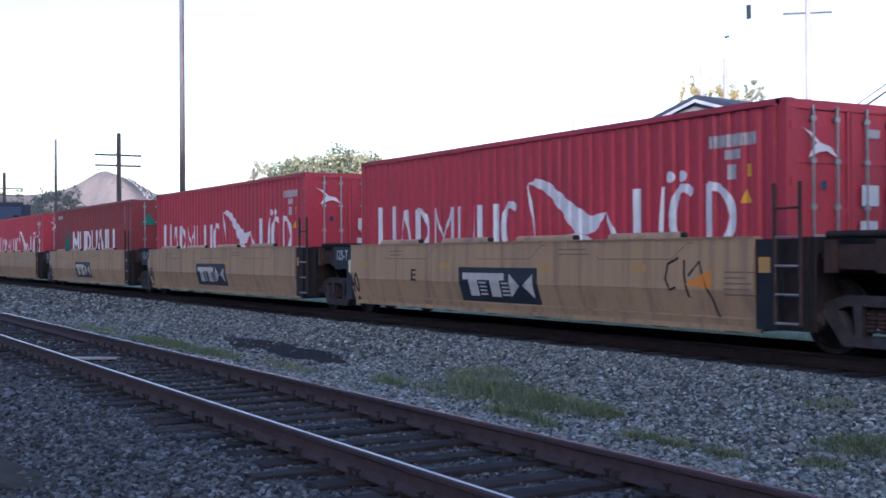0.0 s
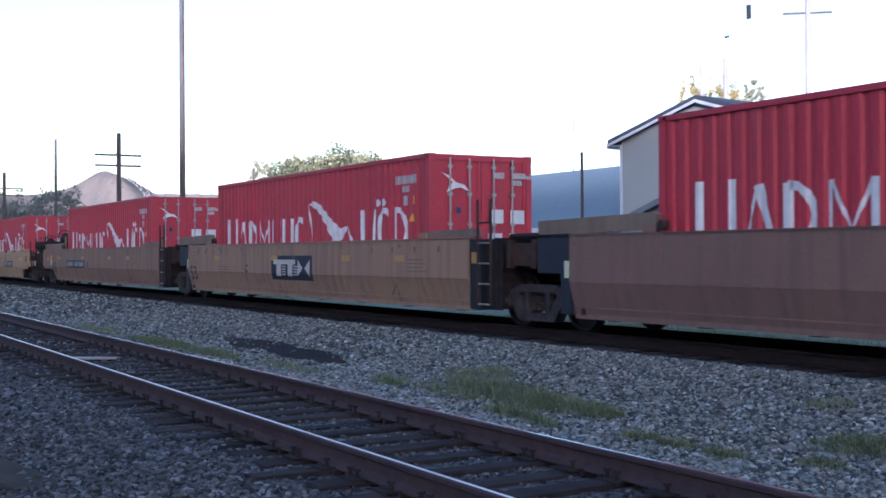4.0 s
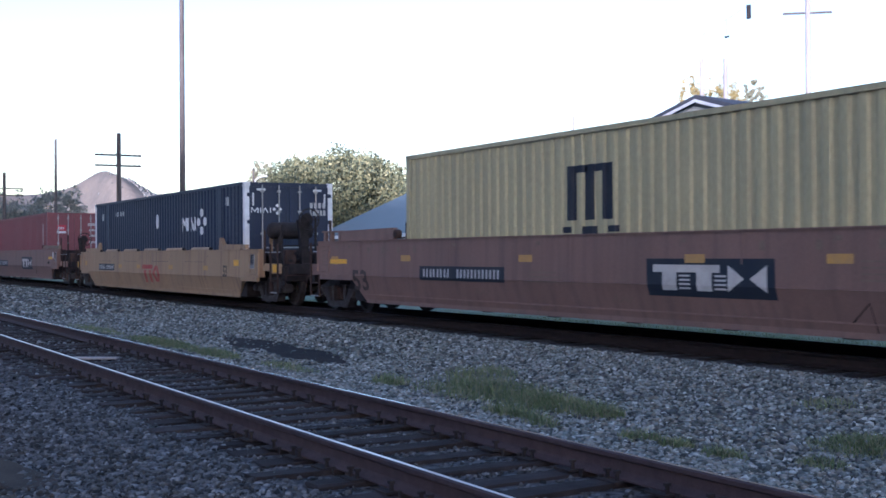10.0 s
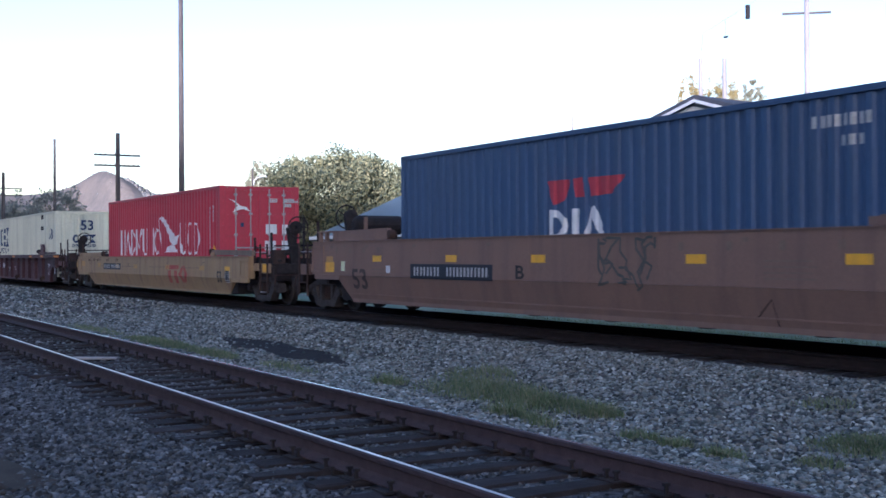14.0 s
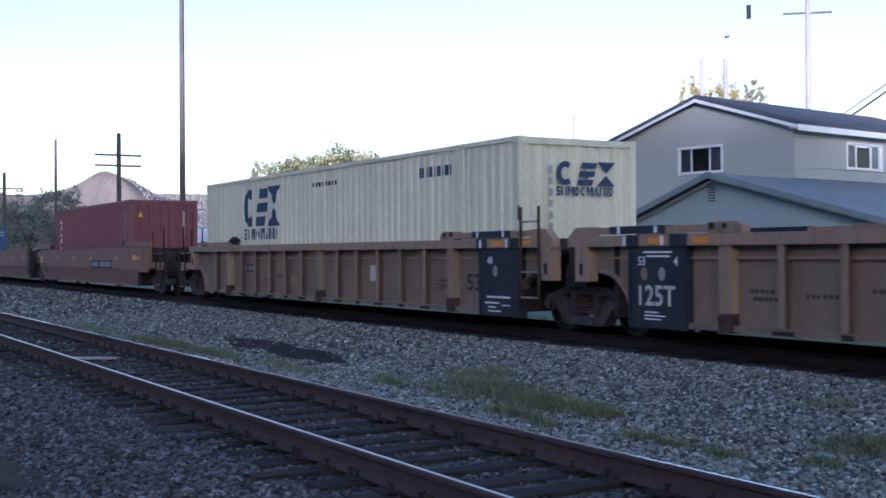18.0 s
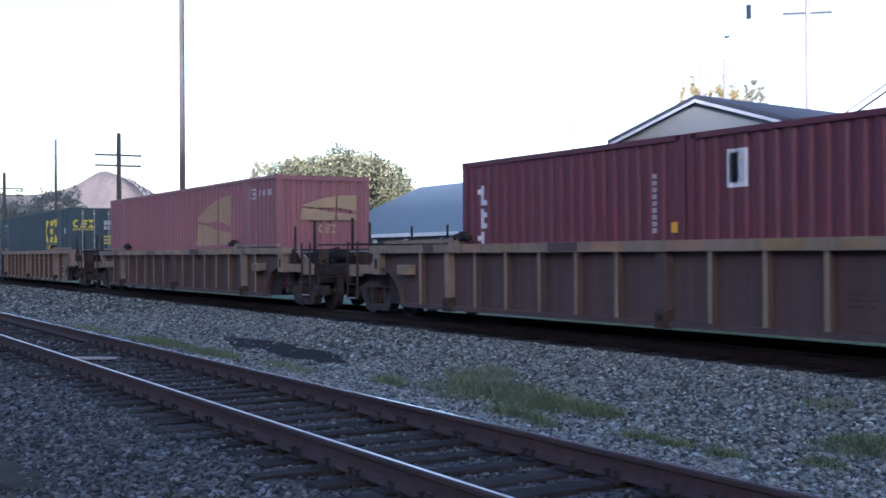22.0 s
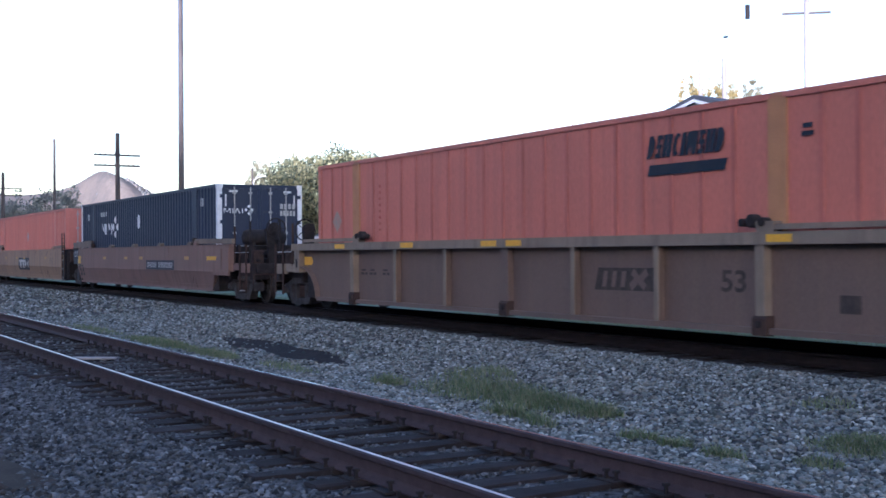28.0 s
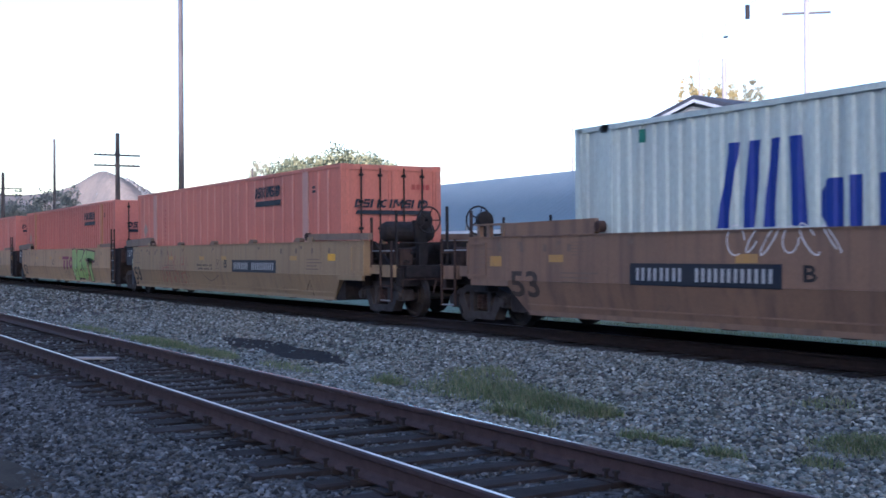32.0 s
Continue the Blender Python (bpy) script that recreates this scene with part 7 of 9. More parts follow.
def on_box(n, name, bm, material, x, z, face="side", label=""):
    ob, spans = K[n]
    return paint_on(ob, name, bm, material, spans, x, z, face, label)


def ribbon(points, w):
    """A painted stroke along points in x and z."""
    bm = bmesh.new()
    prev = None
    for i, (x, z) in enumerate(points):
        a, b = points[max(0, i - 1)], points[min(len(points) - 1, i + 1)]
        d = Vector((b[0] - a[0], b[1] - a[1]))
        d.normalize()
        q = [bm.verts.new((x - d.y * w, 0, z + d.x * w)), bm.verts.new((x + d.y * w, 0, z - d.x * w))]
        if prev:
            bm.faces.new((prev[0], prev[1], q[1], q[0]))
        prev = q
    return bm


def figures(n, text, x0, x1, z0, z1, material=BLACK):
    bm, w = lettering(text, z1 - z0)
    for v in bm.verts:
        v.co.x *= (x1 - x0) / w
    on_car(n, "numeral", bm, material, x0, z0)


def number_plate(n, x0, x1, z0, z1):
    """A dark panel with the bars of the car's marks."""
    w, h = x1 - x0, z1 - z0
    on_car(n, "mark_panel", rects((0, 0, w, h)), NAVY, x0, z0, 0.004)
    out = []
    for a in [0.05 + 0.088 * i for i in range(4)] + [0.47 + 0.083 * i for i in range(6)]:
        a *= w
        c = w * 0.062
        out += [(a, h * 0.22, a + c * 0.34, h * 0.8), (a + c * 0.66, h * 0.22, a + c, h * 0.8)]
    on_car(n, "mark_lettering", rects(*out), NUMBERS, x0, z0, 0.008)


def emblem_panel(n, x0, x1, z0, z1):
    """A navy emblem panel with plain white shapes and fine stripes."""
    w, h = x1 - x0, z1 - z0
    on_car(n, "emblem_panel", poly([(0, h), (0.01 * w, 0), (w, 0), (0.99 * w, h)]), NAVY, x0, z0, 0.004)
    on_car(n, "emblem", rects((0.06 * w, 0.64 * h, 0.6 * w, 0.84 * h), (0.14 * w, 0.16 * h, 0.26 * w, 0.64 * h), (0.42 * w, 0.16 * h, 0.54 * w, 0.64 * h)), FADED_WHITE, x0, z0, 0.008, "plain white bar on two blocks")
    for a in (0.28, 0.56):
        for i in range(4):
            on_car(n, "stripe", rects((a * w, (0.2 + 0.11 * i) * h, (a + 0.09) * w, (0.25 + 0.11 * i) * h)), FADED_WHITE, x0, z0, 0.007)
    on_car(n, "emblem", poly([(0.66 * w, 0.84 * h), (0.78 * w, 0.5 * h), (0.66 * w, 0.16 * h)], [(0.94 * w, 0.84 * h), (0.82 * w, 0.5 * h), (0.94 * w, 0.16 * h)]), FADED_WHITE, x0, z0, 0.008, "two plain white triangles")


def red_emblem(n, x0, x1, z0, z1, material=LOGORED):
    w, h = x1 - x0, z1 - z0
    on_car(n, "emblem", poly([(0, h), (0.6 * w, h), (0.6 * w, 0.78 * h), (0, 0.76 * h)], [(0.11 * w, 0.7 * h), (0.24 * w, 0.7 * h), (0.24 * w, 0), (0.11 * w, 0)],
                             [(0.4 * w, 0.7 * h), (0.53 * w, 0.7 * h), (0.53 * w, 0), (0.4 * w, 0)], [(0.76 * w, h), (0.82 * w, 0.86 * h), (0.73 * w, 0.5 * h), (0.82 * w, 0.14 * h), (0.76 * w, 0), (0.6 * w, 0.5 * h)], [(0.85 * w, h), (w, 0.5 * h), (0.85 * w, 0), (0.8 * w, 0.16 * h), (0.88 * w, 0.5 * h), (0.8 * w, 0.84 * h)]), material, x0, z0, 0.005, "faded red block shapes")


def small_print(n, x, z, w, rows, material=FADED):
    rng = random.Random(int(x * 10) + n)
    on_car(n, "small_print", rects(*[(0, -0.075 * i, w * rng.uniform(0.6, 1.0), -0.075 * i + 0.02) for i in range(rows)]), material, x, z)


def length_marks(n, x0, x1, z):
    for x in np.linspace(x0, x1, 4):
        on_car(n, "length_marking", rects((0, 0, 0.1, 0.12)), FADED, x, z)


def dashes(n, xs, z, material=ORANGE_MARK, w=0.36, h=0.1):
    for x in xs:
        on_car(n, "reflector", rects((0, 0, w, h)), material, x, z)


emblem_panel(3, -1.69, 0.84, 0.42, 1.03)
emblem_panel(2, -1.5, 1.0, 0.42, 1.03)
emblem_panel(1, -1.5, 1.0, 0.42, 1.03)
figures(3, "40", -6.31, -5.85, 0.46, 0.89)
figures(2, "40", -6.31, -5.85, 0.46, 0.89)
figures(1, "40", -6.31, -5.85, 0.46, 0.89)
figures(4, "40", -7.1, -6.65, 0.46, 0.89)
figures(3, "E", -3.5, -3.29, 0.75, 0.98)
for n in (0, 1, 2, 3, 4):
    dashes(n, (-5.8, -2.4, 0.9, 3.2), 1.0, FADED_GOLD)
    small_print(n, -4.4, 1.32, 0.7, 2)
    small_print(n, 1.4, 1.32, 0.9, 2)
    for x in (-3.2, 0.3, 3.8):
        on_car(n, "hatch_line", ribbon([(-1.4, 0.02), (-1.35, -0.02), (0.3, -0.02), (0.62, 0.2), (0.75, 0.21)], 0.007), FADED, x, 1.2)
small_print(3, 5.15, 1.0, 0.6, 5)
on_car(3, "scrawl", ribbon([(0.3, 0.75), (0.08, 0.66), (0.03, 0.45), (0.12, 0.3), (0.25, 0.34)], 0.02), GRIME, 3.95, 0.45)
on_car(3, "scrawl", ribbon([(0.42, 0.72), (0.42, 0.5), (0.5, 0.2)], 0.02), GRIME, 3.95, 0.45)
on_car(3, "scrawl", ribbon([(0.5, 0.5), (0.72, 0.7), (0.8, 0.45), (0.95, 0.2), (1.02, -0.05)], 0.02), GRIME, 3.95, 0.45)
on_car(3, "reflector", poly([(0, 0), (0.55, -0.05), (0.55, 0.22)]), ORANGE_MARK, 4.35, 0.83)
number_plate(4, 0.41, 2.65, 0.74, 1.04)
figures(4, "A", -0.02, 0.19, 0.77, 1.0)


def label_square(n, x, z, s=0.42, dark=NAVY, pale=LABEL):
    on_car(n, "label_frame", rects((0, 0, s, s)), pale, x, z, 0.004)
    t = 0.016
    on_car(n, "label_field", rects((t, s * 0.2, s - t, s - t)), dark, x, z, 0.007)
    on_car(n, "label_field", rects((t, t, s - t, s * 0.14)), dark, x, z, 0.007)
    on_car(n, "small_writing", rects(*[(t * 3 + s * 0.5 * c, s * (0.3 + 0.16 * r), s * (0.42 + 0.5 * c) - (0.05 * (r % 2)), s * (0.3 + 0.16 * r) + 0.016) for c in (0, 1) for r in range(4)]), FADED_WHITE, x, z, 0.01)


label_square(4, 5.85, 0.9)
for n in (9, 11):
    label_square(n, 8.86, 1.04, 0.4, NAVY, FADED_WHITE)
    on_car(n, "label", rects((0, 0, 0.3, 0.27)), FADED_WHITE, 8.44, 1.17)
    on_car(n, "jacking_pad", rects((0, 0, 0.39, 0.09)), GRIME, 7.52, 0.94)
number_plate(5, -4.25, -1.14, 0.79, 1.09)
figures(5, "53", -6.86, -6.31, 0.55, 0.98, FADED_BLACK)
figures(5, "B", -0.8, -0.58, 0.82, 1.02)
emblem_panel(6, -1.7, 0.83, 0.66, 1.25)
figures(6, "C", -3.53, -3.31, 0.82, 1.02)
figures(6, "53", -8.07, -7.5, 0.55, 0.97, FADED_BLACK)
number_plate(7, 0.39, 3.35, 0.8, 1.1)
number_plate(9, -5.19, -2.07, 0.77, 1.07)
emblem_panel(9, 1.57, 4.09, 0.65, 1.24)
figures(9, "53", -8.09, -7.33, 0.5, 0.9)
number_plate(10, -6.7, -4.5, 0.74, 0.98)
red_emblem(10, -0.94, 1.03, 0.39, 0.97)
figures(10, "53", 6.97, 7.28, 0.67, 0.99)
label_square(10, 8.95, 0.92, 0.38)
number_plate(11, -5.13, -2.14, 0.77, 1.04)
emblem_panel(11, 1.59, 4.09, 0.66, 1.19)
figures(11, "53", -8.13, -7.42, 0.5, 0.94, FADED_BLACK)
for x0, x1, z0, z1 in ((-8.93, -8.47, 0.87, 1.08), (-6.48, -6.05, 0.85, 1.01)):
    on_car(13, "reflector", rects((0, 0, x1 - x0, z1 - z0)), FADED_GOLD, x0, z0)
for x in (-7.9, -7.2, -6.6, -5.2, -3.9):
    on_car(13, "clip_mark", rects((0, 0, 0.11, 0.08), (0.2, 0.02, 0.26, 0.1)), RUST, x, 1.07)
for x, z in ((-7.75, 0.98), (-7.55, 0.6), (-6.3, 1.1), (-2.4, 0.9)):
    on_car(13, "small_print", rects((0, 0, 0.34, 0.012), (0, 0.05, 0.3, 0.062), (0.04, 0.1, 0.28, 0.112)), FADED_BLACK, x, z)
number_plate(13, -5.61, -3.26, 0.78, 1.0)
red_emblem(13, 2.08, 4.2, 0.42, 0.97)
figures(13, "53", 6.79, 7.15, 0.51, 0.83)
label_square(13, 7.44, 0.52, 0.34)
number_plate(14, -3.96, -0.98, 0.79, 1.08)
figures(15, "53", -8.01, -7.29, 0.54, 0.97)
emblem_panel(15, -1.77, 0.64, 0.72, 1.25)
number_plate(16, 0.42, 3.56, 0.81, 1.11)
figures(16, "53", -8.2, -7.5, 0.54, 0.97)
number_plate(23, -4.12, -1.01, 0.82, 1.12)
figures(23, "A", -0.66, -0.43, 0.84, 1.06)
figures(23, "53", -6.92, -6.25, 0.55, 1.01)
figures(24, "53", -8.02, -7.31, 0.54, 0.98)
emblem_panel(24, -1.59, 0.98, 0.62, 1.2)
number_plate(25, 0.4, 3.38, 0.82, 1.12)
figures(25, "53", -8.9, -8.2, 0.5, 0.94)
number_plate(27, -4.16, -1.01, 0.84, 1.15)
figures(27, "A", -0.62, -0.36, 0.88, 1.1)
figures(27, "53", -6.45, -5.84, 0.52, 0.89)
figures(28, "53", -8.05, -7.36, 0.41, 0.88)
figures(28, "C", -1.71, -1.45, 0.9, 1.12)
red_emblem(28, 0.22, 2.15, 0.72, 1.25, LOGOPLUM)
figures(29, "53", -9.1, -8.4, 0.44, 0.9)
figures(29, "B", -0.21, 0.03, 0.93, 1.15)
number_plate(29, 0.42, 3.53, 0.82, 1.14)
number_plate(30, -3.85, -0.89, 0.8, 1.12)
figures(30, "53", -7.02, -6.2, 0.54, 0.98, FADED_BLACK)
figures(30, "B", -0.54, -0.33, 0.9, 1.11)
for n in (5, 6, 7, 9, 11, 14, 15, 16, 23, 24, 25, 27, 28, 29, 30):
    small_print(n, -5.6 if n not in (9, 11) else -1.4, 0.95, 1.1, 3)
    small_print(n, 5.4, 1.15, 0.9, 4)
    length_marks(n, 3.8, 6.6, 1.3)
    length_marks(n, -7.4, -5.4, 1.3)
    on_car(n, "scuff", ribbon([(0, 0), (0.3, 0.25), (0.35, -0.1)], 0.012), GRIME, 4.6 + 0.3 * (n % 3), 0.42)
for n in (14, 15, 16):
    dashes(n, (-5.6, -2.6, 0.2, 3.95, 6.7), 1.12, GOLD if n == 14 else FADED_GOLD, 0.4, 0.13)
for n in (5, 6, 11, 30):
    dashes(n, (-5.9, -1.7, 2.4, 4.9), 1.13, FADED_GOLD, 0.4, 0.12)
for n in (23, 24, 25, 27, 28, 29):
    dashes(n, (-5.2, -2.3, -0.45, 4.4), 1.14, FADED_GOLD, 0.42, 0.1)
for n in (10, 13):
    dashes(n, (-3.9, -1.6, 2.0, 5.3), 0.84, FADED_GOLD, 0.42, 0.13)
    for x in (-5.2, -1.8, 1.6, 5.0):
        on_car(n, "hatch_line", ribbon([(-1.4, 0.02), (-1.35, -0.02), (0.3, -0.02), (0.62, 0.14), (0.75, 0.15)], 0.007), FADED, x, SECTION[U[n].name][0] - 0.3)
for n, x, z, w, h, paint in ((14, -7.94, 0.88, 0.46, 0.22, GOLD), (14, -7.12, 0.91, 0.19, 0.21, PALE_REFLECTOR), (14, -4.99, 0.89, 0.18, 0.15, LABEL), (5, -7.45, 1.12, 0.44, 0.17, ORANGE_MARK), (5, -7.33, 0.89, 0.21, 0.21, PALE_REFLECTOR), (11, -9.25, 1.07, 0.87, 0.1, GOLD)):
    on_car(n, "reflector", rects((0, 0, w, h)), paint, x, z, 0.006)
for n in (15, 16, 24, 25):
    if any(ch.name.startswith("end_panel") and ch.data.vertices[0].co.x < 0 for ch in U[n].children):
        lo = min(v.co.x for ch in U[n].children if ch.name.startswith("side_sheet") for v in ch.data.vertices)
        on_car(n, "reflector", rects((0, 0, 0.44, 0.29)), GOLD, lo + 0.02, 0.98)
SCRIBBLE = mat("grey_green_spray_paint", (0.06, 0.07, 0.06), 0.6, second=(0.12, 0.1, 0.085), scale=6, amount=0.6, bump=0.02)
# spray-painted word: fat letters over a dark rim
for k, (letter, x0, wide, low, high, lean) in enumerate((("B", 0.0, 0.95, -0.04, 1.2, -0.08), ("E", 0.82, 0.9, 0.1, 1.14, 0.12), ("S", 1.62, 0.9, 0.02, 1.16, 0.1), ("T", 2.4, 1.15, 0.0, 1.22, 0.06))):
    for name, material, fat, lift in (("spray_outline", SPRAY_RIM, 0.13, 0.004 + 0.003 * k), ("spray_paint", GREEN_SPRAY, 0.075, 0.0052 + 0.003 * k)):
        bm, w = lettering(letter, 1.0, fat)
        grow = fat - 0.075
        for v in bm.verts:
            u, q = v.co.x / w, v.co.z
            v.co.x = x0 - grow + (wide + 2 * grow) * u + lean * (q - 0.5) + 0.2 * (u - 0.5) * (q - 0.35)
            v.co.z = low - grow + (high - low + 2 * grow) * q + 0.1 * math.sin(5 * u + 2 * k) * q
        on_car(28, name, bm, material, 2.05, 0.29, lift, "green spray-painted letter" if name == "spray_paint" else "dark maroon rim of a spray-painted letter")
for k, (x, s) in enumerate(((0, 0.2), (0.32, 0.16), (0.6, 0.2), (0.95, 0.17), (1.25, 0.2), (1.6, 0.18))):
    on_car(30, "scrawl", ribbon([(x + s * math.cos(a) * 0.8, 0.17 + s * math.sin(a + k)) for a in np.linspace(0, 5.2, 12)], 0.011), WHITE, -1.7, 1.26)

# thin red outlines sprayed on a tan car
for k, pts in enumerate(([(0, 0), (0.1, 0.45), (0.75, 0.5), (0.8, 0.1), (0.72, -0.1)], [(0.25, 0.0), (0.5, 0.15), (0.55, 0.35)], [(1.0, 0.95), (1.25, 0.6), (1.45, 0.85), (1.3, 0.45), (1.6, 0.3), (1.75, -0.1)],
                         [(1.15, 0.1), (1.35, 0.2), (1.3, 0.0), (1.15, 0.1)], [(2.0, 0.8), (2.0, 0.55), (2.3, 0.6), (2.2, 0.85)], [(2.0, 0.3), (2.05, 0.0), (2.3, 0.05), (2.4, 0.35), (2.0, 0.3)], [(0.6, 1.15), (0.75, 0.8), (0.72, 0.55)])):
    on_car(29, "scrawl", ribbon(pts, 0.014), LOGORED, -6.0, 0.42)
# tall washed-out red strokes, a data box and small print along the olive-tan car
rng = random.Random(29)
for k in range(11):
    x = -6.6 + 0.3 * k
    h = rng.uniform(0.55, 1.0)
    z = rng.uniform(0.32, 0.45)
    on_car(29, "scrawl", ribbon([(x + 0.05, z), (x + rng.uniform(-0.1, 0.1), z + 0.45 * h), (x + 0.12, z + h), (x + rng.uniform(0.2, 0.34), z + 0.7 * h), (x + rng.uniform(0.1, 0.3), z + 0.3 * h)], 0.012), FAINT_RED, 0, 0, 0.004 + 0.0005 * k)
on_car(29, "small_print", rects(*[(0.11 * q, 0.1 * r, 0.11 * q + 0.07, 0.1 * r + 0.05) for q in range(12) for r in range(2) if (q + r) % 5]), FADED_BLACK, -2.5, 0.86)
on_car(29, "data_box", rects((0, 0, 0.2, 0.015), (0, 0.235, 0.2, 0.25), (0, 0.015, 0.015, 0.235), (0.185, 0.015, 0.2, 0.235), (0.07, 0.08, 0.13, 0.16)), FADED_BLACK, -0.82, 0.9)
on_car(29, "scrawl", ribbon([(0, 0.2), (0.25, 0.08), (0.55, 0.02), (0.8, 0.06), (1.28, 0.19)], 0.012), FADED, -1.98, 0.52)
# dark scribble on a brown car
rng = random.Random(77)
for k in range(9):
    x, z = 2.05 + 1.1 * rng.random(), 0.66 + 0.3 * rng.random()
    pts = [(x, z)]
    for i in range(7):
        x += rng.uniform(-0.22, 0.22)
        z = min(1.5, z + rng.uniform(-0.05, 0.24))
        pts.append((min(3.3, max(2.0, x)), z))
    on_car(14, "scrawl", ribbon(pts, 0.022), SCRIBBLE, 0, 0, 0.004 + 0.0006 * k)
figures(14, "53", -6.6, -5.9, 0.53, 0.97, FADED_BLACK)
figures(14, "B", -0.26, 0.0, 0.84, 1.07)
# faint data panels, arrows and writing along the smooth cars
for n in (5, 6, 7, 9, 11, 14, 15, 16, 23, 24, 25, 27, 28, 29, 30):
    lo = min(v.co.x for ch in U[n].children if ch.name.startswith("side_sheet") for v in ch.data.vertices) - 0.3
    rng = random.Random(n)
    on_car(n, "data_panel", rects((0, 0, 0.6, 0.015), (0, 0.32, 0.6, 0.335), (0, 0, 0.015, 0.335), (0.585, 0, 0.6, 0.335), (0.06, 0.08, 0.5, 0.091), (0.06, 0.15, 0.46, 0.161), (0.06, 0.22, 0.5, 0.231)), FADED, lo + 0.55, 1.03)
    for x in (lo + 0.35, lo + 1.25, lo + 1.9, lo + 3.0, -3.9, -1.2, 2.3, 5.0):
        on_car(n, "guide_mark", rects((0, 0, 0.02, 0.12), (0.035, 0.05, 0.13, 0.11)), FADED, x, 1.36)
    on_car(n, "small_print", rects(*[(0, -0.05 * i, rng.uniform(0.25, 0.45), -0.05 * i + 0.011) for i in range(5)]), FADED, lo + 3.4, 1.44)
    for x in (-2.9, 0.6, 3.4):
        on_car(n, "handwriting", ribbon([(0.06 * k, 0.05 * math.sin(k * 1.9 + n)) for k in range(rng.randint(6, 12))], 0.008), FADED, x + rng.uniform(-0.5, 0.5), rng.uniform(0.4, 0.62))

for n in (25, 29):
    for s in (-1, 1):
        for x in (-7.2, -4.25, -1.25, 1.75, 4.75):
            part("hinged_guide", slab(bmesh.new(), [(x - 0.16, 1.575), (x + 0.24, 1.575), (x + 0.27, 1.63), (x + 0.22, 1.67), (x + 0.06, 1.675), (x - 0.06, 1.62)], s * 1.41 - 0.06, s * 1.41 + 0.06), RIBTAN, U[n])
# ribbed cars
PATCH = mat("yellow_patch_paint", (0.26, 0.18, 0.09), 0.6, second=(0.17, 0.12, 0.075), scale=5, amount=0.6, bump=0.05)


def patch(n, x0, z0, x1, z1, material=PATCH):
    c = min(0.06, (x1 - x0) / 4)
    on_car(n, "paint_patch", poly([(x0 + c, z0), (x1 - c, z0), (x1, z0 + c), (x1, z1 - c), (x1 - c, z1), (x0 + c, z1), (x0, z1 - c), (x0, z0 + c)]), material, 0, 0, 0.004)


def chord_mark(n, x0, x1, material, top, h=0.1):
    part("reflector", boxes((x0, x1, -1.506, -1.5, top - 0.13, top - 0.13 + h)), material, U[n])


number_plate(8, -5.45, -3.96, 0.81, 0.99)
patch(8, -5.45, 0.62, -3.96, 0.76)
emblem_panel(8, 3.3, 4.81, 0.71, 1.03)
for q in ((5.12, 0.74, 5.68, 1.14), (6.2, 0.43, 6.83, 1.3), (7.09, 0.24, 7.88, 1.17), (-7.7, 0.24, -7.1, 1.15), (-6.9, 0.62, -6.5, 1.1), (-2.76, 0.67, -2.35, 1.03), (1.31, 0.77, 1.87, 0.99), (8.3, 0.97, 9.1, 1.19), (-9.1, 0.9, -8.5, 1.2)):
    patch(8, *q)
figures(8, "53", 5.16, 5.64, 0.77, 1.11)
on_car(8, "label", rects((0, 0, 0.54, 0.26)), LABEL, 6.25, 0.7, 0.008)
label_square(8, 7.12, 0.46, 0.38)
on_car(8, "label", rects((0, 0, 0.17, 0.26)), LABEL, 7.65, 0.46, 0.009)
for x0, x1 in ((-6.4, -6.0), (-2.9, -2.5), (1.2, 1.7), (5.99, 6.57), (8.47, 9.16)):
    chord_mark(8, x0, x1, GOLD, 1.48)
for x0, x1 in ((-8.9, -8.2), (-5.0, -3.9), (2.6, 3.8)):
    chord_mark(8, x0, x1, PATCH, 1.48)
figures(12, "53", -7.31, -6.47, 0.45, 0.96, WHITE)
on_car(12, "mark_lettering", rects(*[(0.23 * i, 0, 0.23 * i + 0.15, 0.24) for i in range(4)], *[(1.05 + 0.2 * i, 0, 1.05 + 0.2 * i + 0.14, 0.24) for i in range(6)]), WHITE, -5.45, 0.68)
small_print(12, -2.73, 0.7, 0.88, 3, WHITE)
small_print(12, -1.12, 0.74, 0.4, 3, WHITE)
label_square(12, 6.73, 0.45, 0.36, MAROON)
on_car(12, "small_writing", rects((0, 0, 0.06, 0.1), (0.12, 0, 0.2, 0.1), (0.23, 0, 0.32, 0.1)), WHITE, 6.78, 0.84)
for d in (-1, 1):
    for y in (-1.4, 1.4):
        part("guide_plate", slab(bmesh.new(), [(d * 5.66, 1.34), (d * 6.22, 1.34), (d * 6.2, 1.62), (d * 6.06, 1.8), (d * 5.66, 1.8)], y - 0.05, y + 0.05), MAROON, U[12])
on_car(12, "label", rects((0, 0, 0.18, 0.26)), LABEL, 8.05, 0.5)
for x0, x1 in ((-8.8, -8.3), (-4.9, -4.4), (-0.8, -0.3), (3.4, 3.9), (5.9, 6.4)):
    chord_mark(12, x0, x1, ORANGE_MARK, 1.34, 0.09)
chord_mark(12, 8.6, 9.6, ORANGE_MARK, 1.34, 0.09)
figures(17, "53", 7.38, 7.84, 0.6, 0.91)
figures(18, "53", 6.36, 6.86, 0.57, 0.93)
on_car(18, "label", rects((0, 0, 0.45, 0.38)), CHROME, -2.53, 0.68)
on_car(18, "faded_lettering", plain_shapes("iix", 0.95, 0.33, 0.04, 0.04), FAINT_RED, 1.06, 0.74)
strap = bmesh.new()
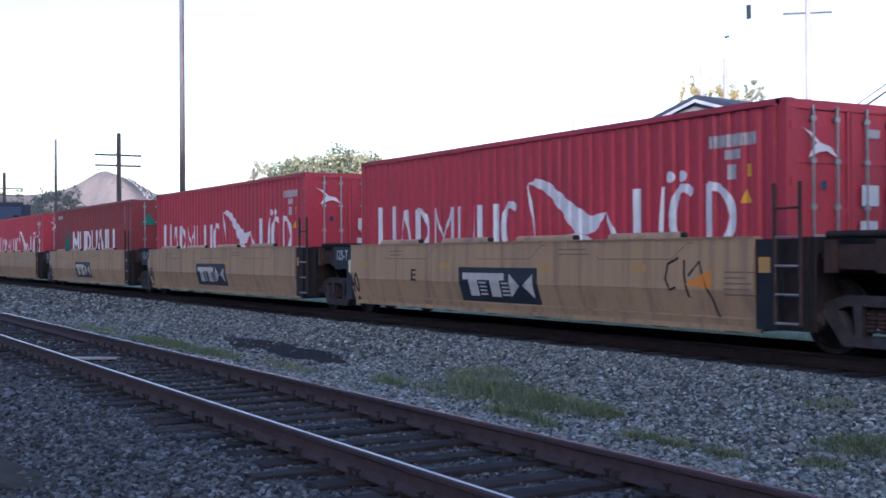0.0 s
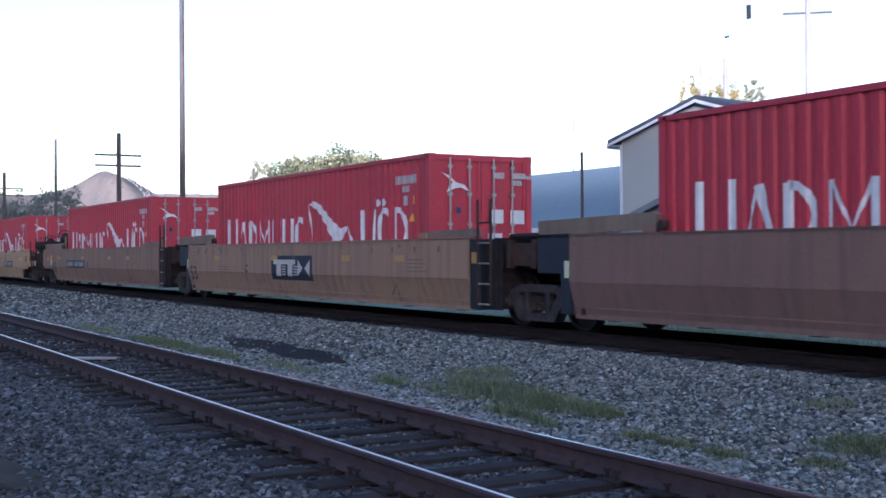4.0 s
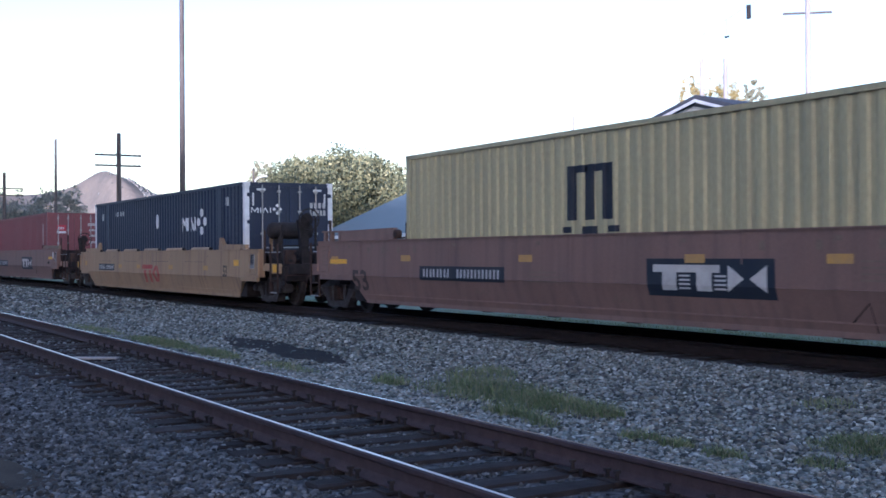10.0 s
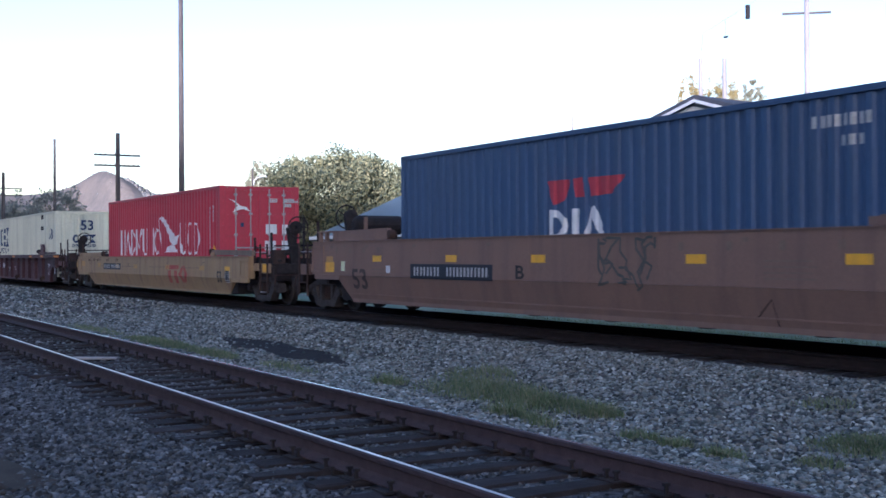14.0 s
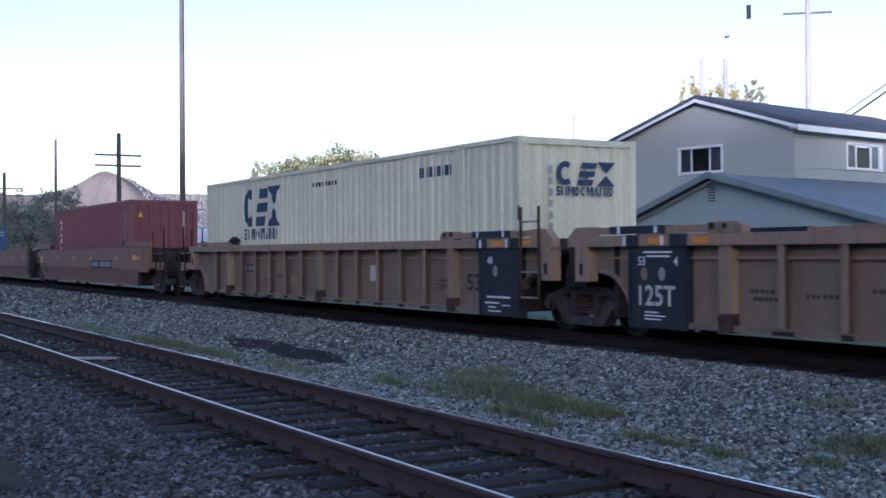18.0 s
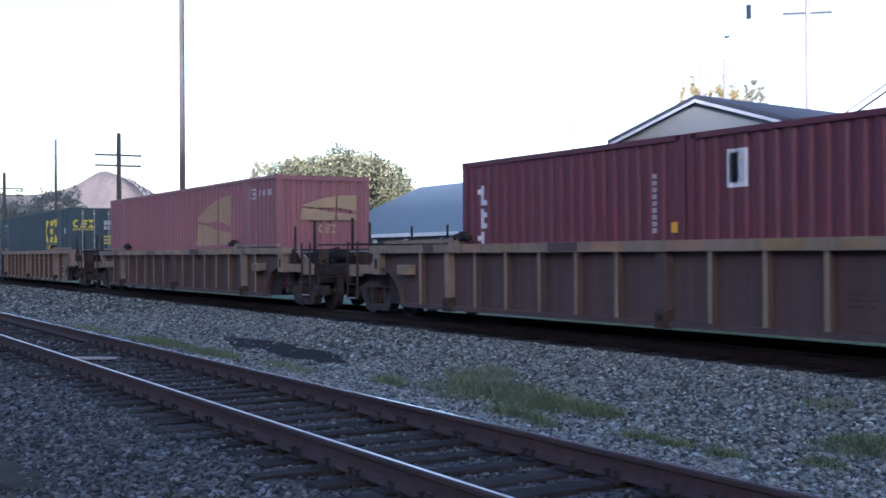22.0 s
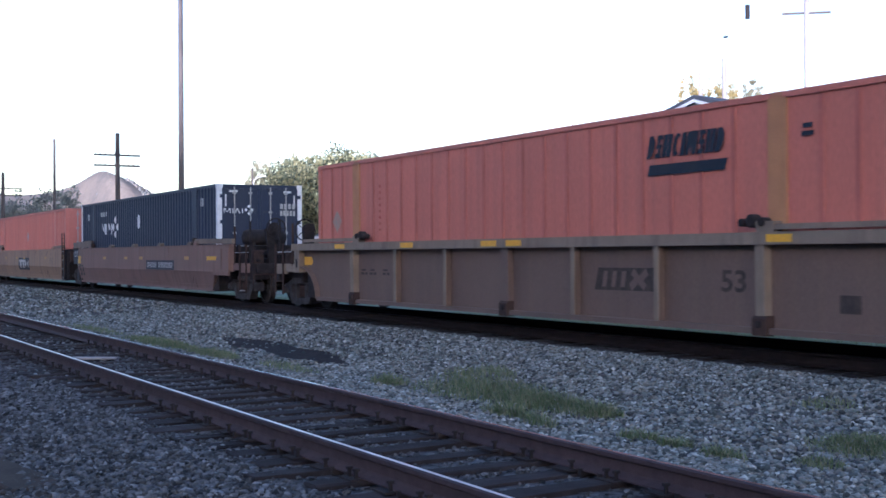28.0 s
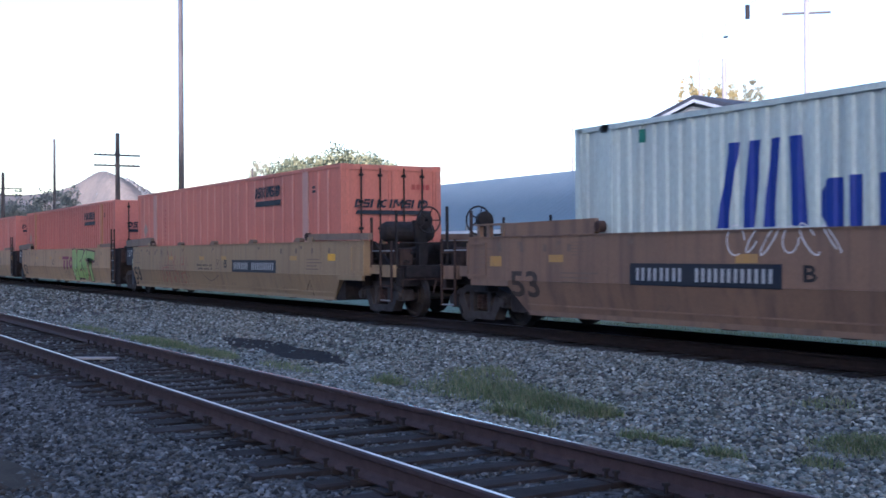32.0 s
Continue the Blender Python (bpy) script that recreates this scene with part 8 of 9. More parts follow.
for a, b in zip(((-1.66, 1.31), (-1.5, 1.05), (-1.28, 0.86), (-1.14, 0.88), (-0.95, 1.06)), ((-1.5, 1.05), (-1.28, 0.86), (-1.14, 0.88), (-0.95, 1.06), (-0.7, 1.3))):
    tube(strap, (a[0], -1.52, a[1]), (b[0], -1.52, b[1]), 0.03, 6)
part("strap", strap, GRIME, U[18], "black strap hanging from the chord")
figures(19, "53", 5.1, 5.57, 0.61, 0.94)
number_plate(19, 2.35, 3.73, 0.84, 1.07)
number_plate(17, -4.33, -2.92, 0.83, 1.03)
on_car(17, "label", rects((0, 0, 0.42, 0.33)), FADED_WHITE, 3.44, 0.71)
on_car(19, "label", rects((0, 0, 0.47, 0.33)), FADED_WHITE, -3.72, 0.72)
for n, x, z in ((17, 6.35, 0.74), (17, -2.6, 0.62), (17, -1.7, 0.72), (18, -5.55, 0.74), (18, -4.6, 0.7), (18, -3.6, 0.78), (18, -2.5, 0.8), (19, -6.6, 0.68), (19, -5.9, 0.7), (19, -4.9, 0.72), (19, 0.1, 0.84), (19, 4.1, 0.7)):
    rng = random.Random(int(n * 100 + x * 10))
    on_car(n, "small_print", rects(*[(0.06 * i + 0.09 * j, -0.1 * i, 0.06 * i + 0.09 * j + rng.uniform(0.04, 0.08), -0.1 * i + 0.05) for i in range(rng.choice((1, 2))) for j in range(rng.randint(4, 6))]), FADED_BLACK, x, z)
label_square(19, 5.94, 0.48, 0.34, GRIME)
for n in (17, 18, 19, 20, 21, 22):
    if n != 18:
        small_print(n, 6.25 if n == 17 else 3.2 if n != 19 else -0.4, 0.76, 0.5, 3, FADED_BLACK)
    if n in (17, 18, 19):
        if n != 18:
            patch(n, -0.85, 0.5, -0.4, 0.8)
            for x0 in (-4.4, 0.9, 4.6):
                chord_mark(n, x0, x0 + 0.35, PATCH, 1.52)
    else:
        for x0 in (-4.2, 3.2, 7.4):
            chord_mark(n, x0, x0 + 0.55, PATCH, 1.45)
        rng = random.Random(70 + n)
        for x0 in (-6.6, -5.3, -2.7, -1.4, 0.3, 1.8, 4.6, 5.9):
            x0 += rng.uniform(-0.3, 0.3)
            part("paint_patch", boxes((x0, x0 + rng.uniform(0.3, 0.9), -1.504, -1.5, 1.3, 1.444)), rng.choice((PATCH, GREYBROWN, WORN, TANBROWN)), U[n])
figures(26, "53", 4.98, 5.44, 0.74, 1.04, FADED_BLACK)
on_car(26, "emblem_panel", poly([(0, 0), (1.42, 0), (1.52, 0.34), (0.1, 0.34)]), FADED_BLACK, 2.22, 0.71)
on_car(26, "emblem_shapes", plain_shapes("iiix", 1.15, 0.24, 0.05, 0.05, slant=0.2), WORN, 2.38, 0.76, 0.009)
on_car(26, "label", rects((0, 0, 0.32, 0.22)), FADED_BLACK, 6.98, 0.53)
for x in (-5.9, -5.5, -4.9):
    on_car(26, "small_print", rects((0, 0, 0.14, 0.05), (0.18, 0, 0.3, 0.05), (0.02, 0.08, 0.22, 0.12)), FADED_BLACK, x, 0.84)
patch(26, 8.08, 1.02, 8.6, 1.21, GOLD)
patch(26, -9.0, 1.03, -8.44, 1.22, GOLD)
for x0, x1 in ((-6.9, -6.41), (-3.84, -3.32), (-0.83, -0.34), (-0.03, 0.43), (5.95, 6.38), (8.45, 9.3)):
    chord_mark(26, x0, x1, GOLD, 1.53)
for n in (20, 21, 22):
    for x in (-7.75, 7.04):
        part("equipment_box", soft_box(x, x + 0.36, -1.6, -1.34, 0.86, 1.06, 0.02, 1), DUSTY, U[n])

# ---- container lettering
def bird(n, x, z, k=1.0):
    on_box(n, "bird_emblem", poly([(0.04, 1.05), (0.29, 1.13), (0.64, 1.05), (1.29, 0.67), (1.79, 0.45), (2.14, 0.5), (1.99, 0.25), (1.69, 0.15), (1.34, 0.2), (0.99, 0.55), (0.59, 0.87), (0.24, 1.0)],
                                  [(0.69, -0.05), (0.99, 0.14), (1.39, 0.19), (1.74, 0.13), (1.94, -0.05)], [(2.13, 0.5), (2.21, 0.47), (2.54, -0.05), (2.42, -0.05)],
                                  [(0.02, 1.03), (0.07, 1.03), (0.3, -0.02), (0.23, -0.02)]), WHITE, x, z, label="white bird emblem")


for n in (0, 2, 3, 4, 5, 6, 7, 8):
    first = plain_shapes("h", 0.82, 1.0, 0.07, 0.028, 0.04, 0.05)
    on_box(n, "lettering", first, WHITE, -5.34, 0.9, label="white plain shapes of large lettering")
    on_box(n, "lettering", plain_shapes("vdzuhc", 4.55, 0.86, 0.075, 0.026, 0.04), WHITE, -4.45, 0.94)
    bird(n, 0.2, 1.05)
    on_box(n, "lettering", plain_shapes("ucd", 2.25, 0.95, 0.075, 0.03, 0.03), WHITE, 3.03, 0.92)
    dots = bmesh.new()
    for x in (0, 0.26):
        vs = [dots.verts.new((x + 0.085 * math.cos(a), 0, 0.085 * math.sin(a))) for a in np.linspace(0, 2 * math.pi, 12, endpoint=False)]
        dots.faces.new(vs)
    on_box(n, "lettering_dot", dots, WHITE, 3.86, 2.0)
    on_box(n, "number_marking", text_bars(0.89, 0.17, 11, 0.86), NUMBERS, 4.67, 2.34)
    on_box(n, "number_marking", text_bars(0.3, 0.13, 4, 0.9), NUMBERS, 4.97, 2.17)
    on_box(n, "number_marking", rects((0, 0, 0.15, 0.2)), NUMBERS, 5.02, 1.9)
    on_box(n, "warning_label", rects((0, 0, 0.1, 0.17)), GOLD, 5.36, 1.92)
    on_box(n, "warning_triangle", poly([(0, 0), (0.18, 0), (0.09, 0.2)]), GOLD, 5.26, 1.57)
on_box(13, "lettering", plain_shapes("hvdzuhc", 4.75, 0.9, 0.042, 0.03, 0.0, 0.16), WHITE, -4.46, 0.92, label="white plain shapes of large lettering")
bird(13, 0.15, 1.06)
on_box(13, "lettering", plain_shapes("ucd", 1.95, 1.0, 0.045, 0.035, 0.0, 0.16), WHITE, 2.4, 0.92)
on_box(13, "number_marking", rects(*[(0, 0.125 * i, 0.14, 0.125 * i + 0.1) for i in range(11)]), NUMBERS, 5.12, 0.97)
on_box(13, "number_marking", rects(*[(0, 0.125 * i, 0.1, 0.125 * i + 0.1) for i in range(4)]), NUMBERS, 5.46, 1.87)
on_box(13, "warning_triangle", poly([(0, 0), (0.18, 0), (0.09, 0.2)]), GOLD, 5.46, 1.05)
for n in (0, 2, 3, 4, 5, 6, 7, 8, 13):
    on_box(n, "bird_emblem", poly([(0, 0.4), (0.2, 0.33), (0.36, 0.2), (0.55, 0.16), (0.68, 0.02), (0.48, 0.1), (0.34, 0.08), (0.14, 0.0), (0.22, 0.14), (0.3, 0.2), (0.12, 0.34)]), WHITE, -0.97, 2.13, "end")
    on_box(n, "number_marking", text_bars(0.46, 0.12, 7, 0.85), NUMBERS, 0.74, 2.43, "end")
    on_box(n, "number_marking", text_bars(0.24, 0.12, 4, 0.85), NUMBERS, 0.3, 2.43, "end")
    on_box(n, "number_marking", text_bars(0.22, 0.1, 3, 0.85), NUMBERS, 0.76, 2.3, "end")
    for y, z in ((0.17, 1.52), (0.68, 1.51), (0.14, 1.04), (0.66, 1.04)):
        on_box(n, "data_label", rects((0, 0, 0.34, 0.28)), LABEL, y, z, "end")
    on_box(n, "door_sticker", rects((0, 0, 0.1, 0.12)), LOGOBLUE, -0.6, 1.72, "end")

on_box(1, "lettering", plain_shapes("zhduvih", 6.7, 0.86, 0.1, 0.07), WHITE, -2.89, 1.05, label="white plain shapes of large lettering")
on_box(1, "green_emblem", poly([(0, 0), (1.1, 0), (0.8, 0.85), (0.5, 0.85)]), GREENMARK, -4.45, 1.08)
on_box(1, "green_emblem", poly([(0, 0), (0.6, 0), (0.3, 0.42)]), GREENMARK, -0.9, 2.0, "end")
on_box(1, "number_marking", rects(*[(0, 0.14 * i, 0.14, 0.14 * i + 0.11) for i in range(6)]), NUMBERS, 5.1, 1.9)
on_box(1, "number_marking", text_bars(0.9, 0.14, 9), NUMBERS, -5.6, 2.5)
on_box(9, "number_marking", rects(*[(0, 0.1 * i, 0.1, 0.1 * i + 0.08) for i in range(11)]), NUMBERS, 5.02, 1.3)
on_box(9, "number_marking", rects(*[(0, 0.1 * i, 0.1, 0.1 * i + 0.08) for i in range(4)]), NUMBERS, 5.34, 2.0)
on_box(9, "placard", rects((0, 0.12, 0.4, 0.38)), C_RED, -0.79, 1.95, "end", "red placard")
on_box(9, "placard", rects((0, 0, 0.4, 0.1)), LABEL, -0.79, 1.95, "end")
on_box(9, "placard_lettering", text_bars(0.28, 0.1, 3), LABEL, -0.73, 2.14, "end")
on_box(9, "number_marking", text_bars(0.5, 0.12, 7), NUMBERS, 0.6, 2.3, "end")
for z in (1.5, 1.8, 2.05):
    on_box(9, "number_marking", text_bars(0.4, 0.09, 6), NUMBERS, 0.65, z, "end")


def four_diamonds(n, x, z, w, h, face="side"):
    """An emblem of four white leaves round an open middle."""
    out = []
    for cx, cz in ((0.5, 0.82), (0.5, 0.18), (0.18, 0.5), (0.82, 0.5)):
        out.append([((cx + dx) * w, (cz + dz) * h) for dx, dz in ((-0.19, 0), (0, -0.17), (0.19, 0), (0, 0.17))])
    on_box(n, "leaf_emblem", poly(*out), WHITE, x, z, face)


def white_word(n, x0, x1, z0, z1, face="side", kinds="zivi", material=WHITE, bold=0.11):
    h = z1 - z0
    on_box(n, "lettering", plain_shapes(kinds, x1 - x0, h, bold * h, bold * 0.75 * h), material, x0, z0, face)


for n, xa, xb, xd, w1 in ((10, 2.65, 4.0, 4.0, -5.13), (23, -4.91, -3.4, -3.45, -5.2), (25, -4.91, -3.4, -3.45, -5.2)):
    white_word(n, xa, xb, 1.66, 2.06)
    four_diamonds(n, xd, 1.5, 0.9, 0.82)
    on_box(n, "diamond", poly([(0, 0.25), (0.23, 0), (0.46, 0.25), (0.23, 0.5)]), WHITE, -0.22, 1.78)
    on_box(n, "number_marking", text_bars(1.1, 0.16, 7, 0.6), NUMBERS, w1, 2.34)
    on_box(n, "number_marking", text_bars(0.3, 0.24, 3, 0.7), NUMBERS, 6.45, 2.3)
    on_box(n, "number_marking", text_bars(0.3, 0.24, 3, 0.7), NUMBERS, -7.1, 2.25)
    white_word(n, -1.12, -0.5, 2.06, 2.2, "end")
    four_diamonds(n, -0.5, 2.0, 0.28, 0.32, "end")
    on_box(n, "number_marking", text_bars(0.5, 0.15, 4, 0.7), NUMBERS, 0.6, 2.2, "end")
    on_box(n, "number_marking", text_bars(0.5, 0.15, 5, 0.7), NUMBERS, 0.6, 2.0, "end")
    for y in (-0.95, 0.7):
        on_box(n, "reflector", rects((0, 0, 0.25, 0.06)), LABEL, y, 2.66, "end")
    for y in (-1.08, 1.02):
        on_box(n, "reflector", rects((0, 0, 0.05, 0.35)), LABEL, y, 2.25, "end")
on_box(23, "placard", poly([(0, 0.2), (0.2, 0), (0.4, 0.2), (0.2, 0.4)]), LABEL, 0.7, 1.5, "end", "white diamond placard")

# beige box: a tall emblem of three dark uprights on arcs
on_box(11, "emblem", rects((0, 0.2, 0.26, 1.0), (0.48, 0.2, 0.74, 1.04), (0.96, 0.2, 1.22, 1.0), (0.0, 0.96, 1.22, 1.08), (-0.1, 0.0, 0.16, 0.1), (0.44, -0.02, 0.8, 0.1), (1.06, 0.0, 1.34, 0.1)), NAVY, -0.7, 1.24, label="dark upright emblem")
on_box(11, "emblem", rects((0, 0.2, 0.07, 0.4), (0.11, 0.2, 0.18, 0.4), (0.22, 0.2, 0.29, 0.4), (0, 0, 0.12, 0.13), (0.17, 0, 0.29, 0.13)), NAVY, -1.05, 2.06, "end")
disc = bmesh.new()
disc.faces.new([disc.verts.new((0.11 * math.cos(a), 0, 0.11 * math.sin(a))) for a in np.linspace(0, 2 * math.pi, 16, endpoint=False)])
on_box(11, "round_sticker", disc, LABEL, -0.42, 2.32, "end")
on_box(11, "number_marking", text_bars(0.4, 0.1, 7), NUMBERS, 0.25, 2.45, "end")
on_box(11, "number_marking", text_bars(0.35, 0.1, 5), NUMBERS, 0.65, 2.25, "end")


def block_word(n, x0, x1, z0, z1, material, face="side"):
    """Three heavy plain shapes: a half ring, slanted bars and two triangles."""
    h, c = z1 - z0, (x1 - x0) / 3.05
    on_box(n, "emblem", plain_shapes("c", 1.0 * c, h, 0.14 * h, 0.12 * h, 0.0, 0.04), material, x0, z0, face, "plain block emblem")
    on_box(n, "emblem", poly(*[[(c * (1.05 + 0.1 * k), h * (0.02 + 0.35 * k)), (c * (1.85 + 0.1 * k), h * (0.02 + 0.35 * k)), (c * (1.93 + 0.1 * k), h * (0.26 + 0.35 * k)), (c * (1.13 + 0.1 * k), h * (0.26 + 0.35 * k))] for k in range(3)]), material, x0, z0, face)
    on_box(n, "emblem", poly([(2.08 * c, 0), (3.05 * c, 0), (2.58 * c, 0.46 * h)], [(2.12 * c, h), (2.6 * c, 0.54 * h), (3.08 * c, h)]), material, x0, z0, face)


block_word(12, -5.49, -3.21, 1.42, 2.41, LOGOBLUE)
white_word(12, -5.49, -3.25, 1.1, 1.36, kinds="ehzdczvhid", material=LOGOBLUE)
block_word(12, -0.58, 0.45, 1.49, 1.86, LOGOBLUE, "end")
white_word(12, -0.58, 0.45, 1.3, 1.44, "end", kinds="ehzdczvhid", material=LOGOBLUE)
for face, x0, z0, s in (("side", 6.66, 1.64, 0.5), ("end", -0.22, 2.05, 0.45)):
    bm, w = lettering("53", s)
    on_box(12, "numeral", bm, LOGOBLUE, x0, z0, face)
on_box(12, "number_marking", text_bars(0.6, 0.18, 5), GRIME, 4.9, 2.1)
on_box(12, "number_marking", rects((0, 0, 0.12, 0.2), (0.25, 0, 0.37, 0.2)), GRIME, 5.0, 2.6)
block_word(17, -5.13, -2.68, 1.6, 2.62, LOGOBLUE)
white_word(17, -5.13, -2.75, 1.27, 1.56, kinds="ehzdczvhid", material=LOGOBLUE)
block_word(17, -0.51, 0.79, 2.06, 2.49, LOGOBLUE, "end")
white_word(17, -0.5, 0.77, 1.88, 2.04, "end", kinds="ehzdczvhid", material=LOGOBLUE)
on_box(17, "number_marking", text_bars(1.35, 0.2, 9, 0.62), LOGOBLUE, 4.5, 2.36)
on_box(17, "number_marking", text_bars(1.3, 0.1, 12, 0.62), GRIME, -0.6, 2.45)
on_box(17, "number_marking", rects(*[(0, 0.2 * i, 0.1, 0.2 * i + 0.13) for i in range(6)]), CHROME, -0.68, 1.27, "end")
PALEMARK = mat("pale_green_marking", (0.4, 0.45, 0.25), 0.6, second=(0.25, 0.3, 0.2), scale=7, amount=0.5, bump=0.02)
block_word(19, 3.06, 5.52, 1.45, 2.49, LOGOYELLOW)
white_word(19, 3.1, 5.25, 1.15, 1.4, kinds="ehzdczvhid", material=LOGOYELLOW)
block_word(19, -1.2, -0.3, 2.05, 2.39, LOGOYELLOW, "end")
white_word(19, -1.2, -0.3, 1.93, 2.02, "end", kinds="ehzdczvhid", material=LOGOYELLOW)
on_box(19, "number_marking", text_bars(0.36, 0.26, 2, 0.8), NUMBERS, 6.84, 1.81)
on_box(19, "number_marking", text_bars(1.2, 0.16, 9, 0.55), PALEMARK, -7.35, 2.38)
on_box(19, "number_marking", text_bars(0.8, 0.08, 6, 0.55), PALEMARK, -7.35, 2.16)
on_box(19, "number_marking", text_bars(0.7, 0.08, 5, 0.55), PALEMARK, -7.35, 1.96)
on_box(19, "number_marking", rects((0, 0.2, 0.4, 0.38)), NUMBERS, 0.1, 1.98, "end")
on_box(19, "number_marking", text_bars(0.85, 0.15, 6), NUMBERS, 0.1, 1.98, "end")
for z in (1.36, 1.5, 1.64):
    on_box(19, "number_marking", text_bars(0.7, 0.08, 7), LOGOYELLOW, 0.1, z, "end")

on_box(14, "red_mark", poly([(0, 0.4), (0.66, 0.4), (0.5, 0.05), (0.2, 0.0)], [(0.75, 0.4), (1.0, 0.42), (1.05, 0.1), (0.8, 0.1)], [(1.1, 0.4), (2.08, 0.4), (1.7, 0.12), (1.2, 0.1)]), C_RED, -1.04, 1.71)
white_word(14, -0.99, 0.65, 1.1, 1.63, kinds="div", bold=0.14)
on_box(14, "number_marking", text_bars(0.95, 0.15, 8, 0.65), NUMBERS, 4.66, 2.44)
on_box(14, "number_marking", text_bars(0.4, 0.13, 3, 0.65), NUMBERS, 5.1, 2.2)
white_word(14, -1.03, -0.3, 2.16, 2.48, "end", kinds="div", bold=0.17)
on_box(14, "number_marking", rects((0, 0, 0.42, 0.24)), NUMBERS, 0.15, 2.11, "end")
on_box(14, "number_marking", text_bars(0.95, 0.1, 9, 0.65), NUMBERS, 0.15, 2.4, "end")
on_box(14, "number_marking", text_bars(0.5, 0.1, 4, 0.65), NUMBERS, 0.6, 2.2, "end")
on_box(14, "number_marking", text_bars(0.5, 0.1, 4, 0.65), NUMBERS, 0.2, 1.45, "end")
on_box(16, "lettering", rects(*[(0, 0.28 * i, 0.36, 0.28 * i + 0.08) for i in range(5)], *[(0.1 + 0.16 * (i % 2), 0.28 * i, 0.18 + 0.16 * (i % 2), 0.28 * i + 0.22) for i in range(5)]), WHITE, -5.24, 1.2)
on_box(16, "number_marking", rects(*[(0, 0.12 * i, 0.1, 0.12 * i + 0.09) for i in range(11)]), NUMBERS, 5.14, 1.22)
on_box(16, "number_marking", rects(*[(0, 0.12 * i, 0.1, 0.12 * i + 0.09) for i in range(4)]), NUMBERS, 5.42, 2.1)
on_box(16, "warning_label", rects((0, 0, 0.14, 0.2)), GOLD, 5.36, 1.64)
on_box(16, "warning_triangle", poly([(0, 0), (0.18, 0), (0.09, 0.2)]), GOLD, -0.96, 2.28, "end")
on_box(16, "number_marking", rects(*[(0, 0.12 * i, 0.08, 0.12 * i + 0.09) for i in range(8)]), NUMBERS, 0.66, 1.56, "end")

for face, x, z, w, h in (("side", 1.68, 1.15, 3.0, 1.38), ("end", -0.67, 1.75, 1.58, 0.66)):
    on_box(20, "swoosh", poly([(0, 0.55 * h), (0.35 * w, 0.82 * h), (0.63 * w, 0.95 * h), (0.63 * w, 0.5 * h), (0.3 * w, 0.47 * h)],
                              [(0.66 * w, 0.96 * h), (w, h), (w, 0.36 * h), (0.82 * w, 0.44 * h), (0.66 * w, 0.48 * h)],
                              [(0, 0), (0.6 * w, 0), (0.62 * w, 0.3 * h), (0.3 * w, 0.42 * h), (0.03 * w, 0.46 * h)], [(0.66 * w, 0), (w, 0), (w, 0.24 * h), (0.66 * w, 0.3 * h)]), SWOOSH, x, z, face, "pale yellow swoosh")
on_box(20, "number_marking", text_bars(0.95, 0.15, 6, 0.6), NUMBERS, 6.8, 2.4)
on_box(20, "number_marking", rects((0, 0, 0.4, 0.05), (0, 0.23, 0.4, 0.28), (0, 0.05, 0.06, 0.23), (0.34, 0.05, 0.4, 0.23), (0.14, 0.1, 0.26, 0.18)), NUMBERS, 6.2, 2.33)
block_word(20, -0.18, 0.34, 1.42, 1.65, SWOOSH, "end")
on_box(21, "lettering", rects(*[(0.1, 0.42 * i, 0.22, 0.42 * i + 0.36) for i in range(3)], *[(0.22, 0.42 * i, 0.34, 0.42 * i + 0.09) for i in range(3)], *[(0.02 + 0.2 * (i % 2), 0.42 * i + 0.2, 0.1 + 0.24 * (i % 2), 0.42 * i + 0.29) for i in range(3)]), WHITE, -2.55, 0.95)
for n in (21, "21b"):
    on_box(n, "number_marking", rects(*[(0, 0.1 * i, 0.09, 0.1 * i + 0.07) for i in range(9)]), NUMBERS, 2.28, 1.2)
    on_box(n, "warning_label", rects((0, 0, 0.12, 0.15)), GOLD, 2.72, 1.2)
    on_box(n, "number_marking", rects(*[(0, 0.1 * i, 0.09, 0.1 * i + 0.07) for i in range(8)]), NUMBERS, 0.75, 1.35, "end")
on_box("21b", "emblem", rects((0, 0, 0.36, 0.52)), LABEL, -2.25, 1.79, label="white badge with blue and yellow shapes")
on_box("21b", "emblem", rects((0.04, 0.06, 0.32, 0.47)), STRONGBLUE, -2.25, 1.792)
on_box("21b", "emblem", poly([(0.1, 0.3), (0.3, 0.36), (0.3, 0.44), (0.08, 0.36)]), LOGOYELLOW, -2.25, 1.794)
white_word(22, -5.2, -3.2, 2.18, 2.46, kinds="zhxvizh_dize")
on_box(22, "red_mark", poly([(0, 0), (0.2, 0), (0.16, 0.2), (0.06, 0.2)]), LOGORED, -5.5, 2.2)
on_box(22, "emblem", poly([(0, 0.2), (0.25, 0.3), (0.3, 0.5), (0.38, 0.32), (0.62, 0.36), (0.55, 0.2), (0.3, 0.14)]), WHITE, 4.16, 2.2)
on_box(22, "number_marking", text_bars(0.5, 0.1, 4), NUMBERS, 4.2, 2.1)
on_box(22, "number_marking", rects(*[(0, 0.11 * i, 0.1, 0.11 * i + 0.08) for i in range(11)]), NUMBERS, 5.1, 1.3)
on_box(22, "number_marking", rects(*[(0, 0.11 * i, 0.1, 0.11 * i + 0.08) for i in range(9)]), NUMBERS, 5.36, 1.6)
on_box(22, "emblem", poly([(0, 0.4), (0.14, 0.4), (0.1, 0.1), (0, 0.1)], [(0.16, 0.0), (0.42, 0.0), (0.42, 0.08), (0.2, 0.1)]), WHITE, -1.1, 1.86, "end")
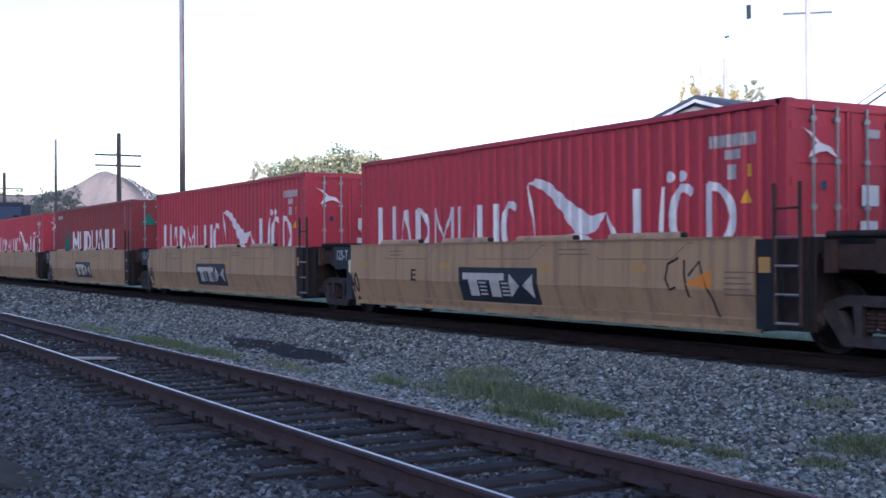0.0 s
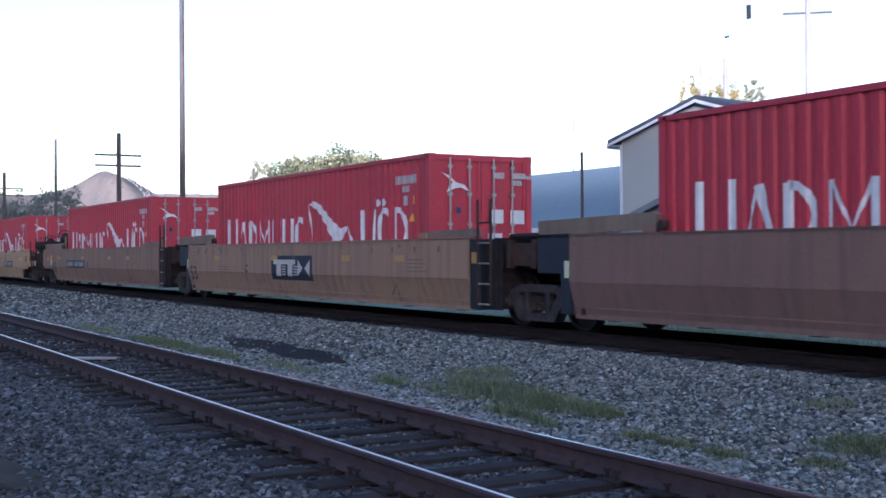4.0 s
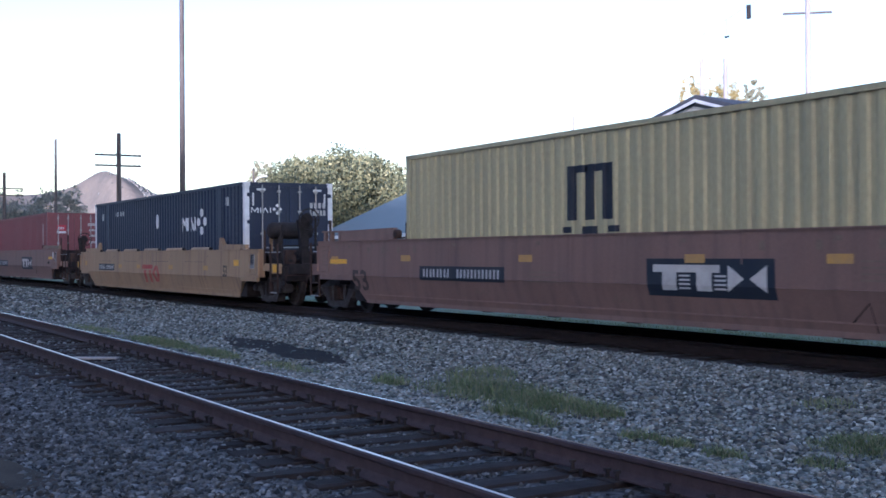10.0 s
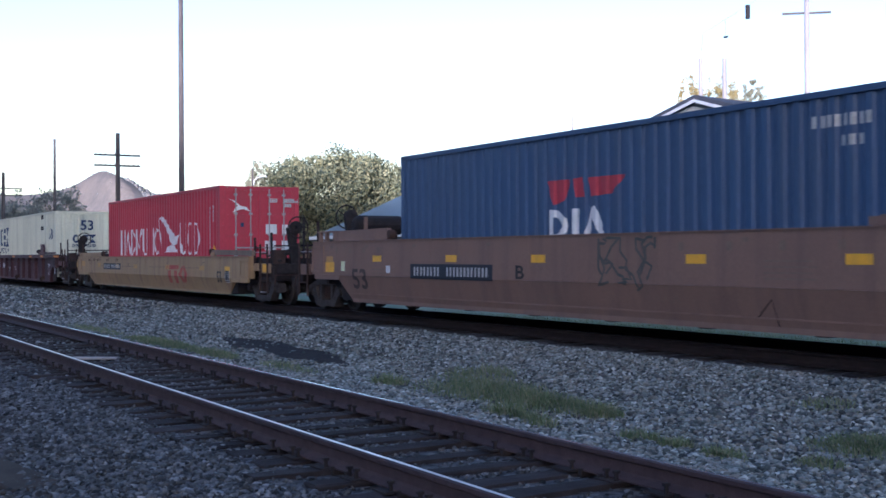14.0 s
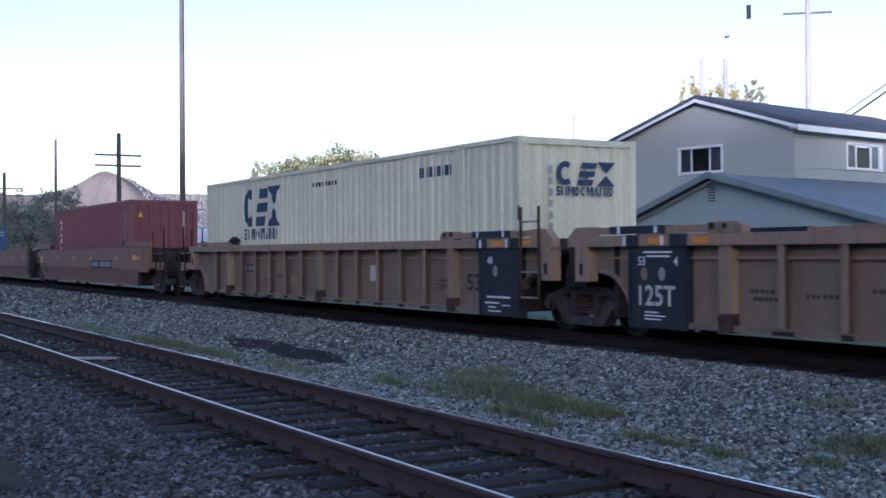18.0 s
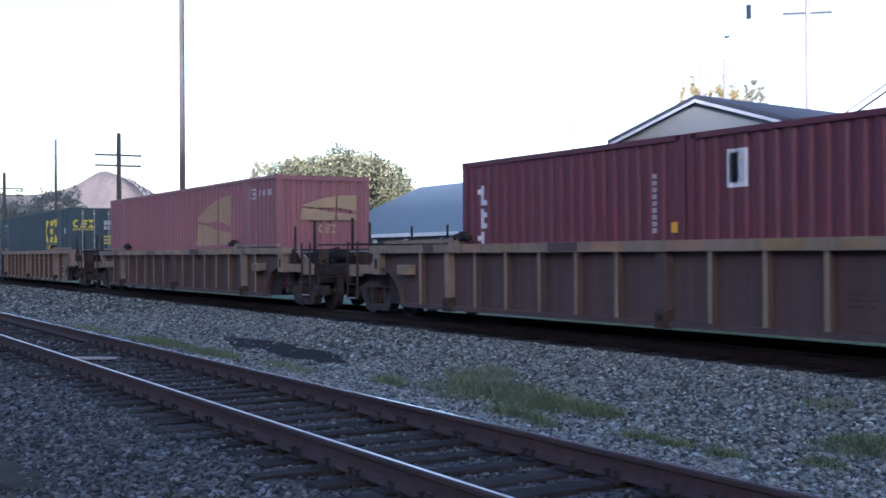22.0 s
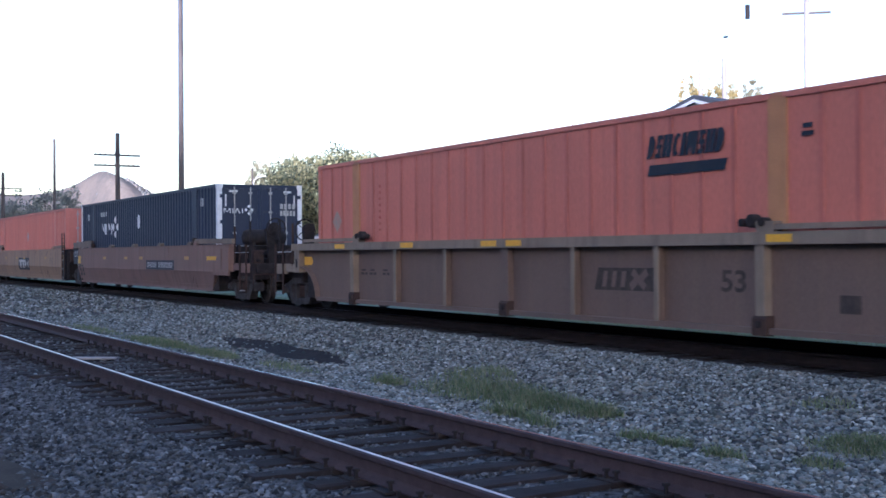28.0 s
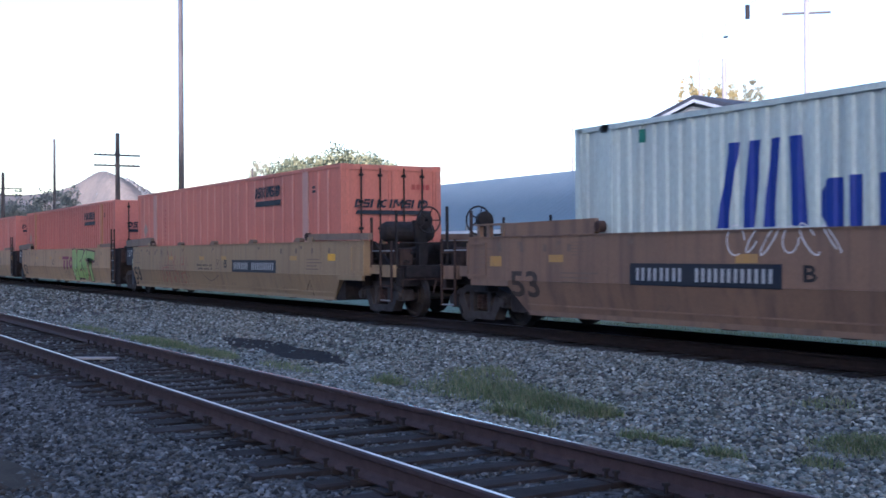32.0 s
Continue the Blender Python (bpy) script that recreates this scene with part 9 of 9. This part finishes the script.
on_box(22, "emblem", poly([(0.16, 0.12), (0.42, 0.3), (0.42, 0.4), (0.3, 0.4)]), C_RED, -1.1, 1.86, "end")
for y, z in ((0.24, 2.14), (0.68, 2.12), (0.68, 1.96), (0.24, 1.6), (0.66, 1.6), (0.66, 1.45), (0.24, 1.45)):
    on_box(22, "data_label", text_bars(0.3, 0.12, 4, 0.85), LABEL, y, z, "end")


def dark_word(n, x0, x1, z0, z1, face="side"):
    w, h = x1 - x0, z1 - z0
    on_box(n, "lettering", plain_shapes("dehcizehd", w * 0.96, h * 0.54, 0.075 * h, 0.06 * h, 0.0, 0.1, 0.25), NAVY, x0 - 0.02, z0 + h * 0.42, face, "dark slanted plain shapes of lettering")
    on_box(n, "lettering_stripe", poly([(0, 0), (w * 0.96, 0), (w, h * 0.26), (0.03 * w, h * 0.26)]), NAVY, x0, z0, face)


dark_word(26, 3.57, 5.22, 2.03, 2.63)
dark_word(26, -0.45, 0.94, 1.8, 2.1, "end")
dark_word(27, -5.69, -3.95, 1.71, 2.19)
dark_word(27, -0.97, 0.99, 2.14, 2.54, "end")
dark_word(28, 3.42, 5.17, 2.11, 2.63)
dark_word(28, -0.82, 1.05, 1.78, 2.17, "end")
dark_word(29, 2.85, 4.61, 2.16, 2.68)
dark_word(29, -0.95, 1.04, 1.82, 2.18, "end")
DIAMOND = mat("faded_green_placard", (0.3, 0.29, 0.235), 0.6, second=(0.47, 0.2, 0.15), scale=9, amount=0.6, bump=0.02)
for n, x, z in ((27, -0.32, 1.5), (24, -0.3, 1.6), (28, -7.4, 1.5), (29, -7.4, 1.5), (26, -7.3, 1.4)):
    on_box(n, "diamond", poly([(0, 0.25), (0.24, 0), (0.48, 0.25), (0.24, 0.5)]), CHROME if n in (24, 27) else DIAMOND, x, z)
for n in (26, 28, 29):
    on_box(n, "arrow_mark", rects((0, 0.1, 0.2, 0.16), (0.02, 0.2, 0.18, 0.26)), NAVY, 6.5, 2.26)
    on_box(n, "number_marking", rects(*[(0, 0.13 * i, 0.07, 0.13 * i + 0.05) for i in range(8)]), LOGORED, -5.0, 1.4)
    on_box(n, "number_marking", text_bars(0.5, 0.12, 4), LOGORED, 0.5, 2.4, "end")
# pale box: heavy blue strokes
on_box(30, "lettering", poly([(0, 0), (0.2, 0), (0.42, 1.15), (0.22, 1.15)], [(0.47, 0), (0.67, 0), (0.82, 1.15), (0.62, 1.15)], [(0.86, 0), (1.04, 0), (1.16, 1.15), (0.98, 1.15)], [(1.28, 1.15), (1.5, 1.15), (1.58, 0), (1.34, 0)]), STRONGBLUE, -3.67, 1.24, label="strong blue plain strokes")
on_box(30, "lettering", poly([(0.08, 0.1), (0.2, -0.08), (0.42, -0.08), (0.42, 0.56), (0.22, 0.56), (0.08, 0.4)]), STRONGBLUE, -1.95, 1.26)
on_box(30, "lettering", rects((0.54, -0.08, 0.72, 0.58)), STRONGBLUE, -1.95, 1.26)
on_box(30, "lettering", rects((0, -0.1, 0.2, 0.6), (0.7, -0.1, 0.85, 0.6), (1.1, -0.1, 1.25, 0.6), (1.6, -0.1, 1.8, 0.9), (2.2, -0.1, 2.4, 0.6)), STRONGBLUE, -1.0, 1.24)
on_box(30, "green_mark", rects((0, 0, 0.12, 0.2)), GREENMARK, -5.3, 2.55)

# ---- the locomotive ahead of the first car
loco_at = -71.5 - 11.4
loco = thing("locomotive", "dark blue diesel locomotive with a yellow frame stripe", "locomotive", pose(loco_at, TRACK_Y, RAIL_Z))
MOVERS.append((loco, loco_at))
part("frame", boxes((-10.6, 10.6, -1.5, 1.5, 1.1, 1.55), (10.5, 11.2, -0.2, 0.2, 0.72, 1.0)), LOGOYELLOW, loco, "yellow frame stripe")
part("hood", soft_box(-6.5, 10.2, -0.95, 0.95, 1.55, 4.2, 0.12), C_ROYAL, loco)
part("radiator", boxes((5.5, 10.0, -1.5, 1.5, 3.6, 4.35), (6.2, 7.6, -1.2, 1.2, 4.35, 4.5), (8.0, 9.4, -1.2, 1.2, 4.35, 4.5)), C_NAVY, loco, "flared radiator housing with fans")
part("cab", soft_box(-9.2, -6.5, -1.5, 1.5, 1.55, 4.5, 0.15), C_ROYAL, loco)
part("fuel_tank", soft_box(-3.0, 3.0, -1.35, 1.35, 0.3, 1.1, 0.1), GRIME, loco)
part("handrail", tube(tube(bmesh.new(), (-6.4, -1.48, 2.6), (10.4, -1.48, 2.6), 0.02, 6), (10.45, -1.45, 1.5), (10.45, -1.45, 2.6), 0.02, 6), LOGOYELLOW, loco)
for s in (-1, 1):
    part("window", boxes((10.2, 10.22, s * 0.6 - 0.15, s * 0.6 + 0.15, 3.3, 3.7)), GLASSDARK, loco)
    add_truck(loco, s * 6.6, 0.5, 1.1)


# ---------------------------------------------------------------- what moves


def motions():
    times = [k for k in range(0, 33)]
    for ob, c in MOVERS:
        z = ob.matrix_basis.translation.z
        walk(ob, [(t, pose(c - travelled(t), TRACK_Y, z)) for t in times])
    centre = {ob.name: c for ob, c in MOVERS}
    for w, dx, r, unit in SPINNERS:
        at = centre[unit.name] + w.parent.matrix_basis.translation.x
        # the wheels turn by a sixth of a round a step while they pass the camera
        t_in, t_out = None, None
        for k in range(0, 961):
            t = k / 30
            x = at + dx - travelled(t)
            if -32 < x < -3:
                if t_in is None:
                    t_in = t
                t_out = t
        spin = lambda t: pose(dx, 0, r) @ Matrix.Rotation(-(travelled(t) - travelled(t_in)) / r, 4, "Y")
        if t_in is None or t_out - t_in < 0.2:
            continue
        rows = [] if t_in <= 0 else [(0, spin(t_in))]
        k0, k1 = round(t_in * 30), round(t_out * 30)
        rows += [(k / 30, spin(k / 30)) for k in range(k0, k1 + 1)]
        if t_out < 32:
            rows.append((32, spin(t_out)))
        walk(w, rows)


motions()
